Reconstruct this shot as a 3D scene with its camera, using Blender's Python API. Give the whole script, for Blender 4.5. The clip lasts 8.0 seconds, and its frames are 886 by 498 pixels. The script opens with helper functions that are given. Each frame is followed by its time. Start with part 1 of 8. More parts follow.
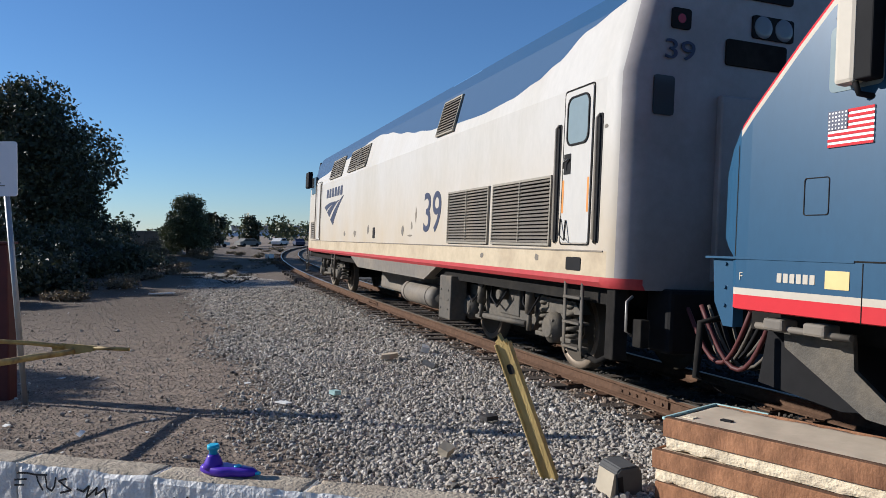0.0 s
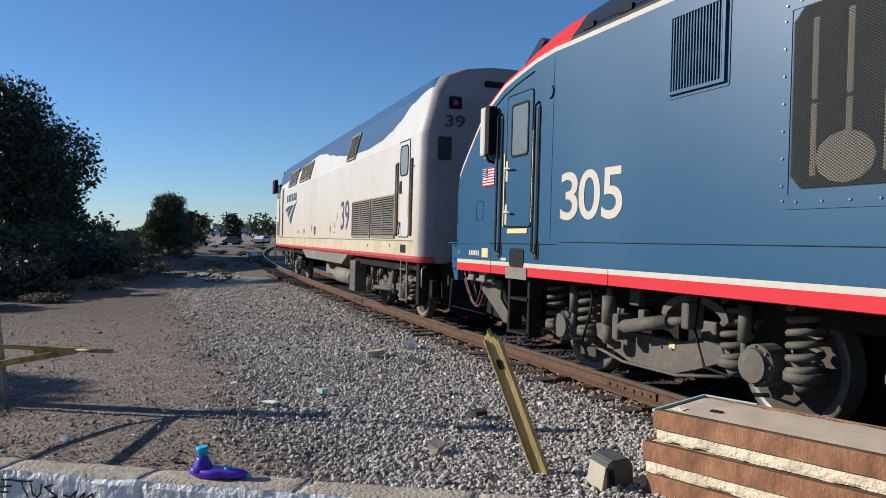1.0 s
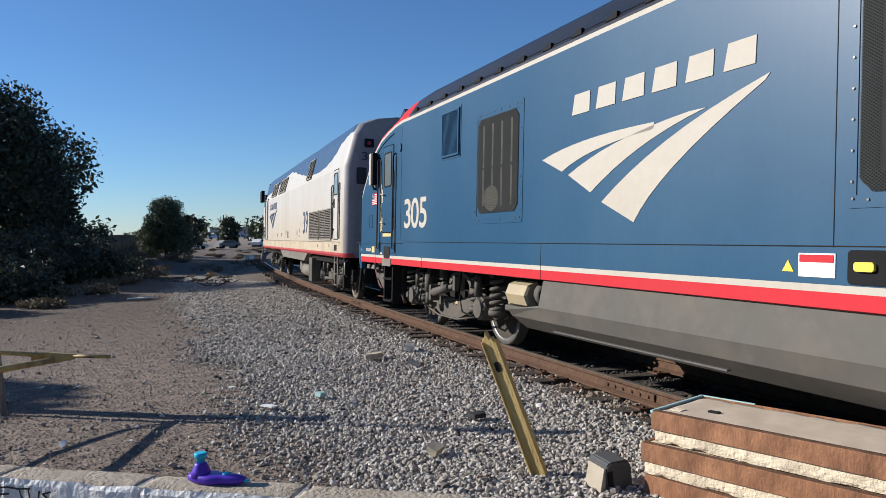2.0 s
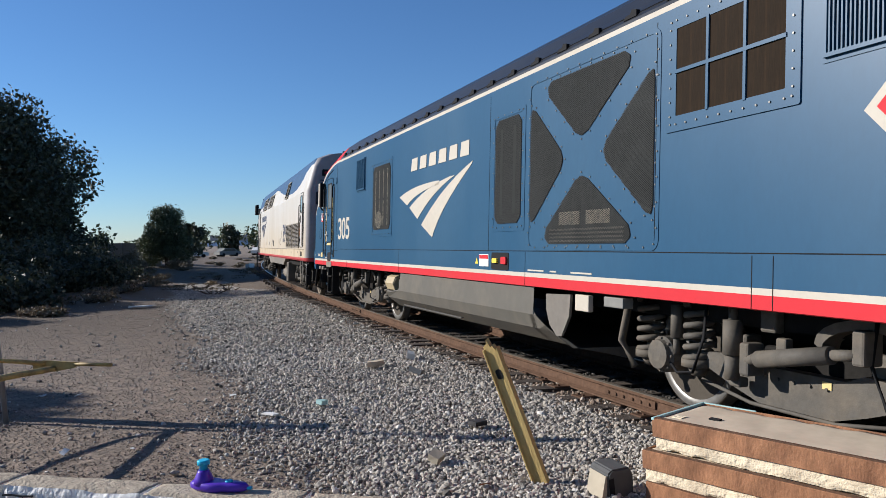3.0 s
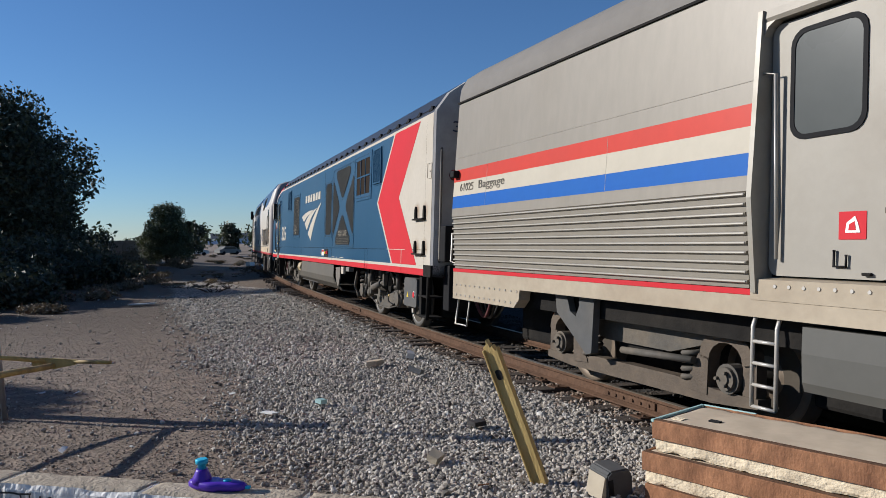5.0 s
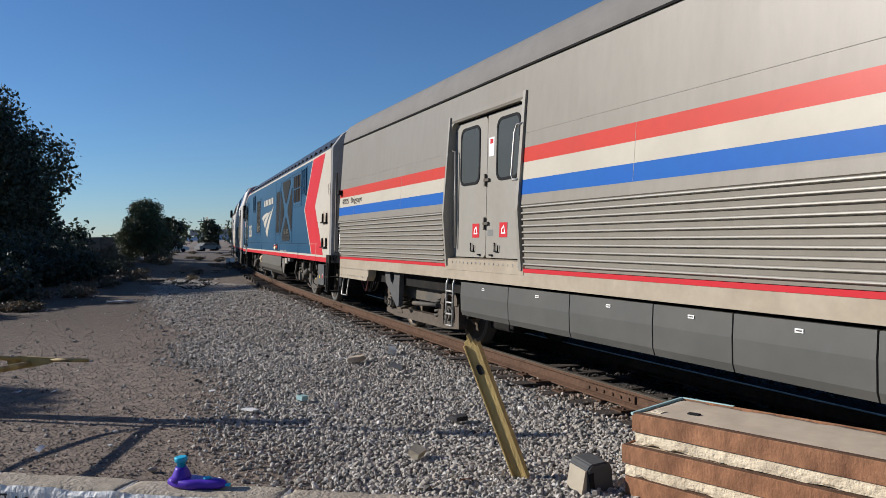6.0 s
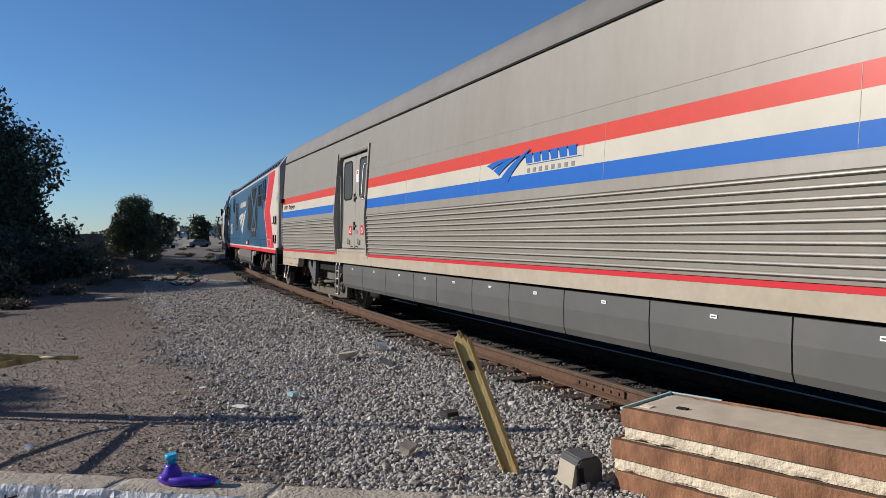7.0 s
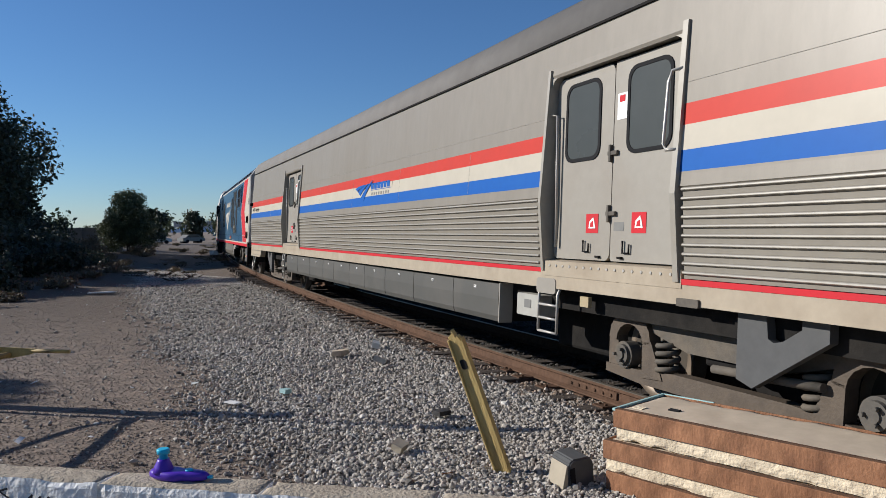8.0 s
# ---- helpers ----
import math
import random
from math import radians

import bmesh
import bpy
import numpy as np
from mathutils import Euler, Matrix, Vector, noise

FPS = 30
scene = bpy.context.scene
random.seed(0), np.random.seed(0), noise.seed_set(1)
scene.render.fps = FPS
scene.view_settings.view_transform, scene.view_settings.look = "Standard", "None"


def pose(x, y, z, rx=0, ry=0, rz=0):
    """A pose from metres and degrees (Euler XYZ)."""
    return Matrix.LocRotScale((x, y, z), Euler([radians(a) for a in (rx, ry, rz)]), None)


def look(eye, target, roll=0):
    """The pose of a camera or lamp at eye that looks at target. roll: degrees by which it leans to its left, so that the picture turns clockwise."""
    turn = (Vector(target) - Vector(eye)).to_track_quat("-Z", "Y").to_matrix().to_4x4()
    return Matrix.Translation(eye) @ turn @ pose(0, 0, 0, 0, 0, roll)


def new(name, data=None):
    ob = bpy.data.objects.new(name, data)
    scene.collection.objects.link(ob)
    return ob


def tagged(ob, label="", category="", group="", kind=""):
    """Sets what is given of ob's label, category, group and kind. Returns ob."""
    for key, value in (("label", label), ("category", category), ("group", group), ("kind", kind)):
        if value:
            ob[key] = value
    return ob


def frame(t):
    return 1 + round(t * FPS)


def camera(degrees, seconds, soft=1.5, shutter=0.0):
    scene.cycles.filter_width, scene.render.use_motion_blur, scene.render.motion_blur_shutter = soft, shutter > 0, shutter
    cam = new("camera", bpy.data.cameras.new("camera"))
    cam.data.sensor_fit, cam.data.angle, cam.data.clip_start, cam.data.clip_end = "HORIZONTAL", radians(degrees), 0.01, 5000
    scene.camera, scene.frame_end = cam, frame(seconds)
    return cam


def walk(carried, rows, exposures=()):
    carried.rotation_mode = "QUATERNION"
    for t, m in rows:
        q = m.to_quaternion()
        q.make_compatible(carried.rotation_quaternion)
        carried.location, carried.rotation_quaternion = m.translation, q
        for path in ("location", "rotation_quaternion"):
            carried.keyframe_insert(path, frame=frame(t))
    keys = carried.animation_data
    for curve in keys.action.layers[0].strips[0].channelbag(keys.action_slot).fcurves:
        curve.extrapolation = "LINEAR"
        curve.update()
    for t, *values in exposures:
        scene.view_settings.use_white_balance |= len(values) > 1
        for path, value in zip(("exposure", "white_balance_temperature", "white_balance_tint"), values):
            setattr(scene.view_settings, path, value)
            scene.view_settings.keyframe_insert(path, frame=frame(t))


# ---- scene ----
# camera and its way: t, place, turn, and how far the train has gone by then
LENS = 62.19
STEPS = [
    (0.0, 0.000, 0.000, 1.660, 88.929, 0.148, 0.000, 0.070),
    (0.5, -0.008, 0.030, 1.654, 88.679, 0.557, -0.558, 2.648),
    (1.0, -0.033, 0.032, 1.665, 88.529, 1.003, -1.334, 5.327),
    (1.5, -0.025, 0.037, 1.675, 88.499, 1.369, -1.545, 7.898),
    (3.0, -0.037, 0.007, 1.675, 89.267, 1.531, -1.524, 15.720),
    (3.5, -0.039, 0.004, 1.676, 89.403, 1.442, -1.356, 18.323),
    (4.0, -0.041, 0.004, 1.675, 89.420, 1.357, -1.060, 21.089),
    (4.5, -0.040, 0.013, 1.677, 89.350, 1.223, -1.038, 23.720),
    (6.0, -0.030, 0.021, 1.676, 88.849, 1.353, -2.927, 31.675),
    (6.5, -0.028, 0.022, 1.677, 88.572, 1.503, -3.271, 34.347),
    (7.0, -0.025, 0.010, 1.680, 88.497, 1.494, -3.644, 37.154),
    (7.5, -0.028, 0.008, 1.679, 88.504, 1.179, -3.995, 39.782),
    (8.0, -0.032, 0.008, 1.675, 88.447, 0.612, -4.073, 42.468),
]
cam = camera(LENS, 8.0, soft=0.5)
walk(cam, [(r[0], pose(*r[1:7])) for r in STEPS], exposures=[(0.0, 0.48, 5850, 10), (1.0, 0.51, 5850, 10), (3.0, 0.57, 5850, 10), (3.5, 0.49, 5850, 10), (4.5, 0.31, 5850, 10), (6.0, 0.28, 5850, 10), (8.0, 0.30, 5850, 10)])

# daylight: a low winter sun from the side and a little ahead, under a clear sky
SUN_DIR = Vector((-0.888, 0.205, 0.407)).normalized()
world = bpy.data.worlds.new("sky")
scene.world = world
world.use_nodes = True
wn = world.node_tree.nodes
sky = wn.new("ShaderNodeTexSky")
sky.sky_type = "NISHITA"
sky.sun_disc = False
sky.sun_elevation = math.asin(SUN_DIR.z)
sky.sun_rotation = math.atan2(SUN_DIR.x, SUN_DIR.y)
sky.altitude = 100
sky.air_density = 1.0
sky.dust_density = 0.0
sky.ozone_density = 6.5
wn["Background"].inputs["Strength"].default_value = 0.073
world.node_tree.links.new(sky.outputs[0], wn["Background"].inputs[0])
sun = new("sun", bpy.data.lights.new("sun", "SUN"))
sun.data.energy = 5.0
sun.data.angle = radians(0.53)
sun.data.color = (1.0, 0.90, 0.77)
sun.matrix_world = look(SUN_DIR * 60, (0, 0, 0))


# ---------------------------------------------------------------- materials
def mat(name, color, rough=0.6, metal=0.0, grain=0.15, scale=6.0, bump=0.0, bump_scale=40.0, dirt=None, dirt_amount=0.4,
        dirt_scale=1.5, coat=0.0, stretch=(1, 1, 1), spec=0.35):
    """A surface with broad stains, fine grain and relief, in object space."""
    m = bpy.data.materials.new(name)
    m.use_nodes = True
    n, l = m.node_tree.nodes, m.node_tree.links
    b = n["Principled BSDF"]
    b.inputs["Metallic"].default_value = metal
    b.inputs["Specular IOR Level"].default_value = spec
    if coat:
        b.inputs["Coat Weight"].default_value = coat
        b.inputs["Coat Roughness"].default_value = 0.34
    co = n.new("ShaderNodeTexCoord")
    mp = n.new("ShaderNodeMapping")
    mp.inputs["Scale"].default_value = stretch
    l.new(co.outputs["Object"], mp.inputs["Vector"])
    fine = n.new("ShaderNodeTexNoise")
    fine.inputs["Scale"].default_value = scale
    fine.inputs["Detail"].default_value = 8
    fine.inputs["Roughness"].default_value = 0.65
    l.new(mp.outputs[0], fine.inputs["Vector"])
    ramp = n.new("ShaderNodeMapRange")
    ramp.inputs["From Min"].default_value = 0.3
    ramp.inputs["From Max"].default_value = 0.7
    ramp.inputs["To Min"].default_value = 1 - grain
    ramp.inputs["To Max"].default_value = 1 + grain
    l.new(fine.outputs[0], ramp.inputs["Value"])
    base = n.new("ShaderNodeMix")
    base.data_type = "RGBA"
    base.inputs["A"].default_value = (*color, 1)
    base.inputs["B"].default_value = (*(dirt or color), 1)
    broad = n.new("ShaderNodeTexNoise")
    broad.inputs["Scale"].default_value = dirt_scale
    broad.inputs["Detail"].default_value = 5
    l.new(mp.outputs[0], broad.inputs["Vector"])
    cut = n.new("ShaderNodeMapRange")
    cut.inputs["From Min"].default_value = 0.45
    cut.inputs["From Max"].default_value = 0.75
    cut.inputs["To Max"].default_value = dirt_amount if dirt else 0.0
    l.new(broad.outputs[0], cut.inputs["Value"])
    l.new(cut.outputs[0], base.inputs["Factor"])
    mul = n.new("ShaderNodeVectorMath")
    mul.operation = "SCALE"
    l.new(base.outputs["Result"], mul.inputs[0])
    l.new(ramp.outputs[0], mul.inputs["Scale"])
    l.new(mul.outputs[0], b.inputs["Base Color"])
    rr = n.new("ShaderNodeMapRange")
    rr.inputs["To Min"].default_value = max(0.03, rough - 0.1)
    rr.inputs["To Max"].default_value = min(1.0, rough + 0.1)
    l.new(broad.outputs[0], rr.inputs["Value"])
    l.new(rr.outputs[0], b.inputs["Roughness"])
    if bump:
        t = n.new("ShaderNodeTexNoise")
        t.inputs["Scale"].default_value = bump_scale
        t.inputs["Detail"].default_value = 6
        l.new(mp.outputs[0], t.inputs["Vector"])
        bp = n.new("ShaderNodeBump")
        bp.inputs["Strength"].default_value = bump
        bp.inputs["Distance"].default_value = 0.02
        l.new(t.outputs[0], bp.inputs["Height"])
        l.new(bp.outputs[0], b.inputs["Normal"])
    return m


def shade(m):
    return m.node_tree.nodes["Principled BSDF"], m.node_tree.nodes, m.node_tree.links


M = {}
M["silver"] = mat("weathered_silver_paint", (0.455, 0.44, 0.41), 0.55, 0.0, 0.05, 14, 0, 40, (0.37, 0.335, 0.27), 0.55, 0.7, stretch=(1, 1, 0.35), spec=0.2)
M["tan"] = mat("dusty_sill_paint", (0.46, 0.38, 0.26), 0.6, 0.0, 0.1, 10, 0, 40, (0.30, 0.23, 0.15), 0.6, 1.5)
M["p_blue"] = mat("faded_blue_paint", (0.055, 0.16, 0.33), 0.35, 0.1, 0.06, 12, dirt=(0.12, 0.22, 0.34), dirt_amount=0.4)
M["p_red"] = mat("faded_red_stripe", (0.42, 0.045, 0.05), 0.5, 0, 0.12, 12, dirt=(0.25, 0.07, 0.06))
M["p_skirt"] = mat("dusty_grey_skirt", (0.14, 0.125, 0.105), 0.7, 0, 0.15, 8, dirt=(0.23, 0.19, 0.14), dirt_amount=0.7)
M["p_end"] = mat("grey_end_paint", (0.27, 0.25, 0.25), 0.5, 0.1, 0.08, 9, dirt=(0.18, 0.165, 0.155), dirt_amount=0.6)
M["navy"] = mat("navy_lettering", (0.025, 0.035, 0.075), 0.5, 0, 0.1)
M["a_blue"] = mat("slate_blue_paint", (0.020, 0.070, 0.134), 0.40, 0.0, 0.05, 20, dirt=(0.036, 0.092, 0.154), dirt_amount=0.6, dirt_scale=0.5, stretch=(1, 1, 0.4), spec=0.2)
M["cream"] = mat("cream_paint", (0.47, 0.43, 0.36), 0.55, 0, 0.04, 16, dirt=(0.39, 0.335, 0.255), dirt_amount=0.45, dirt_scale=0.9, spec=0.08)
M["a_red"] = mat("bright_red_paint", (0.50, 0.034, 0.042), 0.55, 0, 0.03, 14, dirt=(0.43, 0.045, 0.048), dirt_amount=0.5, spec=0.05)
M["a_roof"] = mat("dark_roof", (0.018, 0.020, 0.025), 0.4, 0.1, 0.1)
M["grey_tank"] = mat("warm_grey_tank", (0.105, 0.098, 0.083), 0.6, 0, 0.08, 6, dirt=(0.15, 0.13, 0.10), dirt_amount=0.6, spec=0.2)
M["under"] = mat("dusty_truck_metal", (0.088, 0.080, 0.068), 0.7, 0.0, 0.16, 14, 0.12, 60, (0.15, 0.122, 0.088), 0.7, 3, spec=0.2)
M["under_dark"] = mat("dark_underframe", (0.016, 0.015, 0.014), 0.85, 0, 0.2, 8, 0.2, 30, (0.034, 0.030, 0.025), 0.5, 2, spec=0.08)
M["wheel"] = mat("brown_wheel_steel", (0.17, 0.135, 0.10), 0.55, 0.4, 0.15, 9, dirt=(0.09, 0.07, 0.05), dirt_amount=0.6, dirt_scale=4)
M["tread"] = mat("worn_tread", (0.07, 0.060, 0.048), 0.8, 0.0, 0.1, 20, spec=0.1)
M["steel"] = mat("bare_steel", (0.15, 0.145, 0.135), 0.4, 0.4, 0.15, 20, dirt=(0.08, 0.07, 0.06), dirt_amount=0.6, dirt_scale=5)
M["black"] = mat("black_rubber", (0.012, 0.012, 0.013), 0.7, 0, 0.2, spec=0.1)
# shade inside holes, pockets and gaps is painted as this near-black colour
M["hole"] = mat("painted_recess_shade", (0.006, 0.006, 0.007), 0.9, 0, 0.1)
M["mesh"] = mat("dark_wire_mesh", (0.048, 0.050, 0.048), 0.9, 0.0, 0.1, spec=0.05)
M["radiator"] = mat("brown_radiator", (0.020, 0.014, 0.009), 0.8, 0.0, 0.25, 30, dirt=(0.036, 0.023, 0.014), dirt_amount=0.8, dirt_scale=6, stretch=(6, 1, 0.4), spec=0.06)
M["stainless"] = mat("brushed_stainless", (0.225, 0.204, 0.168), 0.5, 0.06, 0.06, 8, 0.04, 90, (0.185, 0.163, 0.128), 0.55, 0.6, coat=0.18, stretch=(1.0, 1, 0.3), spec=0.12)
M["stain_hi"] = mat("bright_stainless", (0.42, 0.40, 0.36), 0.4, 0.3, 0.05, 12)
M["b_roof"] = mat("dull_grey_roof", (0.17, 0.16, 0.145), 0.7, 0.05, 0.08, 6, dirt=(0.12, 0.11, 0.10), spec=0.15)
M["b_red"] = mat("coach_red_band", (0.47, 0.038, 0.022), 0.6, 0.0, 0.04, 9, dirt=(0.39, 0.055, 0.04), dirt_amount=0.4, coat=0.16, spec=0.1)
M["b_white"] = mat("coach_cream_band", (0.46, 0.42, 0.335), 0.6, 0.0, 0.03, 9, dirt=(0.37, 0.33, 0.265), dirt_amount=0.4, coat=0.16, spec=0.1)
M["b_blue"] = mat("coach_blue_band", (0.012, 0.095, 0.36), 0.6, 0.0, 0.04, 9, dirt=(0.026, 0.115, 0.33), dirt_amount=0.4, coat=0.08, spec=0.1)
M["b_sill"] = mat("dusty_coach_sill", (0.36, 0.305, 0.225), 0.6, 0.0, 0.08, 9, dirt=(0.27, 0.215, 0.15), dirt_amount=0.6, spec=0.2)
M["b_door"] = mat("pale_door_skin", (0.29, 0.27, 0.23), 0.5, 0.05, 0.04, 10, dirt=(0.24, 0.21, 0.17), dirt_amount=0.5, dirt_scale=1.2, spec=0.15)
M["b_panel"] = mat("grey_skirt_panel", (0.075, 0.074, 0.066), 0.55, 0, 0.05, 8, dirt=(0.11, 0.10, 0.085), dirt_amount=0.5)
M["glass"] = mat("dark_window_glass", (0.035, 0.038, 0.042), 0.12, 0, 0.05)
M["glass_pale"] = mat("hazy_window_glass", (0.20, 0.25, 0.26), 0.15, 0, 0.05)
M["cab_glass"] = mat("grey_cab_glass", (0.13, 0.15, 0.155), 0.15, 0, 0.05)
M["b_frame"] = mat("bright_door_frame", (0.30, 0.28, 0.235), 0.42, 0.1, 0.05, 12, dirt=(0.22, 0.19, 0.145), dirt_amount=0.5, dirt_scale=2.5, spec=0.3)
M["white"] = mat("white_enamel", (0.78, 0.77, 0.74), 0.4, 0, 0.04)
M["yellow"] = mat("yellow_label", (0.70, 0.52, 0.05), 0.5, 0, 0.05)
M["tanlabel"] = mat("tan_plate", (0.62, 0.47, 0.20), 0.5, 0, 0.08)
M["orange"] = mat("orange_handrail_paint", (0.60, 0.22, 0.04), 0.5, 0, 0.1)
M["lamp_red"] = mat("red_lens", (0.25, 0.01, 0.02), 0.15, 0, 0.05)
M["lamp"] = mat("clear_lens", (0.16, 0.17, 0.18), 0.15, 0.0, 0.05)
M["rail_side"] = mat("rusty_rail", (0.105, 0.062, 0.040), 0.85, 0.0, 0.25, 14, 0.3, 50, (0.07, 0.045, 0.032), 0.6, 4, spec=0.1)
M["rail_top"] = mat("polished_rail_head", (0.40, 0.35, 0.29), 0.36, 0.75, 0.08, 12)
M["tie"] = mat("creosoted_tie", (0.055, 0.042, 0.033), 0.9, 0, 0.3, 20, 0.6, 30, (0.11, 0.085, 0.06), 0.6, 5, stretch=(1, 5, 5))
M["plate_rust"] = mat("rusty_slab_edge", (0.285, 0.14, 0.072), 0.75, 0.0, 0.35, 11, 0.3, 60, (0.11, 0.05, 0.028), 0.85, 4, spec=0.2, stretch=(1, 1, 0.5))
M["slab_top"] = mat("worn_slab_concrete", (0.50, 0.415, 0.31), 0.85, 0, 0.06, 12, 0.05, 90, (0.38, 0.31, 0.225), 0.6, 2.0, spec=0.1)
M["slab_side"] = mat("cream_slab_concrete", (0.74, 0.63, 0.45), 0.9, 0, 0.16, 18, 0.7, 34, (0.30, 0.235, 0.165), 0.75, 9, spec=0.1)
M["teal"] = mat("teal_edge_strip", (0.35, 0.52, 0.50), 0.6, 0, 0.1)
M["post_wood"] = mat("weathered_yellow_post", (0.50, 0.365, 0.14), 0.7, 0, 0.2, 8, 0.35, 40, (0.38, 0.25, 0.09), 0.6, 4, stretch=(3, 3, 0.5))
M["barrier"] = mat("whitewashed_concrete", (0.80, 0.78, 0.74), 0.9, 0, 0.10, 12, 0.8, 35, (0.50, 0.475, 0.43), 0.75, 3.0, spec=0.1)
M["barrier_top"] = mat("dirty_concrete_top", (0.38, 0.325, 0.25), 0.95, 0, 0.22, 16, 0.8, 40, (0.30, 0.25, 0.19), 0.7, 4, spec=0.1)
M["ink"] = mat("black_spray_paint", (0.018, 0.018, 0.022), 0.6, 0, 0.1)
M["ink_blue"] = mat("blue_spray_paint", (0.02, 0.13, 0.42), 0.6, 0, 0.1)
M["purple"] = mat("purple_plastic", (0.085, 0.03, 0.40), 0.35, 0, 0.04)
M["cyan"] = mat("turquoise_plastic", (0.04, 0.42, 0.62), 0.3, 0, 0.04)
M["boxgrey"] = mat("grey_plastic_box", (0.16, 0.16, 0.15), 0.6, 0, 0.1, 8, dirt=(0.24, 0.22, 0.18), dirt_amount=0.5)
M["boxbeige"] = mat("beige_box_face", (0.38, 0.33, 0.245), 0.7, 0, 0.1)
M["sign_white"] = mat("white_sign_face", (0.74, 0.75, 0.78), 0.4, 0, 0.03)
M["galv"] = mat("galvanised_steel", (0.34, 0.35, 0.36), 0.45, 0.6, 0.1)
M["maroon"] = mat("maroon_post_paint", (0.075, 0.018, 0.018), 0.6, 0, 0.2)
M["gate_yellow"] = mat("rusty_yellow_gate", (0.42, 0.31, 0.11), 0.6, 0.1, 0.2, 12, dirt=(0.10, 0.06, 0.035), dirt_amount=0.9, dirt_scale=7)
M["bark"] = mat("dark_bark", (0.06, 0.045, 0.032), 0.9, 0, 0.25, 8, 0.6, 20, stretch=(1, 1, 0.3))
M["old_wall"] = mat("grey_block_wall", (0.30, 0.285, 0.26), 0.9, 0, 0.12, 3, 0.3, 10, (0.18, 0.17, 0.15), 0.6, 0.6)
M["far_concrete"] = mat("far_concrete", (0.34, 0.34, 0.34), 0.9, 0, 0.1, 1)
# distance haze is mixed into the hills' pale blue colour
M["far_hill"] = mat("haze_tinted_hill", (0.36, 0.43, 0.52), 1.0, 0, 0.05, 0.01)
M["litter"] = mat("pale_litter", (0.66, 0.65, 0.62), 0.7, 0, 0.1)
M["hoodgrey"] = mat("dark_grey_hood", (0.080, 0.081, 0.080), 0.7, 0, 0.1, 8, dirt=(0.12, 0.108, 0.09), dirt_amount=0.5, spec=0.2)
M["door_glass"] = mat("smoky_door_glass", (0.065, 0.072, 0.070), 0.3, 0, 0.04, spec=0.08)
# lighter steel that paints the highlights along the flutes
M["ridge_highlight"] = mat("highlight_ridge_steel", (0.40, 0.375, 0.325), 0.42, 0.3, 0.05, 12, spec=0.4)
M["valve_tan"] = mat("dull_tan_plate", (0.36, 0.29, 0.17), 0.6, 0, 0.1)
M["box_pale"] = mat("pale_grey_box", (0.36, 0.35, 0.31), 0.6, 0, 0.08, spec=0.15)
M["coach_frame"] = mat("brown_cast_frame", (0.085, 0.066, 0.048), 0.7, 0.1, 0.2, 9, 0.2, 40, (0.13, 0.10, 0.07), 0.6, 4)
M["grille"] = mat("dusty_grille_slats", (0.27, 0.245, 0.20), 0.65, 0, 0.1, 10, dirt=(0.16, 0.14, 0.11), dirt_amount=0.6, spec=0.2)
M["truck_grey"] = mat("sunlit_truck_grey", (0.085, 0.077, 0.065), 0.7, 0, 0.2, 14, 0.3, 60, (0.15, 0.127, 0.095), 0.7, 3, spec=0.2)
M["a_end"] = mat("grey_locomotive_end", (0.40, 0.39, 0.375), 0.6, 0, 0.08, 9, dirt=(0.24, 0.225, 0.205), dirt_amount=0.6, spec=0.1)
M["dark_litter"] = mat("dark_scrap", (0.03, 0.028, 0.028), 0.7, 0, 0.2)


def leafy(name, a, b, c):
    """Leaves: three tints by leaf, a little light let through."""
    m = bpy.data.materials.new(name)
    m.use_nodes = True
    p, n, l = shade(m)
    g = n.new("ShaderNodeNewGeometry")
    r = n.new("ShaderNodeValToRGB")
    r.color_ramp.elements[0].color = (*a, 1)
    r.color_ramp.elements[1].color = (*c, 1)
    e = r.color_ramp.elements.new(0.5)
    e.color = (*b, 1)
    l.new(g.outputs["Random Per Island"], r.inputs[0])
    l.new(r.outputs[0], p.inputs["Base Color"])
    p.inputs["Roughness"].default_value = 0.55
    t = n.new("ShaderNodeBsdfTranslucent")
    l.new(r.outputs[0], t.inputs[0])
    mx = n.new("ShaderNodeMixShader")
    mx.inputs[0].default_value = 0.12
    l.new(p.outputs[0], mx.inputs[1])
    l.new(t.outputs[0], mx.inputs[2])
    l.new(mx.outputs[0], n["Material Output"].inputs[0])
    return m


M["leaf_dark"] = leafy("dark_oak_leaves", (0.022, 0.030, 0.017), (0.042, 0.052, 0.026), (0.075, 0.08, 0.04))
M["leaf_mid"] = leafy("grey_green_leaves", (0.040, 0.056, 0.024), (0.075, 0.092, 0.042), (0.12, 0.13, 0.06))
M["leaf_dry"] = leafy("dry_brown_grass", (0.12, 0.085, 0.05), (0.19, 0.14, 0.08), (0.09, 0.08, 0.045))


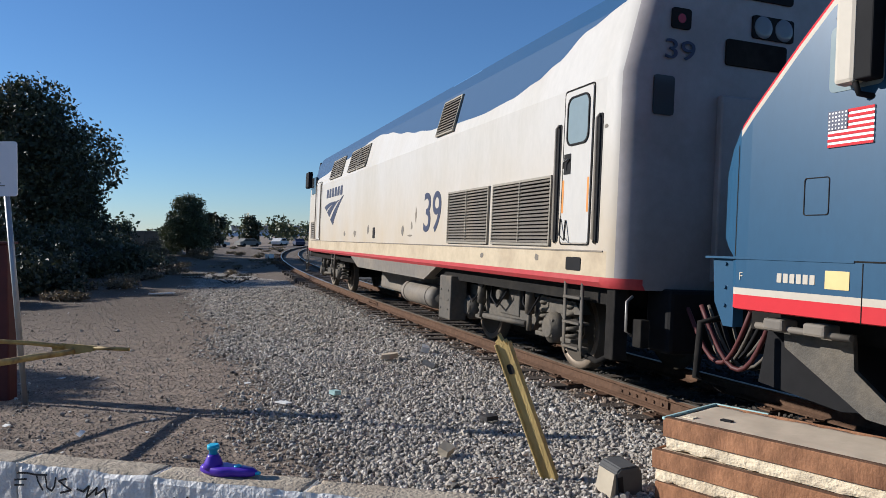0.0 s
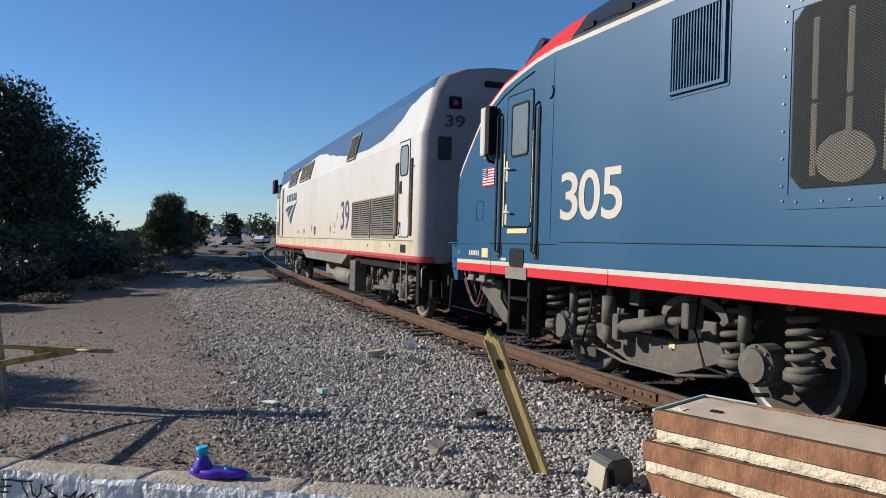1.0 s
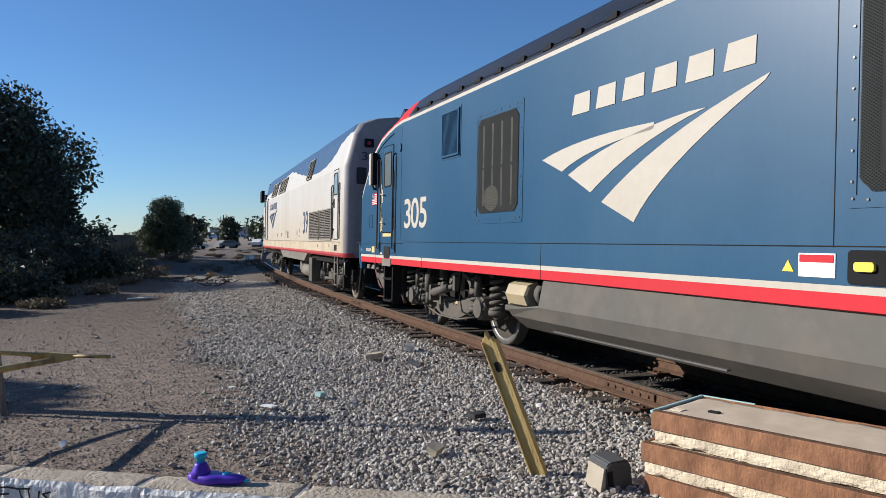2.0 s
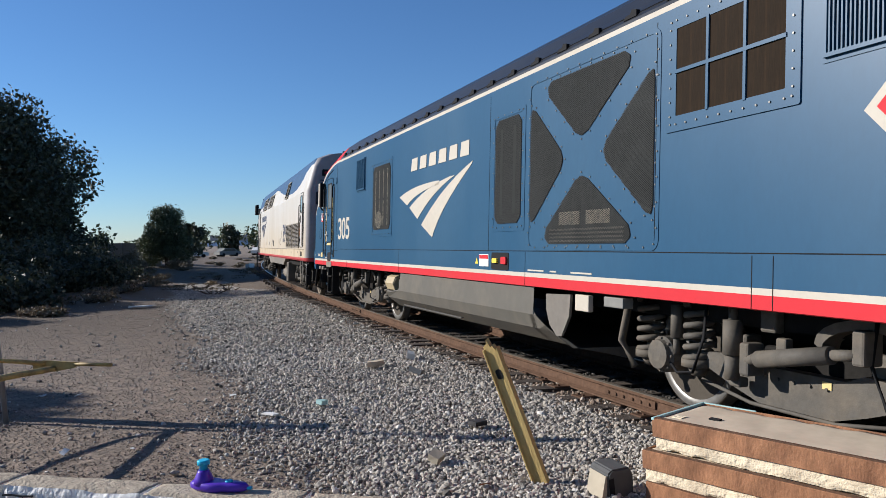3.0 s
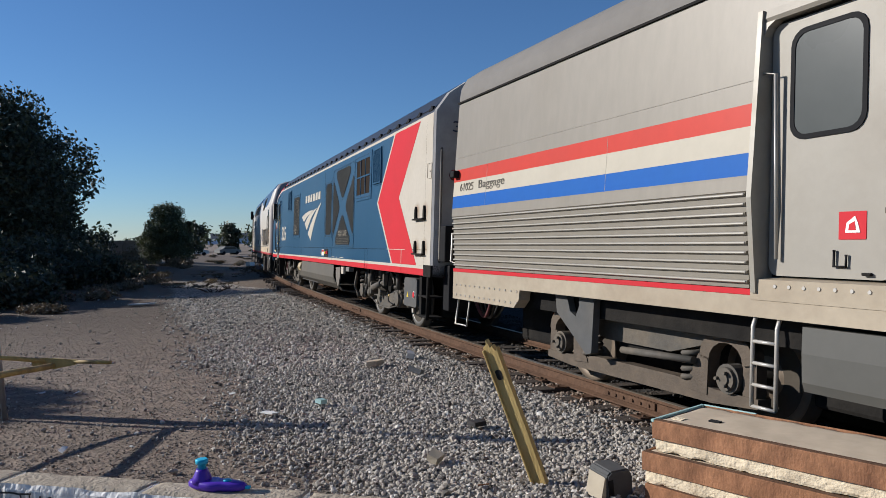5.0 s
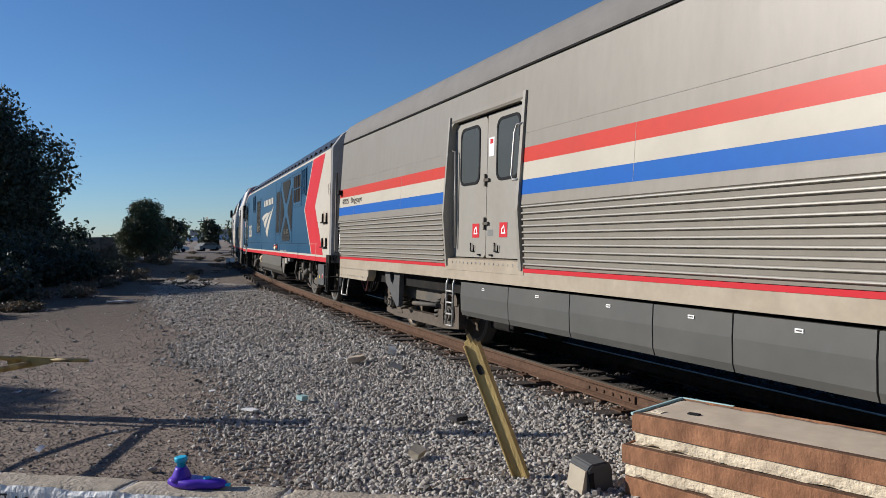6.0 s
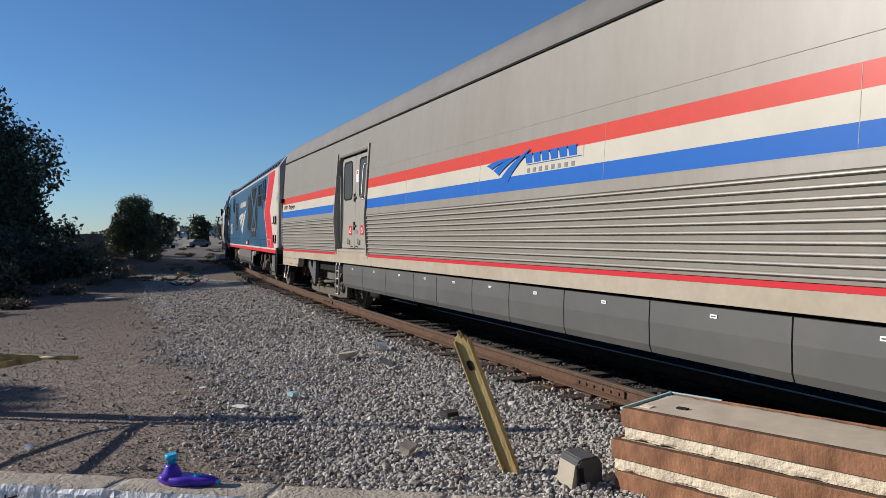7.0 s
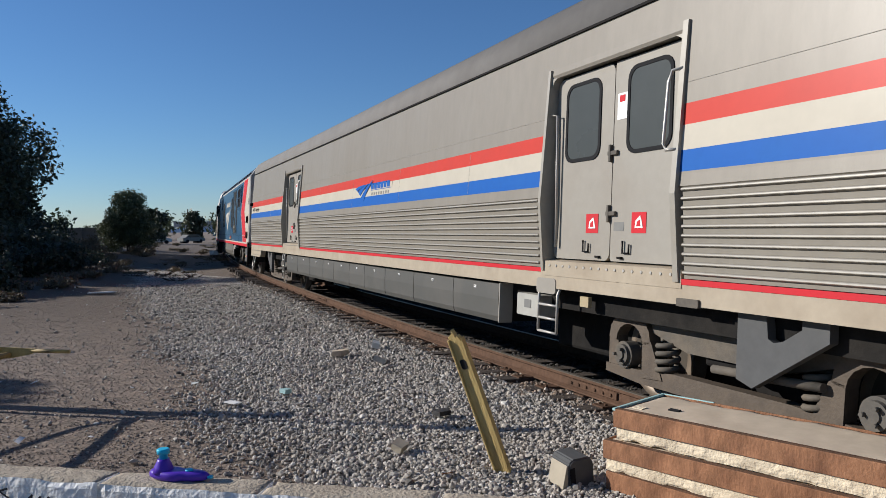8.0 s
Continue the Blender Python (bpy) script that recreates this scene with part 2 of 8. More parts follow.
def stones(name, dark, mid, light, dust):
    """Crushed rock: a tint by stone, dust over it."""
    m = bpy.data.materials.new(name)
    m.use_nodes = True
    p, n, l = shade(m)
    g = n.new("ShaderNodeNewGeometry")
    r = n.new("ShaderNodeValToRGB")
    r.color_ramp.elements[0].color = (*dark, 1)
    r.color_ramp.elements[1].color = (*light, 1)
    for pos, col in ((0.35, mid), (0.62, dust), (0.85, mid)):
        e = r.color_ramp.elements.new(pos)
        e.color = (*col, 1)
    l.new(g.outputs["Random Per Island"], r.inputs[0])
    t = n.new("ShaderNodeTexNoise")
    t.inputs["Scale"].default_value = 45
    t.inputs["Detail"].default_value = 5
    co = n.new("ShaderNodeTexCoord")
    l.new(co.outputs["Object"], t.inputs["Vector"])
    mx = n.new("ShaderNodeMix")
    mx.data_type = "RGBA"
    mx.blend_type = "MULTIPLY"
    mx.inputs["Factor"].default_value = 0.5
    l.new(r.outputs[0], mx.inputs["A"])
    l.new(t.outputs[0], mx.inputs["B"])
    l.new(mx.outputs["Result"], p.inputs["Base Color"])
    p.inputs["Roughness"].default_value = 0.85
    return m


M["ballast"] = stones("crushed_grey_ballast", (0.08, 0.072, 0.062), (0.46, 0.42, 0.36), (0.86, 0.81, 0.72), (0.56, 0.495, 0.405))
# stones of the track bed, carrying the train's shade in their colour
M["ballast_dark"] = stones("shade_dark_ballast", (0.02, 0.018, 0.016), (0.07, 0.062, 0.053), (0.20, 0.18, 0.15), (0.10, 0.082, 0.062))
M["ballast_dirt"] = stones("dusty_brown_pebbles", (0.10, 0.082, 0.066), (0.25, 0.205, 0.165), (0.52, 0.46, 0.38), (0.29, 0.235, 0.18))
M["ballast_rust"] = stones("rust_stained_ballast", (0.09, 0.068, 0.052), (0.34, 0.265, 0.20), (0.66, 0.58, 0.48), (0.38, 0.27, 0.185))


# ---------------------------------------------------------------- mesh tools
def box(bm, x0, x1, y0, y1, z0, z1, bevel=0.0, mi=0):
    vs = [bm.verts.new((x, y, z)) for x in (x0, x1) for y in (y0, y1) for z in (z0, z1)]
    fs = [bm.faces.new([vs[i] for i in f]) for f in ((0, 1, 3, 2), (4, 6, 7, 5), (0, 4, 5, 1), (2, 3, 7, 6), (0, 2, 6, 4), (1, 5, 7, 3))]
    for f in fs:
        f.material_index = mi
    if bevel:
        es = list({e for f in fs for e in f.edges})
        bmesh.ops.bevel(bm, geom=es, offset=bevel, segments=2, affect="EDGES", profile=0.5)
    return fs


def prism(bm, pts, axis, a, b, mi=0):
    """A polygon pushed along an axis: pts are the other two coordinates in order."""
    def at(p, c):
        return {"x": (c, p[0], p[1]), "y": (p[0], c, p[1]), "z": (p[0], p[1], c)}[axis]
    va = [bm.verts.new(at(p, a)) for p in pts]
    vb = [bm.verts.new(at(p, b)) for p in pts]
    k = len(pts)
    fs = [bm.faces.new(va[::-1]), bm.faces.new(vb)]
    fs += [bm.faces.new((va[i], va[(i + 1) % k], vb[(i + 1) % k], vb[i])) for i in range(k)]
    for f in fs:
        f.material_index = mi
    return fs


def cyl(bm, p, q, r, seg=14, r2=None, mi=0, caps=True):
    p, q = Vector(p), Vector(q)
    d = (q - p).normalized()
    u = d.orthogonal().normalized()
    v = d.cross(u)
    r2 = r if r2 is None else r2
    ra = [bm.verts.new(p + (u * math.cos(a) + v * math.sin(a)) * r) for a in [2 * math.pi * i / seg for i in range(seg)]]
    rb = [bm.verts.new(q + (u * math.cos(a) + v * math.sin(a)) * r2) for a in [2 * math.pi * i / seg for i in range(seg)]]
    fs = [bm.faces.new((ra[i], ra[(i + 1) % seg], rb[(i + 1) % seg], rb[i])) for i in range(seg)]
    for f in fs:
        f.smooth = True
    if caps:
        fs += [bm.faces.new(ra[::-1]), bm.faces.new(rb)]
    for f in fs:
        f.material_index = mi
    return fs


def tube(bm, pts, r, seg=8, mi=0):
    pts = [Vector(p) for p in pts]
    rings = []
    for i, p in enumerate(pts):
        d = (pts[min(i + 1, len(pts) - 1)] - pts[max(i - 1, 0)]).normalized()
        ref = Vector((0, 0, 1)) if abs(d.z) < 0.9 else Vector((0, 1, 0))
        u = d.cross(ref).normalized()
        v = d.cross(u)
        rings.append([bm.verts.new(p + (u * math.cos(2 * math.pi * k / seg) + v * math.sin(2 * math.pi * k / seg)) * r) for k in range(seg)])
    for a, b in zip(rings, rings[1:]):
        for k in range(seg):
            f = bm.faces.new((a[k], a[(k + 1) % seg], b[(k + 1) % seg], b[k]))
            f.smooth = True
            f.material_index = mi
    bm.faces.new(rings[0][::-1]).material_index = mi
    bm.faces.new(rings[-1]).material_index = mi


def coil(bm, x, y, z0, z1, r, wire, turns, mi=0, seg=6):
    steps = int(turns * 12)
    pts = [(x + r * math.cos(2 * math.pi * turns * i / steps), y + r * math.sin(2 * math.pi * turns * i / steps), z0 + (z1 - z0) * i / steps) for i in range(steps + 1)]
    tube(bm, pts, wire, seg, mi)


def lathe(bm, prof, x, y, z, axis="y", seg=28, mi=0, smooth=True):
    """Turn a profile of (along, radius) round an axis through x, y, z."""
    rings = []
    for a, r in prof:
        ring = []
        for k in range(seg):
            c, s = math.cos(2 * math.pi * k / seg) * r, math.sin(2 * math.pi * k / seg) * r
            ring.append(bm.verts.new((x + c, y + a, z + s) if axis == "y" else ((x + a, y + c, z + s) if axis == "x" else (x + c, y + s, z + a))))
        rings.append(ring)
    for a, b in zip(rings, rings[1:]):
        for k in range(seg):
            f = bm.faces.new((a[k], a[(k + 1) % seg], b[(k + 1) % seg], b[k]))
            f.smooth = smooth
            f.material_index = mi
    bm.faces.new(rings[0][::-1]).material_index = mi
    bm.faces.new(rings[-1]).material_index = mi


def rounded(x0, x1, z0, z1, r, n=5):
    """A rounded rectangle's outline."""
    out = []
    for cx, cz, a0 in ((x1 - r, z1 - r, 0), (x0 + r, z1 - r, 90), (x0 + r, z0 + r, 180), (x1 - r, z0 + r, 270)):
        out += [(cx + r * math.cos(radians(a0 + 90 * i / n)), cz + r * math.sin(radians(a0 + 90 * i / n))) for i in range(n + 1)]
    return out


def ring(bm, outer, inner, axis, a, b, mi=0):
    """A frame between two outlines of equal length."""
    def at(p, c):
        return {"x": (c, p[0], p[1]), "y": (p[0], c, p[1]), "z": (p[0], p[1], c)}[axis]
    vs = [[bm.verts.new(at(p, c)) for p in o] for o, c in ((outer, a), (outer, b), (inner, b), (inner, a))]
    k = len(outer)
    for i in range(k):
        j = (i + 1) % k
        for m, w in ((0, 1), (1, 2), (2, 3), (3, 0)):
            bm.faces.new((vs[m][i], vs[m][j], vs[w][j], vs[w][i])).material_index = mi


def mesh_of(name, bm, mats, smooth=None):
    bmesh.ops.recalc_face_normals(bm, faces=bm.faces)
    me = bpy.data.meshes.new(name)
    bm.to_mesh(me)
    bm.free()
    for m in mats if isinstance(mats, (list, tuple)) else [mats]:
        me.materials.append(m)
    if smooth:
        for p in me.polygons:
            p.use_smooth = True
    return me


def part(name, bm, mats, parent=None, label=""):
    ob = new(name, mesh_of(name, bm, mats))
    ob.parent = parent
    return tagged(ob, label)


def piece(name, me, parent, m=None):
    ob = new(name, me)
    ob.parent = parent
    if m is not None:
        ob.matrix_basis = m
    return ob


def thing(name, label, category, group="", kind=""):
    return tagged(new(name), label, category, group, kind)


def solid(fn, *a, **k):
    bm = bmesh.new()
    fn(bm, *a, **k)
    return bm


def letters(name, text, size, m, parent, x, y, z, facing=-1, depth=0.004, width=None, bold=0.0, label="", shear=0.0):
    """Painted letters on a side, lower left corner at x, z, read from outside; the near side faces +y."""
    cu = bpy.data.curves.new(name, "FONT")
    cu.body, cu.size, cu.extrude, cu.offset, cu.shear = text, size, depth, bold, shear
    tmp = bpy.data.objects.new(name, cu)
    me = bpy.data.meshes.new_from_object(tmp)
    bpy.data.objects.remove(tmp)
    bpy.data.curves.remove(cu)
    xs = [v.co.x for v in me.vertices]
    ys = [v.co.y for v in me.vertices]
    k = (width / (max(xs) - min(xs))) if width else 1.0
    x_min, y_min = min(xs), min(ys)
    for v in me.vertices:
        v.co = Vector((x - (v.co.x - x_min) * k, y + v.co.z, z + (v.co.y - y_min)))
    me.materials.append(m)
    me.update()
    ob = new(name, me)
    ob.parent = parent
    return tagged(ob, label)


# ---------------------------------------------------------------- the line of the track
HEAD, BEND = radians(20.062), 0.0025168
RADIUS = 1 / BEND
CANT = radians(2.812)
HALF = 0.7525


def heading(s):
    return HEAD - BEND * s


def rail_at(s, off=0.0, z=0.0):
    """A point off metres to the near side of the near rail, s metres along it."""
    a = heading(s)
    x = 1.388 - (math.cos(a) - math.cos(HEAD)) * RADIUS
    y = 10 + (math.sin(HEAD) - math.sin(a)) * RADIUS
    return Vector((x - math.cos(a) * off, y - math.sin(a) * off, z))


def track_pose(s, inward=0.0):
    """Pose on the middle of the track: x ahead, y to the near side, z up, leaning with the cant."""
    a = heading(s)
    ahead = Vector((-math.sin(a), math.cos(a), 0))
    left = Vector((-math.cos(a), -math.sin(a), 0))
    near = left * math.cos(CANT) + Vector((0, 0, math.sin(CANT)))
    up = ahead.cross(near)
    o = rail_at(s) - near * HALF - left * inward
    return Matrix(((ahead.x, near.x, up.x, o.x), (ahead.y, near.y, up.y, o.y), (ahead.z, near.z, up.z, o.z), (0, 0, 0, 1)))


# ---------------------------------------------------------------- ground, ballast, track
GROUND = -0.21


def track_distance(x, y):
    cx, cy = 1.388 + math.cos(HEAD) * RADIUS, 10 + math.sin(HEAD) * RADIUS
    return math.hypot(x - cx, y - cy) - RADIUS


def height(x, y):
    """Ground height: a flat yard that rises gently to the track bed."""
    d = track_distance(x, y)
    z = GROUND + 0.03 * noise.noise(Vector((x * 0.35, y * 0.35, 0))) + 0.012 * noise.noise(Vector((x * 1.7, y * 1.7, 3)))
    if -3.2 < d < 1.6:
        k = 1 - max(0.0, abs(d + 0.75) - 0.9) / 1.45
        k = max(0.0, min(1.0, k))
        z += 0.05 * k * k * (3 - 2 * k)
        if -2.1 < d < 0.55:
            z = min(z, -0.255 + (d + 0.75) * 0.05)
    if y > 24 and d < 7:
        z -= 0.16 * min(1.0, (y - 24) / 6) * min(1.0, (7 - d) / 3)
    if x < -9:
        z += min(0.6, (-9 - x) * 0.02) * (1 if y < 80 else max(0, 1 - (y - 80) / 40))
    return z


def ground_material():
    m = bpy.data.materials.new("gravel_and_dirt")
    m.use_nodes = True
    p, n, l = shade(m)
    co = n.new("ShaderNodeTexCoord")
    vor = n.new("ShaderNodeTexVoronoi")
    vor.inputs["Scale"].default_value = 22
    l.new(co.outputs["Object"], vor.inputs["Vector"])
    peb = n.new("ShaderNodeValToRGB")
    peb.color_ramp.elements[0].color = (0.06, 0.055, 0.048, 1)
    peb.color_ramp.elements[1].color = (0.50, 0.44, 0.36, 1)
    e = peb.color_ramp.elements.new(0.55)
    e.color = (0.19, 0.165, 0.135, 1)
    sep = n.new("ShaderNodeSeparateColor")
    l.new(vor.outputs["Color"], sep.inputs[0])
    l.new(sep.outputs[0], peb.inputs[0])
    soil = n.new("ShaderNodeTexNoise")
    soil.inputs["Scale"].default_value = 5.0
    soil.inputs["Detail"].default_value = 10
    soil.inputs["Roughness"].default_value = 0.8
    l.new(co.outputs["Object"], soil.inputs["Vector"])
    sr = n.new("ShaderNodeValToRGB")
    sr.color_ramp.elements[0].position = 0.3
    sr.color_ramp.elements[1].position = 0.72
    sr.color_ramp.elements[0].color = (0.066, 0.051, 0.039, 1)
    sr.color_ramp.elements[1].color = (0.335, 0.255, 0.188, 1)
    l.new(soil.outputs[0], sr.inputs[0])
    at = n.new("ShaderNodeVertexColor")
    at.layer_name = "gravel"
    big = n.new("ShaderNodeTexNoise")
    big.inputs["Scale"].default_value = 1.1
    big.inputs["Detail"].default_value = 6
    l.new(co.outputs["Object"], big.inputs["Vector"])
    add = n.new("ShaderNodeMath")
    add.operation = "ADD"
    ch = n.new("ShaderNodeSeparateColor")
    l.new(at.outputs[0], ch.inputs[0])
    l.new(ch.outputs[0], add.inputs[0])
    l.new(big.outputs[0], add.inputs[1])
    cut = n.new("ShaderNodeMapRange")
    cut.inputs["From Min"].default_value = 0.85
    cut.inputs["From Max"].default_value = 1.15
    l.new(add.outputs[0], cut.inputs[0])
    mx = n.new("ShaderNodeMix")
    mx.data_type = "RGBA"
    l.new(cut.outputs[0], mx.inputs["Factor"])
    dark = n.new("ShaderNodeMix")
    dark.data_type = "RGBA"
    weedy = n.new("ShaderNodeValToRGB")
    weedy.color_ramp.elements[0].color = (0.050, 0.036, 0.024, 1)
    weedy.color_ramp.elements[1].color = (0.155, 0.112, 0.074, 1)
    l.new(soil.outputs[0], weedy.inputs[0])
    l.new(ch.outputs[1], dark.inputs["Factor"])
    l.new(sr.outputs[0], dark.inputs["A"])
    l.new(weedy.outputs[0], dark.inputs["B"])
    l.new(dark.outputs["Result"], mx.inputs["A"])
    l.new(peb.outputs[0], mx.inputs["B"])
    # mix the bed to near-black, painting the shade below the train
    shade_mix = n.new("ShaderNodeMix")
    shade_mix.data_type = "RGBA"
    l.new(ch.outputs[2], shade_mix.inputs["Factor"])
    l.new(mx.outputs["Result"], shade_mix.inputs["A"])
    shade_mix.inputs["B"].default_value = (0.030, 0.026, 0.022, 1)
    l.new(shade_mix.outputs["Result"], p.inputs["Base Color"])
    p.inputs["Roughness"].default_value = 0.95
    h = n.new("ShaderNodeMath")
    h.operation = "MULTIPLY_ADD"
    l.new(vor.outputs["Distance"], h.inputs[0])
    h.inputs[1].default_value = -0.7
    l.new(soil.outputs[0], h.inputs[2])
    bp = n.new("ShaderNodeBump")
    bp.inputs["Strength"].default_value = 0.9
    bp.inputs["Distance"].default_value = 0.024
    l.new(h.outputs[0], bp.inputs["Height"])
    l.new(bp.outputs[0], p.inputs["Normal"])
    return m


def gravelly(x, y):
    """How much crushed rock lies at a place: 1 by the track, 0 on the dirt track beside it."""
    d = track_distance(x, y) + 0.5 * noise.noise(Vector((x * 0.5, y * 0.5, 7)))
    edge = 3.15 + 0.055 * y
    return max(0.0, min(1.0, (edge + 0.8 - d) / 1.5)) * (1.0 if y < 34 else max(0.0, 1 - (y - 34) / 12))


def train_shade_at(x, y):
    """How far the train's shade is painted into the ground: the bed between and behind the rails."""
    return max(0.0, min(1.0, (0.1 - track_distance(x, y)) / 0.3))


def build_ground():
    def spread(lo, hi, near_lo, near_hi, fine, grow):
        v = [near_lo + fine * i for i in range(int((near_hi - near_lo) / fine) + 1)]
        step, a = fine, v[-1]
        while a < hi:
            step *= grow
            a += step
            v.append(min(a, hi))
        step, a, w = fine, v[0], []
        while a > lo:
            step *= grow
            a -= step
            w.append(max(a, lo))
        return w[::-1] + v
    xs = spread(-1500, 1500, -12, 8, 0.22, 1.22)
    ys = spread(-400, 2500, 1, 26, 0.22, 1.16)
    verts, cols = [], []
    for y in ys:
        for x in xs:
            verts.append((x, y, height(x, y)))
            cols.append((gravelly(x, y), max(0.0, min(1.0, (y - 10) / 9)) * max(0.0, min(1.0, (130 - y) / 60)), train_shade_at(x, y)))
    w = len(xs)
    faces = [(j * w + i, j * w + i + 1, (j + 1) * w + i + 1, (j + 1) * w + i) for j in range(len(ys) - 1) for i in range(w - 1)]
    me = bpy.data.meshes.new("ground")
    me.from_pydata(verts, [], faces)
    lay = me.color_attributes.new("gravel", "FLOAT_COLOR", "POINT")
    for i, c in enumerate(cols):
        lay.data[i].color = (*c, 1)
    me.materials.append(ground_material())
    for p in me.polygons:
        p.use_smooth = True
    tagged(new("ground", me), "grey gravel and brown dirt yard beside the track", "ground", "", "structure")


def build_rails():
    prof = [(-0.07, -0.172), (-0.07, -0.155), (-0.012, -0.13), (-0.010, -0.05), (-0.036, -0.036), (-0.036, -0.006), (-0.026, 0.0),
            (0.026, 0.0), (0.036, -0.006), (0.036, -0.036), (0.010, -0.05), (0.012, -0.13), (0.07, -0.155), (0.07, -0.172)]
    ss = [-22 + 1.0 * i for i in range(60)] + [38 + 3 * i for i in range(1, 120)]
    for side, label in ((1, "rusty steel rail with a polished head on ballast"), (-1, "rusty far rail with a polished head, partly under the train")):
        bm = bmesh.new()
        rows = []
        for s in ss:
            mt = track_pose(s)
            rows.append([bm.verts.new(mt @ Vector((0, side * (HALF - 0.0) + y, z))) for y, z in prof])
        k = len(prof)
        for a, b in zip(rows, rows[1:]):
            for i in range(k):
                f = bm.faces.new((a[i], a[(i + 1) % k], b[(i + 1) % k], b[i]))
                f.material_index = 1 if i in (5, 6, 7) else 0
        tagged(part("rail", bm, [M["rail_side"], M["rail_top"]]), label, "rail", "rails of the track", "structure")
    # shoulder and bed of crushed stone under the track
    sec = [(2.3, -0.30), (1.25, -0.235), (0.5, -0.19), (-0.75, -0.195), (-2.0, -0.25), (-3.6, -0.42)]
    ss2 = [24 + 2.0 * i for i in range(150)]
    vs, fs = [], []
    for s in ss2:
        for d, z in sec:
            p = rail_at(s, d + 0.12 * noise.noise(Vector((s * 0.6, d, 2))), z - 0.14 * max(0.0, (32 - s) / 8) + 0.02 * noise.noise(Vector((s * 0.9, d * 2, 4))))
            vs.append(tuple(p))
    k = len(sec)
    for i in range(len(ss2) - 1):
        for j in range(k - 1):
            fs.append((i * k + j, i * k + j + 1, (i + 1) * k + j + 1, (i + 1) * k + j))
    me = bpy.data.meshes.new("track_bed")
    me.from_pydata(vs, [], fs)
    lay = me.color_attributes.new("gravel", "FLOAT_COLOR", "POINT")
    for i in range(len(vs)):
        lay.data[i].color = (0.22, 0.8, 0, 1)
    me.materials.append(bpy.data.materials["gravel_and_dirt"])
    tagged(new("track_bed", me), "grey crushed-stone bed under the distant track", "track bed", "", "structure")
    # joint bars and bolts on the near rail
    for s in (-2.25, 9.6):
        mt = track_pose(s)
        bm = bmesh.new()
        box(bm, -0.45, 0.45, HALF + 0.012, HALF + 0.034, -0.128, -0.052, 0.004)
        for dx in (-0.36, -0.22, -0.08, 0.08, 0.22, 0.36):
            cyl(bm, (dx, HALF + 0.03, -0.09), (dx, HALF + 0.05, -0.09), 0.017, 8)
        ob = part("joint_bar", bm, M["rail_side"])
        ob.matrix_basis = mt
        tagged(ob, "rusty bolted joint bar on the rail", "joint bar", "", "structure")
    # ties
    bm = solid(box, -0.11, 0.11, -1.3, 1.3, -0.36, -0.185, 0.012)
    tie = mesh_of("tie", bm, M["tie"])
    bmp = bmesh.new()
    for y in (-HALF, HALF):
        box(bmp, -0.09, 0.09, y - 0.17, y + 0.17, -0.185, -0.168, 0.003)
        for a in (-0.05, 0.05):
            for b in (-0.1, 0.1):
                box(bmp, a - 0.012, a + 0.012, y + b - 0.015, y + b + 0.015, -0.168, -0.15, 0.002)
    plate = mesh_of("tie_plate", bmp, M["rail_side"])
    rnd = random.Random(5)
    for i in range(150):
        s = -14 + i * 0.54
        t = new("tie", tie)
        t.matrix_basis = track_pose(s) @ pose(0, rnd.uniform(-0.08, 0.12), rnd.uniform(-0.012, 0.012), 0, 0, rnd.uniform(-1.5, 1.5))
        tagged(t, "dark creosoted wooden tie bedded in ballast", "railroad tie", "ties under the rails", "structure")
        p = new("tie_plate", plate)
        p.parent = t
        p.matrix_basis = Matrix()


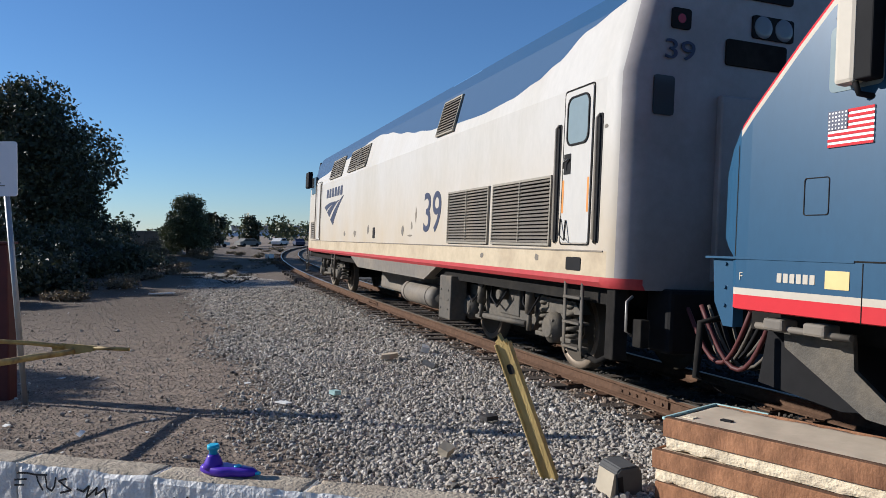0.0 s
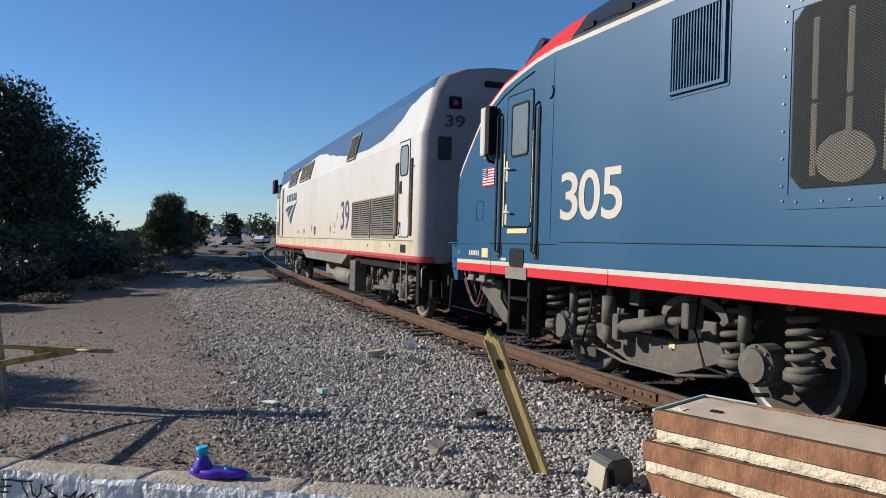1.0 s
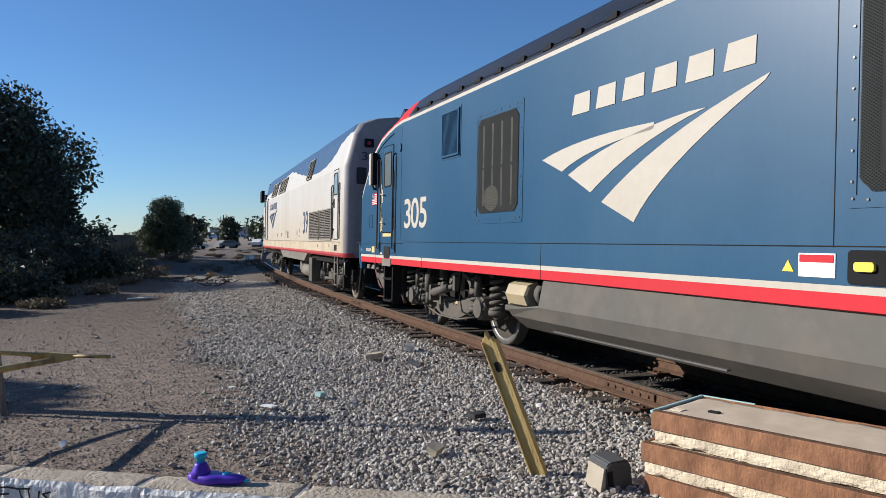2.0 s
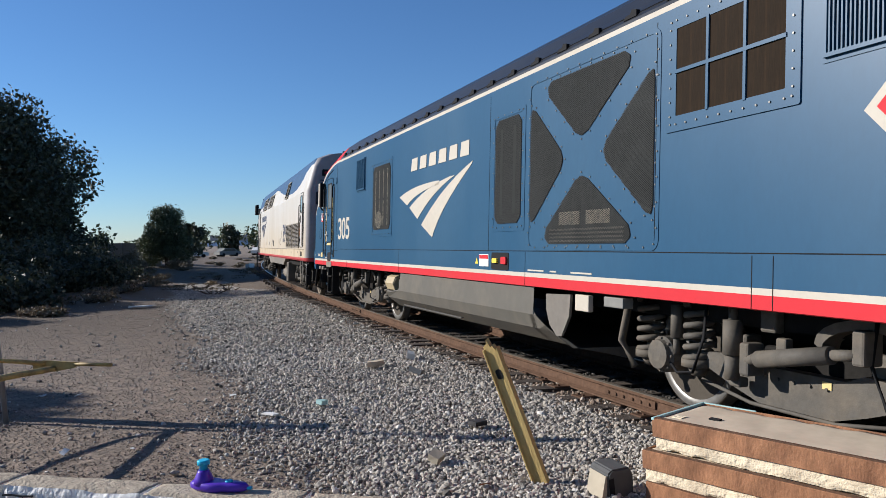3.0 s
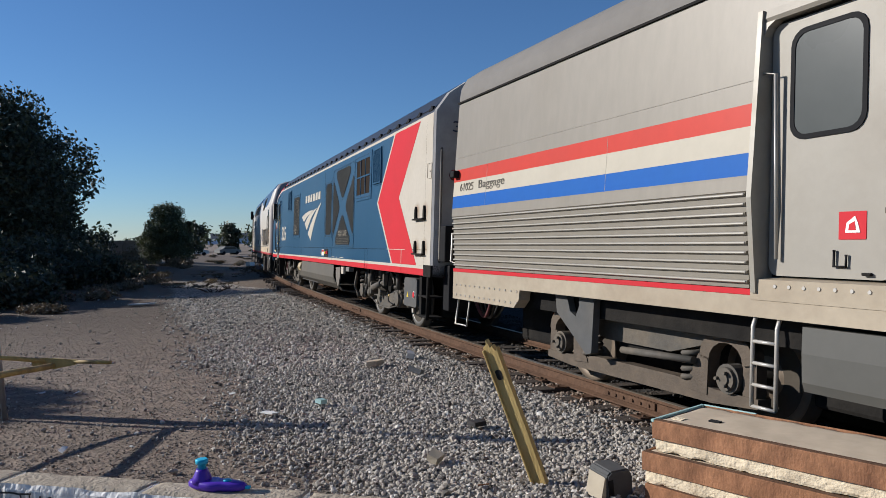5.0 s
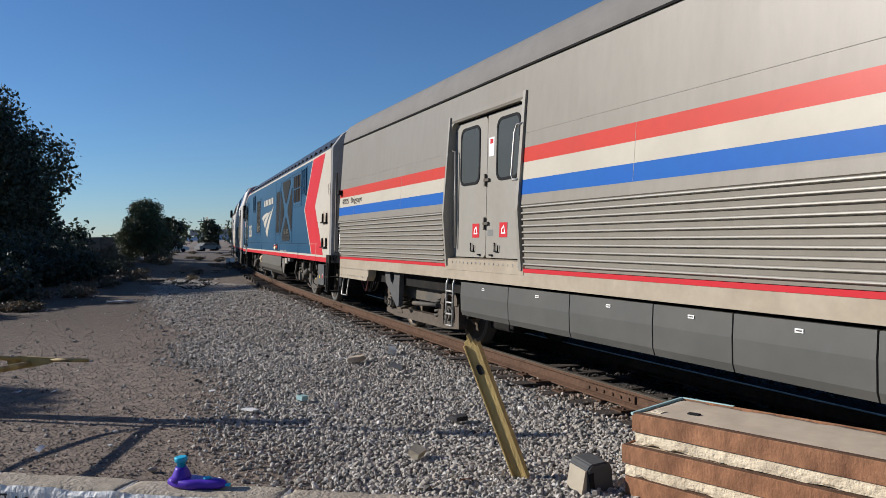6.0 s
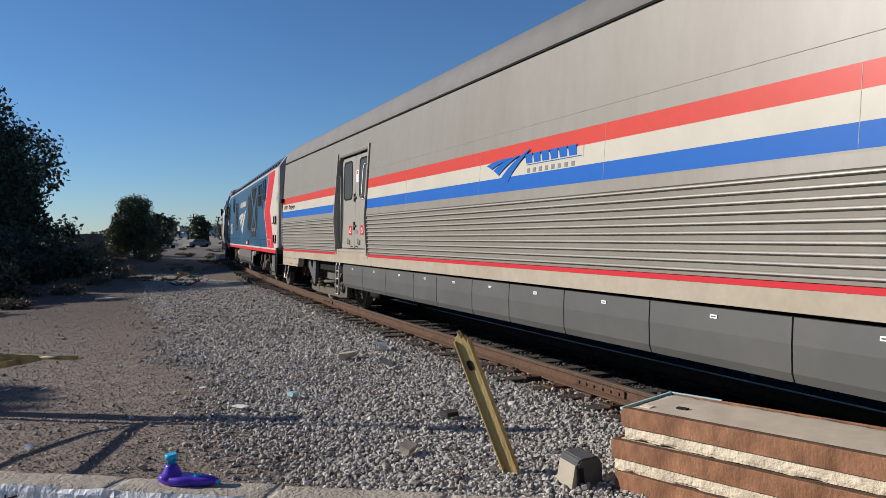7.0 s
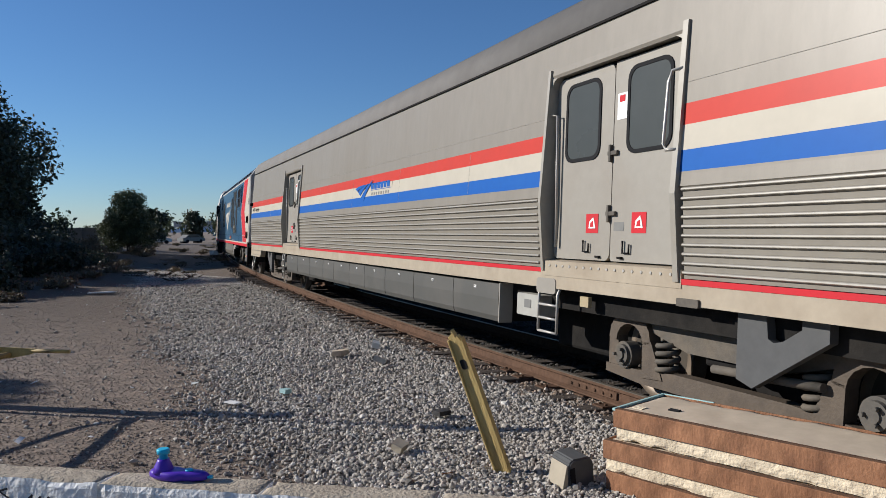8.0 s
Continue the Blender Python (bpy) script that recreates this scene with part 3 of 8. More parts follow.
def stone_cloud(name, count, area, size, m, label, seed, keep):
    """Many crushed stones as one mesh."""
    rng = np.random.default_rng(seed)
    g = (1 + 5 ** 0.5) / 2
    lump = np.array([(-1, g, 0), (1, g, 0), (-1, -g, 0), (1, -g, 0), (0, -1, g), (0, 1, g), (0, -1, -g), (0, 1, -g), (g, 0, -1), (g, 0, 1), (-g, 0, -1), (-g, 0, 1)]) / 1.9
    tri = np.array([(0, 11, 5), (0, 5, 1), (0, 1, 7), (0, 7, 10), (0, 10, 11), (1, 5, 9), (5, 11, 4), (11, 10, 2), (10, 7, 6), (7, 1, 8), (3, 9, 4), (3, 4, 2), (3, 2, 6), (3, 6, 8), (3, 8, 9), (4, 9, 5), (2, 4, 11), (6, 2, 10), (8, 6, 7), (9, 8, 1)])
    vs, fs, base = [], [], 0
    for _ in range(count):
        x, y = area(rng)
        if rng.random() > keep(x, y):
            continue
        k = size * rng.uniform(0.5, 1.4) * (1 + (0.6 if rng.random() < 0.025 else 0))
        a, b, c = rng.uniform(0, 6.28, 3)
        rz = np.array([[np.cos(a), -np.sin(a), 0], [np.sin(a), np.cos(a), 0], [0, 0, 1]])
        rx = np.array([[1, 0, 0], [0, np.cos(b), -np.sin(b)], [0, np.sin(b), np.cos(b)]])
        shp = lump * rng.uniform(0.68, 1.2, (12, 1)) * rng.uniform(0.55, 1.15, 3)
        p = (shp @ rx.T @ rz.T) * k * 0.5
        p[:, 2] *= 0.9
        z = height(x, y) + k * rng.uniform(0.02, 0.42)
        vs.append(p + (x, y, z))
        fs.append(tri + base)
        base += 12
    v, f = np.concatenate(vs), np.concatenate(fs)
    me = bpy.data.meshes.new(name)
    me.vertices.add(len(v))
    me.vertices.foreach_set("co", v.ravel())
    me.loops.add(len(f) * 3)
    me.loops.foreach_set("vertex_index", f.ravel())
    me.polygons.add(len(f))
    me.polygons.foreach_set("loop_start", np.arange(0, len(f) * 3, 3))
    me.polygons.foreach_set("use_smooth", np.zeros(len(f), dtype=bool))
    me.update(calc_edges=True)
    me.validate()
    me.materials.append(m)
    tagged(new(name, me), label, "gravel", "", "stuff")


def build_stones():
    def near(rng):
        y = 3.9 + 9.5 * rng.random() ** 1.25
        return rng.uniform(-0.75 * y, 0.55 * y), y

    def far(rng):
        y = 11 + 17 * rng.random() ** 1.2
        return rng.uniform(-0.6 * y, 0.12 * y), y

    def ok(x, y):
        d = track_distance(x, y)
        if d < -0.08:
            return 0.0
        if -0.1 < d < 0.55 and y > 5:
            return 0.06
        g = gravelly(x, y)
        return 0.012 + 0.988 * g ** 1.2
    stone_cloud("ballast_gravel", 165000, near, 0.039, M["ballast"], "loose crushed grey ballast stones beside the rail", 3, ok)
    stone_cloud("far_ballast_gravel", 34000, far, 0.052, M["ballast"], "crushed grey ballast stones farther along the track", 4, ok)

    def bed(rng):
        s = rng.uniform(-8, 24)
        p = rail_at(s, rng.uniform(-3.2, -0.05))
        return p.x, p.y
    def shoulder(rng):
        s = rng.uniform(-6, 26)
        if (s + 14.13) % 0.54 < 0.26 and rng.random() < 0.8:
            s += 0.27
        p = rail_at(s, 0.04 + 0.75 * rng.random() ** 1.3)
        return p.x, p.y
    stone_cloud("shoulder_ballast", 7500, shoulder, 0.040, M["ballast_rust"], "rust-stained ballast stones along the rail", 7, lambda x, y: 1.0)
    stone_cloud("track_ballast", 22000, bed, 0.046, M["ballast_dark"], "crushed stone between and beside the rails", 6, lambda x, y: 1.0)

    def dirt(rng):
        y = 4.2 + 20 * rng.random() ** 1.2
        return rng.uniform(-0.75 * y, -0.05 * y), y
    stone_cloud("dirt_pebbles", 60000, dirt, 0.014, M["ballast_dirt"], "small pebbles scattered on the brown dirt", 8, lambda x, y: 1.0 - 0.6 * gravelly(x, y))


build_ground()
build_rails()
build_stones()


# ---------------------------------------------------------------- rolling stock: shared pieces
def loft(bm, sections, pick):
    """Skin over half sections (x, [(y, z) from the sill up to the crown]), mirrored to both sides."""
    rows = []
    for x, half in sections:
        pts = [(y, z) for y, z in half] + [(-y, z) for y, z in half[::-1] if y > 1e-4]
        rows.append([bm.verts.new((x, y, z)) for y, z in pts])
    k = len(rows[0])
    for (xa, _), (xb, _), a, b in zip(sections, sections[1:], rows, rows[1:]):
        for i in range(k - 1):
            f = bm.faces.new((a[i], a[i + 1], b[i + 1], b[i]))
            c = f.calc_center_median()
            f.material_index = pick(c.x, c.y, c.z)
    bm.faces.new(rows[0]).material_index = pick(sections[0][0] - 1, 0, 2)
    bm.faces.new(rows[-1][::-1]).material_index = pick(sections[-1][0] + 1, 0, 2)
    return rows


def panel(name, parent, m, x0, x1, z0, z1, y, thick=0.012, r=0.03, label=""):
    return part(name, solid(prism, rounded(x0, x1, z0, z1, r, 3), "y", y - thick, y + thick), m, parent, label)


def framed(name, parent, m, x0, x1, z0, z1, y, w=0.05, thick=0.02, r=0.05, label=""):
    bm = bmesh.new()
    ring(bm, rounded(x0, x1, z0, z1, r, 4), rounded(x0 + w, x1 - w, z0 + w, z1 - w, max(0.01, r - w * 0.5), 4), "y", y - 0.004, y + thick)
    return part(name, bm, m, parent, label)


def louvre(parent, x0, x1, z0, z1, y, m_frame, m_slat, slats, tilt=0.03, split=(), lean=0.0, name="louvre", label="", upright=False):
    """A louvred opening: dark back, frame and separate slats; lean tips the top inwards."""
    top = y - lean * (z1 - z0)

    def yy(z):
        return y + (top - y) * (z - z0) / (z1 - z0)
    bm = bmesh.new()
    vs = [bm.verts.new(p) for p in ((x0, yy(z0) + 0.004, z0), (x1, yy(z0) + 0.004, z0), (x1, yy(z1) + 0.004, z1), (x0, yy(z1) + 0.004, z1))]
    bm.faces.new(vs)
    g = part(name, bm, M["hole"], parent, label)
    bm = bmesh.new()
    w = 0.028
    for a, b, c, d in ((x0 - w, x1 + w, z1, z1 + w), (x0 - w, x1 + w, z0 - w, z0), (x0 - w, x0, z0, z1), (x1, x1 + w, z0, z1)):
        vv = []
        for x, z in ((a, c), (b, c), (b, d), (a, d)):
            vv.append((x, z))
        va = [bm.verts.new((x, yy(z) - 0.005, z)) for x, z in vv]
        vb = [bm.verts.new((x, yy(z) + 0.03, z)) for x, z in vv]
        bm.faces.new(va[::-1])
        bm.faces.new(vb)
        for i in range(4):
            bm.faces.new((va[i], va[(i + 1) % 4], vb[(i + 1) % 4], vb[i]))
    for s in split:
        box(bm, s - 0.012, s + 0.012, y - 0.0, y + 0.034, z0, z1)
    part("grille_frame", bm, m_frame, g)
    if upright:
        me = mesh_of("slat", solid(box, -0.006, 0.006, 0.004, 0.024, 0, z1 - z0), m_slat)
        for i in range(slats):
            x = x0 + (x1 - x0) * (i + 0.5) / slats
            piece("slat", me, g, pose(x, y, z0))
        return g
    bm = bmesh.new()
    h = (z1 - z0) / slats
    prism(bm, [(0.006, h * 0.75), (0.012, h * 0.75), (0.012 + tilt, h * 0.1), (0.006 + tilt, h * 0.04)], "x", x0, x1)
    me = mesh_of("slat", bm, m_slat)
    for i in range(slats):
        z = z0 + i * h
        piece("slat", me, g, pose(0, yy(z), z))
    return g


def handrail(parent, m, pts, r=0.014, name="handrail", label=""):
    bm = bmesh.new()
    tube(bm, pts, r, 8)
    return part(name, bm, m, parent, label)


def grid_mesh(parent, outline, y, pitch, wire, m, name="mesh_screen", label=""):
    """A woven screen: crossing slanted wires cut to an outline of (x, z) corners, convex."""
    bm = bmesh.new()
    xs = [p[0] for p in outline]
    zs = [p[1] for p in outline]
    cx, cz = sum(xs) / len(xs), sum(zs) / len(zs)
    reach = max(max(xs) - min(xs), max(zs) - min(zs)) * 1.5
    n = len(outline)
    area = sum(outline[i][0] * outline[(i + 1) % n][1] - outline[(i + 1) % n][0] * outline[i][1] for i in range(n))
    for ang in (35, -35):
        dx, dz = math.cos(radians(ang)), math.sin(radians(ang))
        k = int(reach / pitch)
        for i in range(-k, k + 1):
            ox, oz = cx - dz * i * pitch, cz + dx * i * pitch
            t0, t1 = -reach, reach
            for j in range(n):
                ax, az = outline[j]
                bx, bz = outline[(j + 1) % n]
                nx, nz = (-(bz - az), bx - ax) if area > 0 else (bz - az, -(bx - ax))
                num = (ax - ox) * nx + (az - oz) * nz
                den = dx * nx + dz * nz
                if abs(den) < 1e-9:
                    if num > 0:
                        t0, t1 = 1, 0
                    continue
                t = num / den
                if den > 0:
                    t0 = max(t0, t)
                else:
                    t1 = min(t1, t)
            if t1 - t0 < 0.01:
                continue
            a = Vector((ox + dx * t0, y, oz + dz * t0))
            b = Vector((ox + dx * t1, y, oz + dz * t1))
            o = Vector((-dz, 0, dx)) * wire
            vs = [bm.verts.new(v) for v in (a - o, b - o, b + o, a + o)]
            bm.faces.new(vs)
    return part(name, bm, m, parent, label)


def wheelset(parent, x, r, holes=False, outer_axle=True, plain=False):
    """Two wheels on an axle; the turning part."""
    axle = part("wheelset", solid(cyl, (0, -0.9, 0), (0, 0.9, 0), 0.085, 14), M["under_dark"], parent)
    axle.matrix_basis = pose(x, 0, r)
    for sgn in (1, -1):
        bm = bmesh.new()
        y = sgn * 0.715
        o = sgn
        prof = [(0.075 * o, 0.10), (0.075 * o, 0.16), (0.028 * o, 0.22), (0.018 * o, r - 0.12), (0.066 * o, r - 0.085), (0.066 * o, r - 0.012), (0.06 * o, r - 0.003)]
        lathe(bm, [(a, b) for a, b in prof], 0, y, 0, "y", 40, 0)
        lathe(bm, [(0.062 * o, r - 0.002), (-0.04 * o, r), (-0.055 * o, r + 0.028), (-0.075 * o, r + 0.026), (-0.075 * o, r - 0.085), (0.0, r - 0.12)], 0, y, 0, "y", 40, 1)
        if holes:
            for k in range(9):
                a = 2 * math.pi * k / 9
                cyl(bm, (math.cos(a) * 0.31, y + 0.02 * o, math.sin(a) * 0.31), (math.cos(a) * 0.31, y + 0.034 * o, math.sin(a) * 0.31), 0.03, 10, mi=2)
            for k in range(12):
                a = 2 * math.pi * (k + 0.5) / 12
                cyl(bm, (math.cos(a) * 0.2, y + 0.028 * o, math.sin(a) * 0.2), (math.cos(a) * 0.2, y + 0.06 * o, math.sin(a) * 0.2), 0.014, 6, mi=1)
        part("wheel", bm, [M["steel"] if holes else M["wheel"], M["tread"], M["hole"]], axle, "drilled steel disc wheel" if holes else "")
    return axle


SETS = []


def stage_paint():
    """Side paint of the white locomotive: silver below, a blue sweep above a curved edge."""
    m = M["silver"].copy()
    m.name = "silver_and_blue_livery"
    p, n, l = shade(m)
    src = p.inputs["Base Color"].links[0].from_socket
    co = n.new("ShaderNodeTexCoord")
    sp = n.new("ShaderNodeSeparateXYZ")
    l.new(co.outputs["Object"], sp.inputs[0])
    mr = n.new("ShaderNodeMapRange")
    mr.inputs["From Min"].default_value, mr.inputs["From Max"].default_value = -11, 11
    l.new(sp.outputs[0], mr.inputs[0])
    rp = n.new("ShaderNodeValToRGB")
    edge = ((-11, 4.1), (-10.0, 4.0), (-9.2, 3.86), (-8.6, 3.62), (-8.15, 3.50), (-7.46, 3.40), (-6.5, 3.355), (-5.4, 3.38), (-4.2, 3.46), (-3.1, 3.56), (-2.1, 3.68),
            (-0.8, 3.85), (0.15, 3.93), (1.0, 3.90), (2.2, 3.80), (3.6, 3.70), (5.2, 3.60), (7, 3.5), (9, 3.35), (11, 3.2))
    els = rp.color_ramp.elements
    while len(els) < len(edge):
        els.new(0.5)
    for e, (x, z) in zip(els, edge):
        e.position = (x + 11) / 22
        v = (z - 3.0) / 1.5
        e.color = (v, v, v, 1)
    rp.color_ramp.interpolation = "EASE"
    l.new(mr.outputs[0], rp.inputs[0])
    zz = n.new("ShaderNodeMath")
    zz.operation = "MULTIPLY_ADD"
    l.new(sp.outputs[2], zz.inputs[0])
    zz.inputs[1].default_value = 1 / 1.5
    zz.inputs[2].default_value = -2.0
    gt = n.new("ShaderNodeMath")
    gt.operation = "GREATER_THAN"
    l.new(zz.outputs[0], gt.inputs[0])
    l.new(rp.outputs[0], gt.inputs[1])
    mx = n.new("ShaderNodeMix")
    mx.data_type = "RGBA"
    l.new(gt.outputs[0], mx.inputs["Factor"])
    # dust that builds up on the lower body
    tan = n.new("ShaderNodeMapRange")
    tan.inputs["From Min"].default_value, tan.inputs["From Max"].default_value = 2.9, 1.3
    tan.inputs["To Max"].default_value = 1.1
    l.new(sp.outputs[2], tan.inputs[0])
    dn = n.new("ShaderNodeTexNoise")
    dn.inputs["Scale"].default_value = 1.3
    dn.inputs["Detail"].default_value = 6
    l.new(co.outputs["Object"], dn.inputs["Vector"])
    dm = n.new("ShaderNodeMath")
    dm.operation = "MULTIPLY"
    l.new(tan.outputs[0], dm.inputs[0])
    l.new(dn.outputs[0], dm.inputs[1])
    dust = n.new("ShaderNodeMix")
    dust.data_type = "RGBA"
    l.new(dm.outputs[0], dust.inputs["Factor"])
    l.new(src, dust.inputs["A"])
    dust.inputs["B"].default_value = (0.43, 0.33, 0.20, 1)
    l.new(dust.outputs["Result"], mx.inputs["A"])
    mx.inputs["B"].default_value = (0.014, 0.062, 0.145, 1)
    l.new(mx.outputs["Result"], p.inputs["Base Color"])
    return m


# ---------------------------------------------------------------- the silver diesel locomotive
P_C = 7.3


def px(u):
    return u - P_C


def build_silver_locomotive():
    loco = thing("diesel_locomotive", "weathered silver diesel locomotive with blue roof sweep and number 39", "locomotive", "cars of the passing train")

    def half(w, top=9.0, drop=0.0):
        k = w / 1.54
        raw = [(1.50, 1.10), (1.54, 1.15), (1.54, 1.205), (1.54, 1.46), (1.54, 3.20), (1.50, 3.36), (1.36, 3.94), (1.23, 4.19), (0.88, 4.33), (0.4, 4.39), (0, 4.40)]
        return [(y * k, min(z, top)) for y, z in raw]
    secs = [(-9.98 - 0.27 * math.sin(radians(a)), half(1.27 + 0.27 * math.cos(radians(a)))) for a in (90, 78, 66, 54, 42, 30, 18, 8, 0)] + [(-9.9, half(1.54))]
    secs += [(x, half(1.54)) for x in (-7, -4, -1, 2, 5, 7.9)]
    secs += [(8.5, half(1.53, 4.3)), (9.2, half(1.50, 3.62)), (9.8, half(1.42, 3.02)), (10.3, half(1.15, 2.75)), (10.5, half(0.9, 2.2))]

    def pick(x, y, z):
        if x < -10.3:
            return 3
        if z < 1.15 or (1.15 <= z < 1.205):
            return 1
        if z < 1.46 and x > -10.02:
            return 2
        return 0 if x > -10.12 else 3
    bm = bmesh.new()
    loft(bm, secs, pick)
    for f in bm.faces:
        f.smooth = f.calc_center_median().x < -9.89 and len(f.verts) == 4
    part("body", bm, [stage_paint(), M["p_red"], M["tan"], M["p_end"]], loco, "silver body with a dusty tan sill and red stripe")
    # seam strip and sill lip
    part("belt_rail", solid(box, -9.95, 8.4, 1.536, 1.548, 1.452, 1.468), M["p_skirt"], loco)
    part("roof_hatch", solid(box, -5.75, -4.4, 0.85, 1.24, 4.02, 4.20, 0.03), M["p_blue"], loco)
    # fuel-tank skirt
    bm = bmesh.new()
    prism(bm, [(px(2.5), 1.14), (px(3.25), 0.86), (px(8.6), 0.86), (px(9.6), 1.14)], "y", 1.30, 1.50)
    prism(bm, [(px(2.5), 1.14), (px(3.25), 0.86), (px(8.6), 0.86), (px(9.6), 1.14)], "y", -1.50, -1.30)
    box(bm, px(3.2), px(9.0), -0.8, 0.8, 0.35, 1.1, 0.06)
    part("side_skirt", bm, M["p_skirt"], loco, "dusty grey skirt over the fuel tank")
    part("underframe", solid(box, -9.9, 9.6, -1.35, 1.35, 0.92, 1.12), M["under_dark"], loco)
    # engine-room grilles
    louvre(loco, px(0.33), px(1.93), 1.53, 2.27, 1.54, M["grille"], M["p_skirt"], 17, split=(px(1.15),), name="intake_grille", label="dark louvred intake grille")
    louvre(loco, px(-1.51), px(0.13), 1.53, 2.27, 1.54, M["grille"], M["p_skirt"], 17, split=(px(-0.7),), name="intake_grille", label="dark louvred intake grille")
    # louvre on the slanted roof side
    louvre(loco, px(1.95), px(2.75), 3.30, 3.84, 1.528, M["grille"], M["p_skirt"], 11, lean=0.26, name="roof_louvre", label="slanted louvre in the blue roof side")
    for a, b in ((8.1, 9.0), (9.15, 10.1), (11.0, 11.75), (11.9, 12.7)):
        louvre(loco, px(a), px(b), 3.30, 3.80, 1.528, M["grille"], M["p_skirt"], 8, lean=0.26, name="roof_louvre", label="slanted louvre near the cab")
    # rear door with window, recessed handrails
    door = panel("rear_door", loco, M["silver"], px(-2.36), px(-1.78), 1.54, 3.17, 1.54, 0.012, 0.03, "silver crew door with a rounded window")
    framed("door_seal", door, M["under_dark"], px(-2.385), px(-1.755), 1.515, 3.195, 1.54, 0.014, 0.008, 0.04)
    framed("window_seal", door, M["black"], px(-2.31), px(-1.84), 2.58, 3.11, 1.552, 0.02, 0.012, 0.1)
    panel("window", door, M["glass_pale"], px(-2.295), px(-1.855), 2.595, 3.095, 1.552, 0.004, 0.09)
    panel("latch_box", door, M["hole"], px(-1.95), px(-1.80), 2.28, 2.50, 1.552, 0.005, 0.01)
    handrail(door, M["steel"], [(px(-1.93), 1.57, 2.44), (px(-1.85), 1.59, 2.41), (px(-1.85), 1.59, 2.34)], 0.012, "door_handle")
    handrail(door, M["black"], [(px(-1.78), 1.56, 1.80), (px(-1.84), 1.60, 1.62), (px(-1.95), 1.60, 1.56), (px(-1.90), 1.56, 1.78)], 0.010, "grab_loop")
    # a flat dark panel paints the shaded recess behind each rail
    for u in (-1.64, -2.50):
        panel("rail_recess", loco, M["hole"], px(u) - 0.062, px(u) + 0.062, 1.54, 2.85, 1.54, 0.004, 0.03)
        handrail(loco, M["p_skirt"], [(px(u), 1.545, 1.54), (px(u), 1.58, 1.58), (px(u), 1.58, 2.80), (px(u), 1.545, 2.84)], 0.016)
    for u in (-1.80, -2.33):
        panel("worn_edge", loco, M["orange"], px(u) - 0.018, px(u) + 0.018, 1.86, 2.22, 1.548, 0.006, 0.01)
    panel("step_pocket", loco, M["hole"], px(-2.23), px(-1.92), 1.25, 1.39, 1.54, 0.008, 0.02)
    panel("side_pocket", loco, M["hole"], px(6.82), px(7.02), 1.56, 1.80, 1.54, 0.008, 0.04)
    # patches where paint has been rubbed and touched up
    rnd = random.Random(2)
    for u, z, w, h in ((3.75, 2.0, 0.10, 0.3), (4.0, 1.8, 0.14, 0.16), (4.6, 1.72, 0.18, 0.22), (4.1, 1.62, 0.3, 0.05), (8.9, 1.68, 0.35, 0.2), (10.2, 1.66, 0.3, 0.15), (7.5, 1.75, 0.2, 0.25), (0.5, 1.35, 0.15, 0.08), (-1.2, 1.36, 0.14, 0.1), (-2.62, 2.7, 0.08, 0.05)):
        bm = bmesh.new()
        prism(bm, [(px(u) + w / 2 * math.cos(a) * rnd.uniform(0.6, 1.1), z + h / 2 * math.sin(a) * rnd.uniform(0.6, 1.1)) for a in [k * 0.628 for k in range(10)]], "y", 1.538, 1.543)
        part("paint_patch", bm, M["p_skirt"], loco)
    letters("number", "39", 0.95, M["navy"], loco, px(3.27), 1.542, 1.68, width=0.92, bold=0.006, label="large navy 39 on the side")
    name_blocks(loco, px(13.1), 1.542, 2.74, 0.25, 2.5, M["navy"])
    travel_mark(loco, px(13.4), px(10.5), 2.72, 1.92, 1.542, M["navy"])
    # cab: door, side window, windscreen
    cab = panel("cab_door", loco, M["silver"], px(14.1), px(14.75), 1.5, 3.3, 1.54, 0.01, 0.03)
    framed("door_seal", cab, M["under_dark"], px(14.08), px(14.77), 1.48, 3.32, 1.54, 0.02, 0.006, 0.03)
    for u in (14.0, 14.9):
        handrail(loco, M["p_skirt"], [(px(u), 1.545, 1.5), (px(u), 1.58, 1.55), (px(u), 1.58, 3.2), (px(u), 1.545, 3.25)], 0.018)
    panel("cab_window", loco, M["glass"], px(15.2), px(16.0), 3.0, 3.55, 1.52, 0.03, 0.05)
    louvre(loco, px(15.1), px(15.7), 1.55, 2.05, 1.54, M["grille"], M["p_skirt"], 8, name="nose_grille")
    bm = bmesh.new()
    for s in (1, -1):
        prism(bm, [(8.55, 4.10), (8.75, 4.10), (9.32, 3.58), (9.12, 3.52)], "y", s * 0.1, s * 1.3)
    part("windscreen", bm, M["black"], loco, "dark raked windscreen")
    bm = bmesh.new()
    box(bm, 8.9, 9.5, 1.5, 1.66, 3.25, 3.8, 0.04)
    part("mirror", bm, M["black"], loco)
    # rear end: windows, headlamps, gangway cover, hoses
    end = -10.262
    for y0, y1, z0, z1, m, nm in ((0.86, 1.08, 3.65, 3.85, "hole", "marker_recess"), (1.02, 1.25, 2.80, 3.18, "glass", "end_window"), (-0.32, 0.43, 3.37, 3.63, "under_dark", "number_board"),
                              (-0.40, 0.12, 3.68, 3.91, "hole", "lamp_recess"), (-0.38, 0.46, 4.06, 4.16, "hole", "end_slot"), (-1.18, -0.90, 2.84, 3.26, "glass", "end_window")):
        bm = bmesh.new()
        prism(bm, rounded(y0, y1, z0, z1, 0.03, 3), "x", end - 0.01, end + 0.02)
        w = part(nm, bm, M[m], loco)
    for y in (-0.27, -0.01):
        bm = bmesh.new()
        lathe(bm, [(-0.012, 0.115), (-0.016, 0.11), (-0.011, 0.05)], end, y, 3.795, "x", 20)
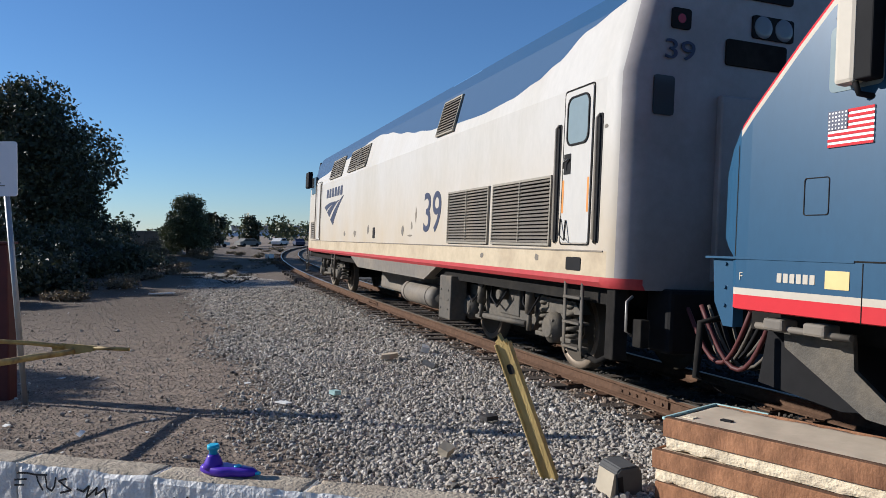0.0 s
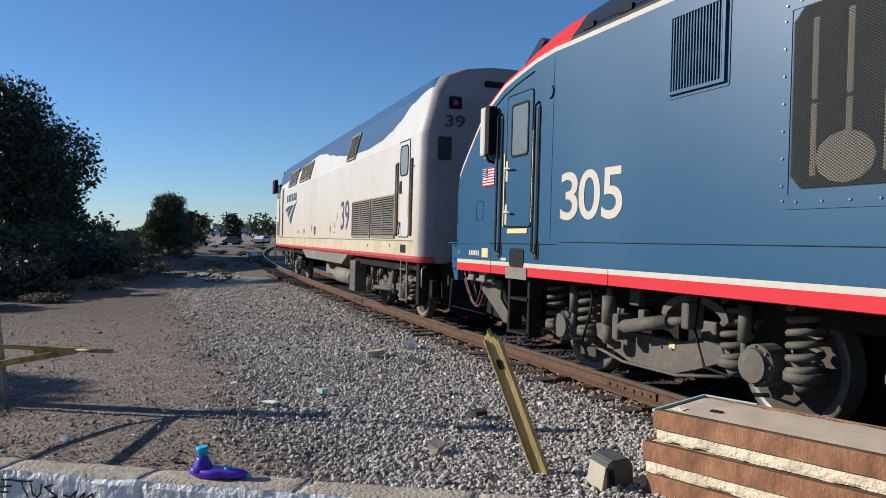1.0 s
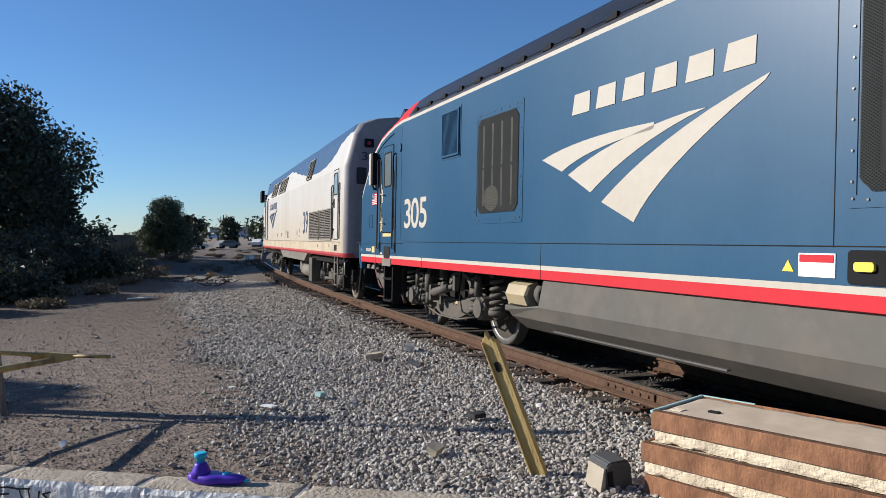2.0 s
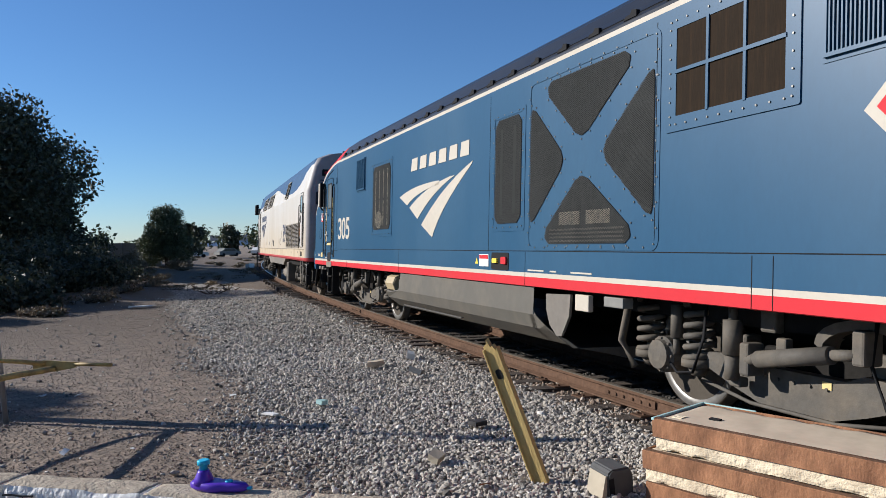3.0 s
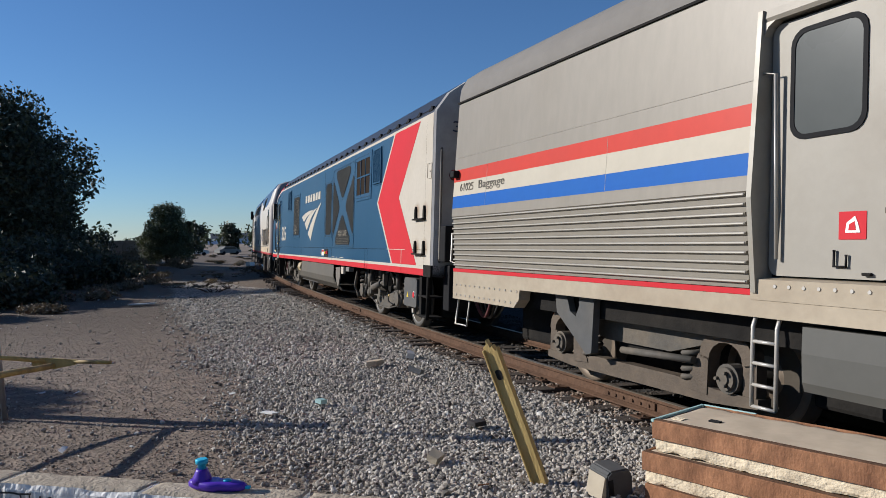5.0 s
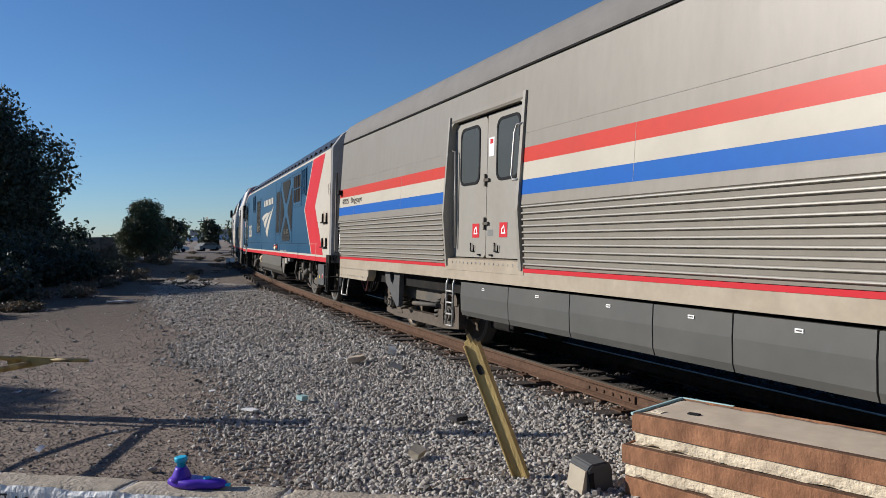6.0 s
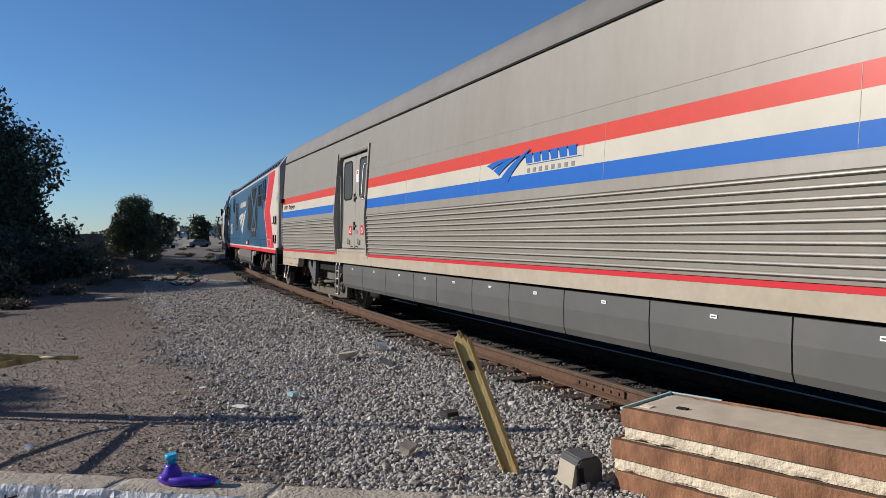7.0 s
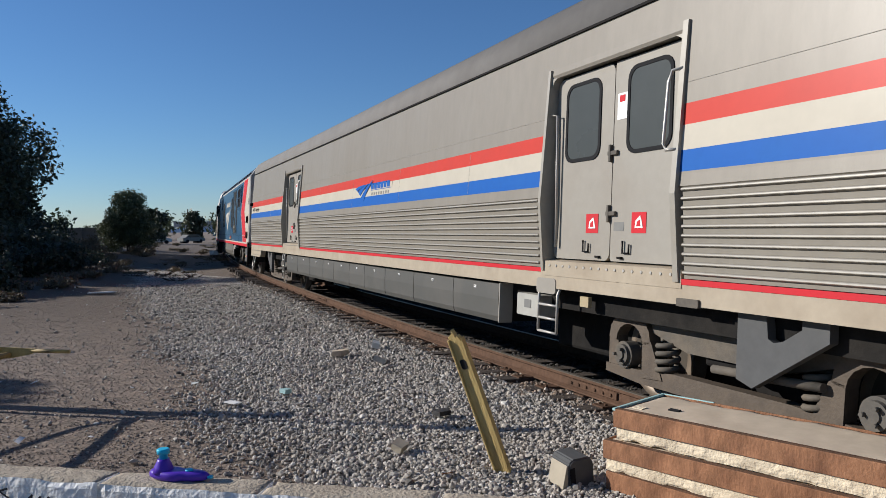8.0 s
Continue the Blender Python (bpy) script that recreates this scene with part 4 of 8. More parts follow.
        part("headlamp", bm, M["lamp"], loco, "round clear headlamp")
    letters_end(loco, "39", 0.27, M["navy"], end - 0.007, 1.14, 3.35, 0.34)
    bm = bmesh.new()
    lathe(bm, [(0, 0.05), (-0.014, 0.045)], end, 0.97, 3.75, "x", 16)
    part("marker_lamp", bm, M["lamp_red"], loco)
    bm = bmesh.new()
    box(bm, end - 0.07, end + 0.02, -0.50, 0.50, 1.2, 3.05, 0.02)
    part("end_door", bm, M["p_end"], loco)
    bm = bmesh.new()
    box(bm, -10.4, -10.0, -1.1, 1.05, 0.50, 1.12, 0.04)
    box(bm, -10.95, -10.5, -0.18, 0.18, 0.62, 0.95, 0.03)
    part("pilot", bm, M["black"], loco)
    coupler(loco, -10.95, -0.45)
    # ladder and handrails at the rear step
    bm = bmesh.new()
    for x in (px(-2.22), px(-1.86)):
        tube(bm, [(x, 1.50, 1.22), (x, 1.50, 0.42), (x, 1.46, 0.34)], 0.02, 8)
    for z in (0.95, 0.68, 0.42):
        box(bm, px(-2.22), px(-1.86), 1.40, 1.53, z, z + 0.025)
    part("ladder", bm, M["under"], loco, "steel step ladder")
    bm = bmesh.new()
    box(bm, px(-2.78), px(-2.62), 1.30, 1.46, 0.40, 1.12, 0.015)
    box(bm, px(-3.0), px(-2.85), 1.2, 1.3, 0.55, 0.82, 0.01)
    tube(bm, [(px(-2.62), 1.4, 0.42), (px(-2.4), 1.4, 0.33), (px(-2.2), 1.4, 0.36)], 0.03, 8)
    part("rear_bracket", bm, M["under_dark"], loco)
    handrail(loco, M["steel"], [(px(-3.05), 1.44, 1.05), (px(-3.05), 1.5, 1.0), (px(-3.05), 1.5, 0.72), (px(-3.05), 1.44, 0.68)], 0.015)
    # battery box and air reservoirs under the body
    bm = bmesh.new()
    box(bm, px(1.95), px(2.5), 1.18, 1.46, 0.28, 0.98, 0.02)
    for z in (0.45, 0.6, 0.75):
        for u in (2.05, 2.4):
            cyl(bm, (px(u), 1.45, z), (px(u), 1.47, z), 0.018, 8)
    part("equipment_box", bm, M["under"], loco, "dusty grey equipment box")
    bm = bmesh.new()
    lathe(bm, [(0, 0.08), (0.04, 0.18), (0.12, 0.21), (1.9, 0.21), (1.98, 0.18), (2.02, 0.08)], px(3.5), 1.08, 0.52, "x", 24)
    for a in (0.3, 1.7):
        lathe(bm, [(a, 0.218), (a + 0.06, 0.218)], px(3.5), 1.08, 0.52, "x", 24)
    part("air_reservoir", bm, M["p_skirt"], loco, "dusty cylindrical air reservoir")
    part("brake_pipe", solid(cyl, (px(2.5), 1.1, 0.5), (px(3.5), 1.1, 0.5), 0.09, 14), M["under_dark"], loco)
    for c in (0.49, 14.12):
        diesel_truck(loco, px(c), 1.39, 0.508)
        for dx in (-1.39, 1.39):
            SETS.append((wheelset(loco, px(c) + dx, 0.508), px(c) + dx, 0.508))
    for x in (px(11.6), px(16.4)):
        bm = bmesh.new()
        for a in (x, x + 0.4):
            tube(bm, [(a, 1.50, 1.22), (a, 1.50, 0.4)], 0.02, 8)
        for z in (0.95, 0.68, 0.42):
            box(bm, x, x + 0.4, 1.40, 1.53, z, z + 0.025)
        part("ladder", bm, M["under"], loco)
    return loco


def letters_end(parent, text, size, m, x, y, z, width):
    """Letters on a rear end, read by someone who faces ahead: they run towards -y."""
    ob = letters("end_number", text, size, m, parent, 0, 0, 0, width=width)
    ob.data.transform(Matrix(((0, -1, 0, x), (1, 0, 0, y), (0, 0, 1, z), (0, 0, 0, 1))))
    return ob


def name_blocks(parent, x, y, z, h, width, m, lean=0.10):
    """The operator's name as six plain slanted blocks, running towards -x."""
    cell = width / 6
    for i in range(6):
        a = x - cell * i
        b = a - cell * 0.74
        part("name_block", solid(prism, [(a, z), (b, z), (b - h * lean * 0.4, z + h), (a - h * lean * 2.2, z + h)], "y", y - 0.003, y + 0.004), m, parent)


def travel_mark(parent, x0, x1, ztop, zbot, y, m, part_name="travel_mark"):
    """The swept mark: three curved bands that converge at the lower end, x0 ahead, x1 behind."""
    w, h = x1 - x0, ztop - zbot
    tip_b, tip_a = (0.50, 0.0), (1.0, 1.0)

    def curve(p, q, c, k=9):
        return [((1 - t) ** 2 * p[0] + 2 * t * (1 - t) * c[0] + t * t * q[0], (1 - t) ** 2 * p[1] + 2 * t * (1 - t) * c[1] + t * t * q[1]) for t in [i / (k - 1) for i in range(k)]]
    bands = [
        curve((0.0, 0.70), (0.60, 0.84), (0.22, 0.86)) + curve((0.60, 0.78), (0.13, 0.545), (0.28, 0.74)),
        curve((0.17, 0.50), (0.74, 0.86), (0.40, 0.78)) + curve((0.80, 0.86), (0.30, 0.30), (0.52, 0.70)),
        curve((0.36, 0.20), (1.0, 1.0), (0.62, 0.72)) + curve((0.985, 0.955), (0.52, 0.0), (0.62, 0.42)),
    ]
    for b in bands:
        bm = bmesh.new()
        pts = [(x0 + w * a, zbot + h * c) for a, c in b]
        n = len(pts) // 2
        va = [[bm.verts.new((p[0], yy, p[1])) for p in pts] for yy in (y - 0.003, y + 0.004)]
        for i in range(n - 1):
            j = len(pts) - 1 - i
            bm.faces.new((va[1][i], va[1][i + 1], va[1][j - 1], va[1][j]))
        for i in range(len(pts)):
            k = (i + 1) % len(pts)
            bm.faces.new((va[0][i], va[0][k], va[1][k], va[1][i]))
        part(part_name, bm, m, parent)


def coupler(parent, x, ahead):
    bm = bmesh.new()
    s = 1 if ahead > 0 else -1
    box(bm, min(x, x + 0.5 * s), max(x, x + 0.5 * s), -0.1, 0.1, 0.66, 0.90, 0.03)
    box(bm, x + 0.0 * s - 0.12, x + 0.12, -0.2, 0.2, 0.62, 0.94, 0.05)
    part("coupler", bm, M["under"], parent)
    rnd = random.Random(int(x * 10))
    for i, y in enumerate((0.55, 0.62, 0.72, 0.85, -0.6, -0.75)):
        bm = bmesh.new()
        drop = 0.28 + 0.1 * rnd.random()
        x0, x1 = x - 0.35 * s, x + 0.55 * s
        pts = [(x0 + (x1 - x0) * t, y + 0.06 * math.sin(3 * t + i), 1.0 - (0.62 - drop * 0.3) * math.sin(math.pi * min(1, t * 1.05))) for t in [k / 12 for k in range(13)]]
        tube(bm, pts, 0.016 + 0.006 * (i % 2), 7)
        part("hose", bm, M["maroon"] if i == 3 else (M["under"], M["black"])[i % 2], parent, "drooping rubber hose")


def diesel_truck(parent, x, hb, r):
    """Four-wheel truck with coil springs, dampers and axle boxes on both sides."""
    t = part("truck_frame", solid(box, x - 0.5, x + 0.5, -0.9, 0.9, 0.45, 0.75, 0.03), M["under_dark"], parent, "dusty cast truck frame")
    for s in (1, -1):
        y = 1.02 * s
        bm = bmesh.new()
        prism(bm, [(x - 2.0, 0.72), (x - 1.85, 0.86), (x - 0.9, 0.86), (x - 0.7, 0.62), (x + 0.7, 0.62), (x + 0.9, 0.86), (x + 1.85, 0.86), (x + 2.0, 0.72), (x + 0.95, 0.66), (x + 0.75, 0.40),
                   (x - 0.75, 0.40), (x - 0.95, 0.66)], "y", y - 0.07 * s, y + 0.07 * s)
        part("side_frame", bm, M["truck_grey"], t)
        for e in (-hb, hb):
            bm = bmesh.new()
            lathe(bm, [(0.0, 0.20), (0.14 * s, 0.19), (0.17 * s, 0.13), (0.20 * s, 0.12)], x + e, y, r, "y", 18)
            box(bm, x + e - 0.20, x + e + 0.20, y - 0.05, y + 0.06, r + 0.05, r + 0.26, 0.02)
            for k in range(4):
                a = math.pi / 4 + k * math.pi / 2
                cyl(bm, (x + e + 0.13 * math.cos(a), y + 0.13 * s, r + 0.13 * math.sin(a)), (x + e + 0.13 * math.cos(a), y + 0.18 * s, r + 0.13 * math.sin(a)), 0.022, 6)
            part("axle_box", bm, M["truck_grey"], t)
            for dx in (-0.34, 0.34):
                bm = bmesh.new()
                coil(bm, x + e + dx, y, 0.42, 0.86, 0.095, 0.026, 5)
                part("coil_spring", bm, M["truck_grey"], t)
                part("spring_seat", solid(box, x + e + dx - 0.13, x + e + dx + 0.13, y - 0.12, y + 0.12, 0.36, 0.42, 0.015), M["truck_grey"], t)
            bm = bmesh.new()
            cyl(bm, (x + e + 0.56 * (1 if e < 0 else -1), y + 0.16 * s, 0.62), (x + e + 0.56 * (1 if e < 0 else -1), y + 0.16 * s, 1.02), 0.065, 14)
            cyl(bm, (x + e + 0.56 * (1 if e < 0 else -1), y + 0.16 * s, 0.40), (x + e + 0.56 * (1 if e < 0 else -1), y + 0.16 * s, 0.62), 0.035, 10)
            part("damper", bm, M["truck_grey"], t)
        bm = bmesh.new()
        tube(bm, [(x - 0.75, y + 0.16 * s, 0.48), (x + 0.7, y + 0.16 * s, 0.44)], 0.04, 10)
        box(bm, x - 0.35, x + 0.30, y + 0.05 * s - 0.04, y + 0.05 * s + 0.04, 0.52, 1.0, 0.02)
        cyl(bm, (x + 0.05, y + 0.08 * s, 0.8), (x + 0.05, y + 0.24 * s, 0.8), 0.07, 14)
        part("anchor_rod", bm, M["truck_grey"], t)
        bm = bmesh.new()
        for k, (a, b) in enumerate(((-1.2, -0.6), (-0.2, 0.5), (0.7, 1.5))):
            tube(bm, [(x + a, y + 0.1 * s, 1.06), (x + a + 0.1, y + 0.2 * s, 0.8), (x + (a + b) / 2, y + 0.2 * s, 0.62), (x + b, y + 0.15 * s, 0.74), (x + b + 0.05, y + 0.1 * s, 1.0)], 0.014, 6)
        part("brake_hose", bm, M["black"], t)
    return t


# ---------------------------------------------------------------- the blue locomotive
def rust_stained(base, spots):
    """A copy of a paint with brown rust blooms round some fittings."""
    m = base.copy()
    m.name = "rust_stained_paint"
    p, n, l = shade(m)
    src = p.inputs["Base Color"].links[0].from_socket
    co = n.new("ShaderNodeTexCoord")
    wob = n.new("ShaderNodeTexNoise")
    wob.inputs["Scale"].default_value = 9
    wob.inputs["Detail"].default_value = 6
    l.new(co.outputs["Object"], wob.inputs["Vector"])
    total = None
    for spot in spots:
        d = n.new("ShaderNodeVectorMath")
        d.operation = "DISTANCE"
        l.new(co.outputs["Object"], d.inputs[0])
        d.inputs[1].default_value = spot
        r = n.new("ShaderNodeMapRange")
        r.inputs["From Min"].default_value, r.inputs["From Max"].default_value = 0.03, 0.19
        r.inputs["To Min"].default_value, r.inputs["To Max"].default_value = 1.3, 0.0
        l.new(d.outputs["Value"], r.inputs[0])
        if total:
            a = n.new("ShaderNodeMath")
            a.operation = "MAXIMUM"
            l.new(total, a.inputs[0])
            l.new(r.outputs[0], a.inputs[1])
            total = a.outputs[0]
        else:
            total = r.outputs[0]
    k = n.new("ShaderNodeMath")
    k.operation = "MULTIPLY"
    k.use_clamp = True
    l.new(total, k.inputs[0])
    l.new(wob.outputs[0], k.inputs[1])
    mx = n.new("ShaderNodeMix")
    mx.data_type = "RGBA"
    l.new(k.outputs[0], mx.inputs["Factor"])
    l.new(src, mx.inputs["A"])
    mx.inputs["B"].default_value = (0.20, 0.11, 0.045, 1)
    l.new(mx.outputs["Result"], p.inputs["Base Color"])
    return m


A_C = -14.33


def ax(u):
    return u - A_C


def build_blue_locomotive():
    loco = thing("passenger_locomotive", "slate-blue passenger locomotive with a red and cream chevron and number 305", "locomotive", "cars of the passing train")

    def half(w, side=3.56, top=4.22, low=1.06):
        k = w / 1.53
        d = top - side
        raw = [(1.49, low), (1.53, low + 0.01), (1.53, 1.175), (1.53, 1.225), (1.53, max(1.3, side - 0.0)), (1.528, side + 0.05), (1.518, side + 0.085), (1.45, side + 0.06 + d * 0.18), (1.32, side + 0.06 + d * 0.46), (1.05, side + d * 0.84), (0.5, side + d * 0.98), (0, top)]
        return [(y * k, z) for y, z in raw]
    # long body, then the cab falling to a rounded nose
    secs = [(ax(-24.70), half(1.50)), (ax(-24.66), half(1.53)), (ax(-24.22), half(1.53))]
    secs += [(ax(u), half(1.53)) for u in (-21, -18, -15, -12, -9, -7.4)]
    for u, w, side, top, low in ((-7.1, 1.53, 3.565, 4.18, 1.06), (-6.7, 1.53, 3.53, 4.10, 1.06), (-6.3, 1.53, 3.46, 3.97, 1.06), (-5.9, 1.53, 3.37, 3.80, 1.06), (-5.6, 1.53, 3.235, 3.60, 1.06),
                                 (-5.37, 1.53, 3.12, 3.42, 1.06), (-5.1, 1.53, 2.87, 3.14, 1.06), (-4.9, 1.53, 2.67, 2.91, 1.06), (-4.71, 1.53, 2.48, 2.70, 1.06), (-4.60, 1.525, 2.36, 2.56, 1.06),
                                 (-4.57, 1.515, 2.33, 2.52, 1.07), (-4.55, 1.51, 2.30, 2.49, 1.46), (-4.48, 1.49, 2.20, 2.40, 1.52), (-4.40, 1.45, 2.06, 2.28, 1.60), (-4.33, 1.36, 1.94, 2.16, 1.68), (-4.29, 1.22, 1.86, 2.06, 1.74), (-4.27, 1.0, 1.80, 1.98, 1.78)):
        secs.append((ax(u), [(y, max(z, low + 0.004 * i)) for i, (y, z) in enumerate(half(w, side, top))]))

    def pick(x, y, z):
        if x < ax(-24.665):
            return 4
        if z < 1.175:
            return 2
        if z < 1.226:
            return 1
        if x < ax(-7.25) and z > 3.55:
            return 3 if z > 3.62 else 1
        return 0
    bm = bmesh.new()
    rows = loft(bm, secs, pick)
    # cream edge and red brow on the raked cab
    k = len(rows[0])
    for i, row in enumerate(rows[:-1]):
        if secs[i][0] < ax(-7.45):
            continue
        if secs[i][0] > ax(-4.62):
            continue
        for j, mi in ((4, 1), (5, 2), (k - 6, 1), (k - 7, 2), (6, 2), (k - 8, 2), (7, 2), (k - 9, 2)):
            a, b = row[j], row[j + 1]
            for f in a.link_faces:
                if b in f.verts and rows[i + 1][j] in f.verts:
                    f.material_index = mi
    part("body", bm, [M["a_blue"], M["cream"], M["a_red"], M["a_roof"], M["a_end"]], loco, "slate-blue body with a red sill stripe and dark roof")
    bm = bmesh.new()
    prism(bm, [(ax(-5.55), 3.42), (ax(-6.3), 3.93), (ax(-6.2), 3.99), (ax(-5.4), 3.47)], "y", -1.2, 1.2)
    prism(bm, [(ax(-4.55), 2.56), (ax(-5.5), 3.36), (ax(-5.42), 3.42), (ax(-4.46), 2.62)], "y", -1.15, 1.15)
    part("windscreen", bm, M["glass"], loco, "raked dark windscreen")
    # bolted plate before the sill, and the ledge above it
    bm = solid(prism, [(ax(-4.33), 1.452), (ax(-4.36), 1.10), (ax(-4.46), 0.92), (ax(-4.56), 0.92), (ax(-4.56), 1.452)], "y", 1.40, 1.50)
    for z in (1.40, 1.22, 1.08):
        cyl(bm, (ax(-4.47), 1.49, z), (ax(-4.47), 1.515, z), 0.014, 8)
    part("front_plate", bm, M["a_blue"], loco, "slate-blue bolted plate under the nose")
    part("nose_ledge", solid(box, ax(-5.60), ax(-4.28), 1.36, 1.536, 1.440, 1.456), M["a_blue"], loco)
    part("nose_seam", solid(box, ax(-4.585), ax(-4.575), 1.50, 1.5205, 1.46, 2.30), M["under_dark"], loco)
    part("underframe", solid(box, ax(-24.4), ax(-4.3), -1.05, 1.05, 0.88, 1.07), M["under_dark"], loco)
    # rear cut-out, corner posts and platform
    bm = bmesh.new()
    box(bm, ax(-24.70), ax(-24.34), 1.30, 1.536, 1.055, 1.24)
    part("step_corner", bm, M["under_dark"], loco)
    # panel seams
    bm = bmesh.new()
    box(bm, ax(-24.5), ax(-7.3), 1.529, 1.533, 1.474, 1.482)
    box(bm, ax(-7.25), ax(-5.6), 1.526, 1.533, 1.445, 1.455)
    for u, z0, z1 in ((-7.10, 1.47, 3.5), (-12.04, 1.07, 1.47), (-16.89, 1.07, 1.47), (-15.85, 1.47, 3.5), (-19.30, 1.47, 3.5), (-20.44, 1.07, 1.46), (-20.64, 1.07, 1.46), (-23.10, 1.07, 1.47), (-24.345, 1.23, 3.5), (-8.19, 1.06, 1.22), (-5.66, 1.06, 1.44)):
        box(bm, ax(u) - 0.003, ax(u) + 0.003, 1.529, 1.5325, z0, z1)
    part("panel_seams", bm, M["under_dark"], loco)
    # roof edge walkway with clips
    bm = bmesh.new()
    prism(bm, [(1.40, 3.74), (1.47, 3.68), (1.49, 3.70), (1.42, 3.78)], "x", ax(-24.6), ax(-7.6))
    part("roof_gutter", bm, M["a_roof"], loco)
    clip = mesh_of("roof_clip", solid(prism, [(-0.10, 0.0), (0.10, 0.0), (0.07, 0.03), (0.0, 0.04), (-0.03, 0.075), (-0.10, 0.06)], "y", -0.02, 0.02), M["black"])
    u = -7.7
    while u > -24.5:
        piece("roof_clip", clip, loco, pose(ax(u), 1.495, 3.665))
        u -= 0.62
    # chevron on the rear body
    cut = [(-21.34, 2.37), (-22.47, 3.565), (-24.66, 3.565), (-24.66, 1.226), (-22.45, 1.226)]
    part("cream_field", solid(prism, [(ax(a), b) for a, b in cut], "y", 1.52, 1.5325), rust_stained(M["cream"], [(ax(-23.95), 1.53, 2.09), (ax(-24.36), 1.53, 2.08), (ax(-23.97), 1.53, 1.50), (ax(-24.38), 1.53, 1.50)]), loco, "cream painted rear field with rust stains round the steps")
    red = [(-21.43, 2.38), (-22.56, 3.565), (-24.02, 3.565), (-22.86, 2.39), (-23.97, 1.226), (-22.54, 1.226)]
    bm = bmesh.new()
    va = [bm.verts.new((ax(a), 1.5295, b)) for a, b in red]
    vb = [bm.verts.new((ax(a), 1.5355, b)) for a, b in red]
    for q in ((0, 1, 2, 3), (0, 3, 4, 5)):
        bm.faces.new([vb[i] for i in q])
    for i in range(6):
        bm.faces.new((va[i], va[(i + 1) % 6], vb[(i + 1) % 6], vb[i]))
    part("red_chevron", bm, M["a_red"], loco, "bright red chevron")
    bm = bmesh.new()
    box(bm, ax(-23.115), ax(-23.095), 1.53, 1.5372, 1.23, 1.47)
    box(bm, ax(-23.3), ax(-22.1), 1.53, 1.5372, 1.472, 1.482)
    part("chevron_seam", bm, M["cream"], loco)
    # rear recessed toe steps
    for z in (1.44, 2.0):
        g = part("toe_step", solid(box, ax(-24.41), ax(-23.87), 1.53, 1.60, z - 0.045, z - 0.02, 0.005), M["under_dark"], loco, "dark toe step with side brackets")
        for u in (-24.36, -23.92):
            part("bracket", solid(prism, [(ax(u) - 0.04, z - 0.04), (ax(u) + 0.04, z - 0.04), (ax(u) + 0.03, z + 0.12), (ax(u) + 0.005, z + 0.18), (ax(u) - 0.015, z + 0.18), (ax(u) - 0.03, z + 0.12)], "y", 1.53, 1.565), M["under_dark"], g)
    framed("sand_hatch", loco, M["cream"], ax(-24.645), ax(-24.435), 2.59, 2.84, 1.533, 0.012, 0.008, 0.02)
    handrail(loco, M["steel"], [(ax(-24.60), 1.535, 2.70), (ax(-24.60), 1.55, 2.70), (ax(-24.60), 1.55, 2.72)], 0.008, "hatch_latch")
    # front cab door
    door = panel("cab_door", loco, M["a_blue"], ax(-6.655), ax(-6.045), 1.66, 3.24, 1.53, 0.012, 0.04, "blue cab door with a tall window")
    framed("door_seal", door, M["under_dark"], ax(-6.67), ax(-6.03), 1.645, 3.255, 1.53, 0.010, 0.013, 0.05)
    framed("window_seal", door, M["black"], ax(-6.585), ax(-6.16), 2.49, 3.13, 1.542, 0.024, 0.010, 0.05)
    panel("window", door, M["cab_glass"], ax(-6.57), ax(-6.175), 2.51, 3.11, 1.542, 0.004, 0.05)
    for z in (2.36, 1.83):
        handrail(door, M["cream"], [(ax(-6.07), 1.55, z), (ax(-6.07), 1.58, z + 0.01), (ax(-6.25), 1.58, z - 0.01)], 0.014, "door_handle")
        panel("latch_plate", door, M["cream"], ax(-6.09), ax(-6.04), z - 0.15, z + 0.10, 1.542, 0.006, 0.01)
    panel("kick_plate", door, M["tanlabel"], ax(-6.59), ax(-6.10), 1.575, 1.632, 1.535, 0.006, 0.008)
    # recess and pocket shade drawn as thin black panels on the side
    for u in (-5.875, -6.79):
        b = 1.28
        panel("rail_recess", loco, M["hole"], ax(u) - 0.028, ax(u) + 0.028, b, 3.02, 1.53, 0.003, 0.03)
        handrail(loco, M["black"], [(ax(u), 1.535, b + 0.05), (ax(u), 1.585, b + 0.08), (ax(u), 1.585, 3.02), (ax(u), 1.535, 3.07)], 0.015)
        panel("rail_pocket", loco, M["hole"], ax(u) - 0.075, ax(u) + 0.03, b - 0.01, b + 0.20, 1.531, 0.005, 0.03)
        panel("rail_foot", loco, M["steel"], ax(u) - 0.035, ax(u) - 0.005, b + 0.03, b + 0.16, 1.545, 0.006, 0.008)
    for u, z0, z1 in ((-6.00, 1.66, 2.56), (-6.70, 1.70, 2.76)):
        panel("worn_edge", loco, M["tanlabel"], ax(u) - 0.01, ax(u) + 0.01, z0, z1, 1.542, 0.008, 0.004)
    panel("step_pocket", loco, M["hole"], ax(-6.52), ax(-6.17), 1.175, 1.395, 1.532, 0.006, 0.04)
    panel("step_plate", loco, M["p_skirt"], ax(-6.61), ax(-6.09), 1.03, 1.165, 1.535, 0.008, 0.01)
    part("door_hook", solid(prism, [(ax(-7.03) + 0.075 * math.cos(k * 0.449), 3.14 + 0.075 * math.sin(k * 0.449)) for k in range(14)], "y", 1.528, 1.55), M["a_blue"], loco, "round blue lifting lug")
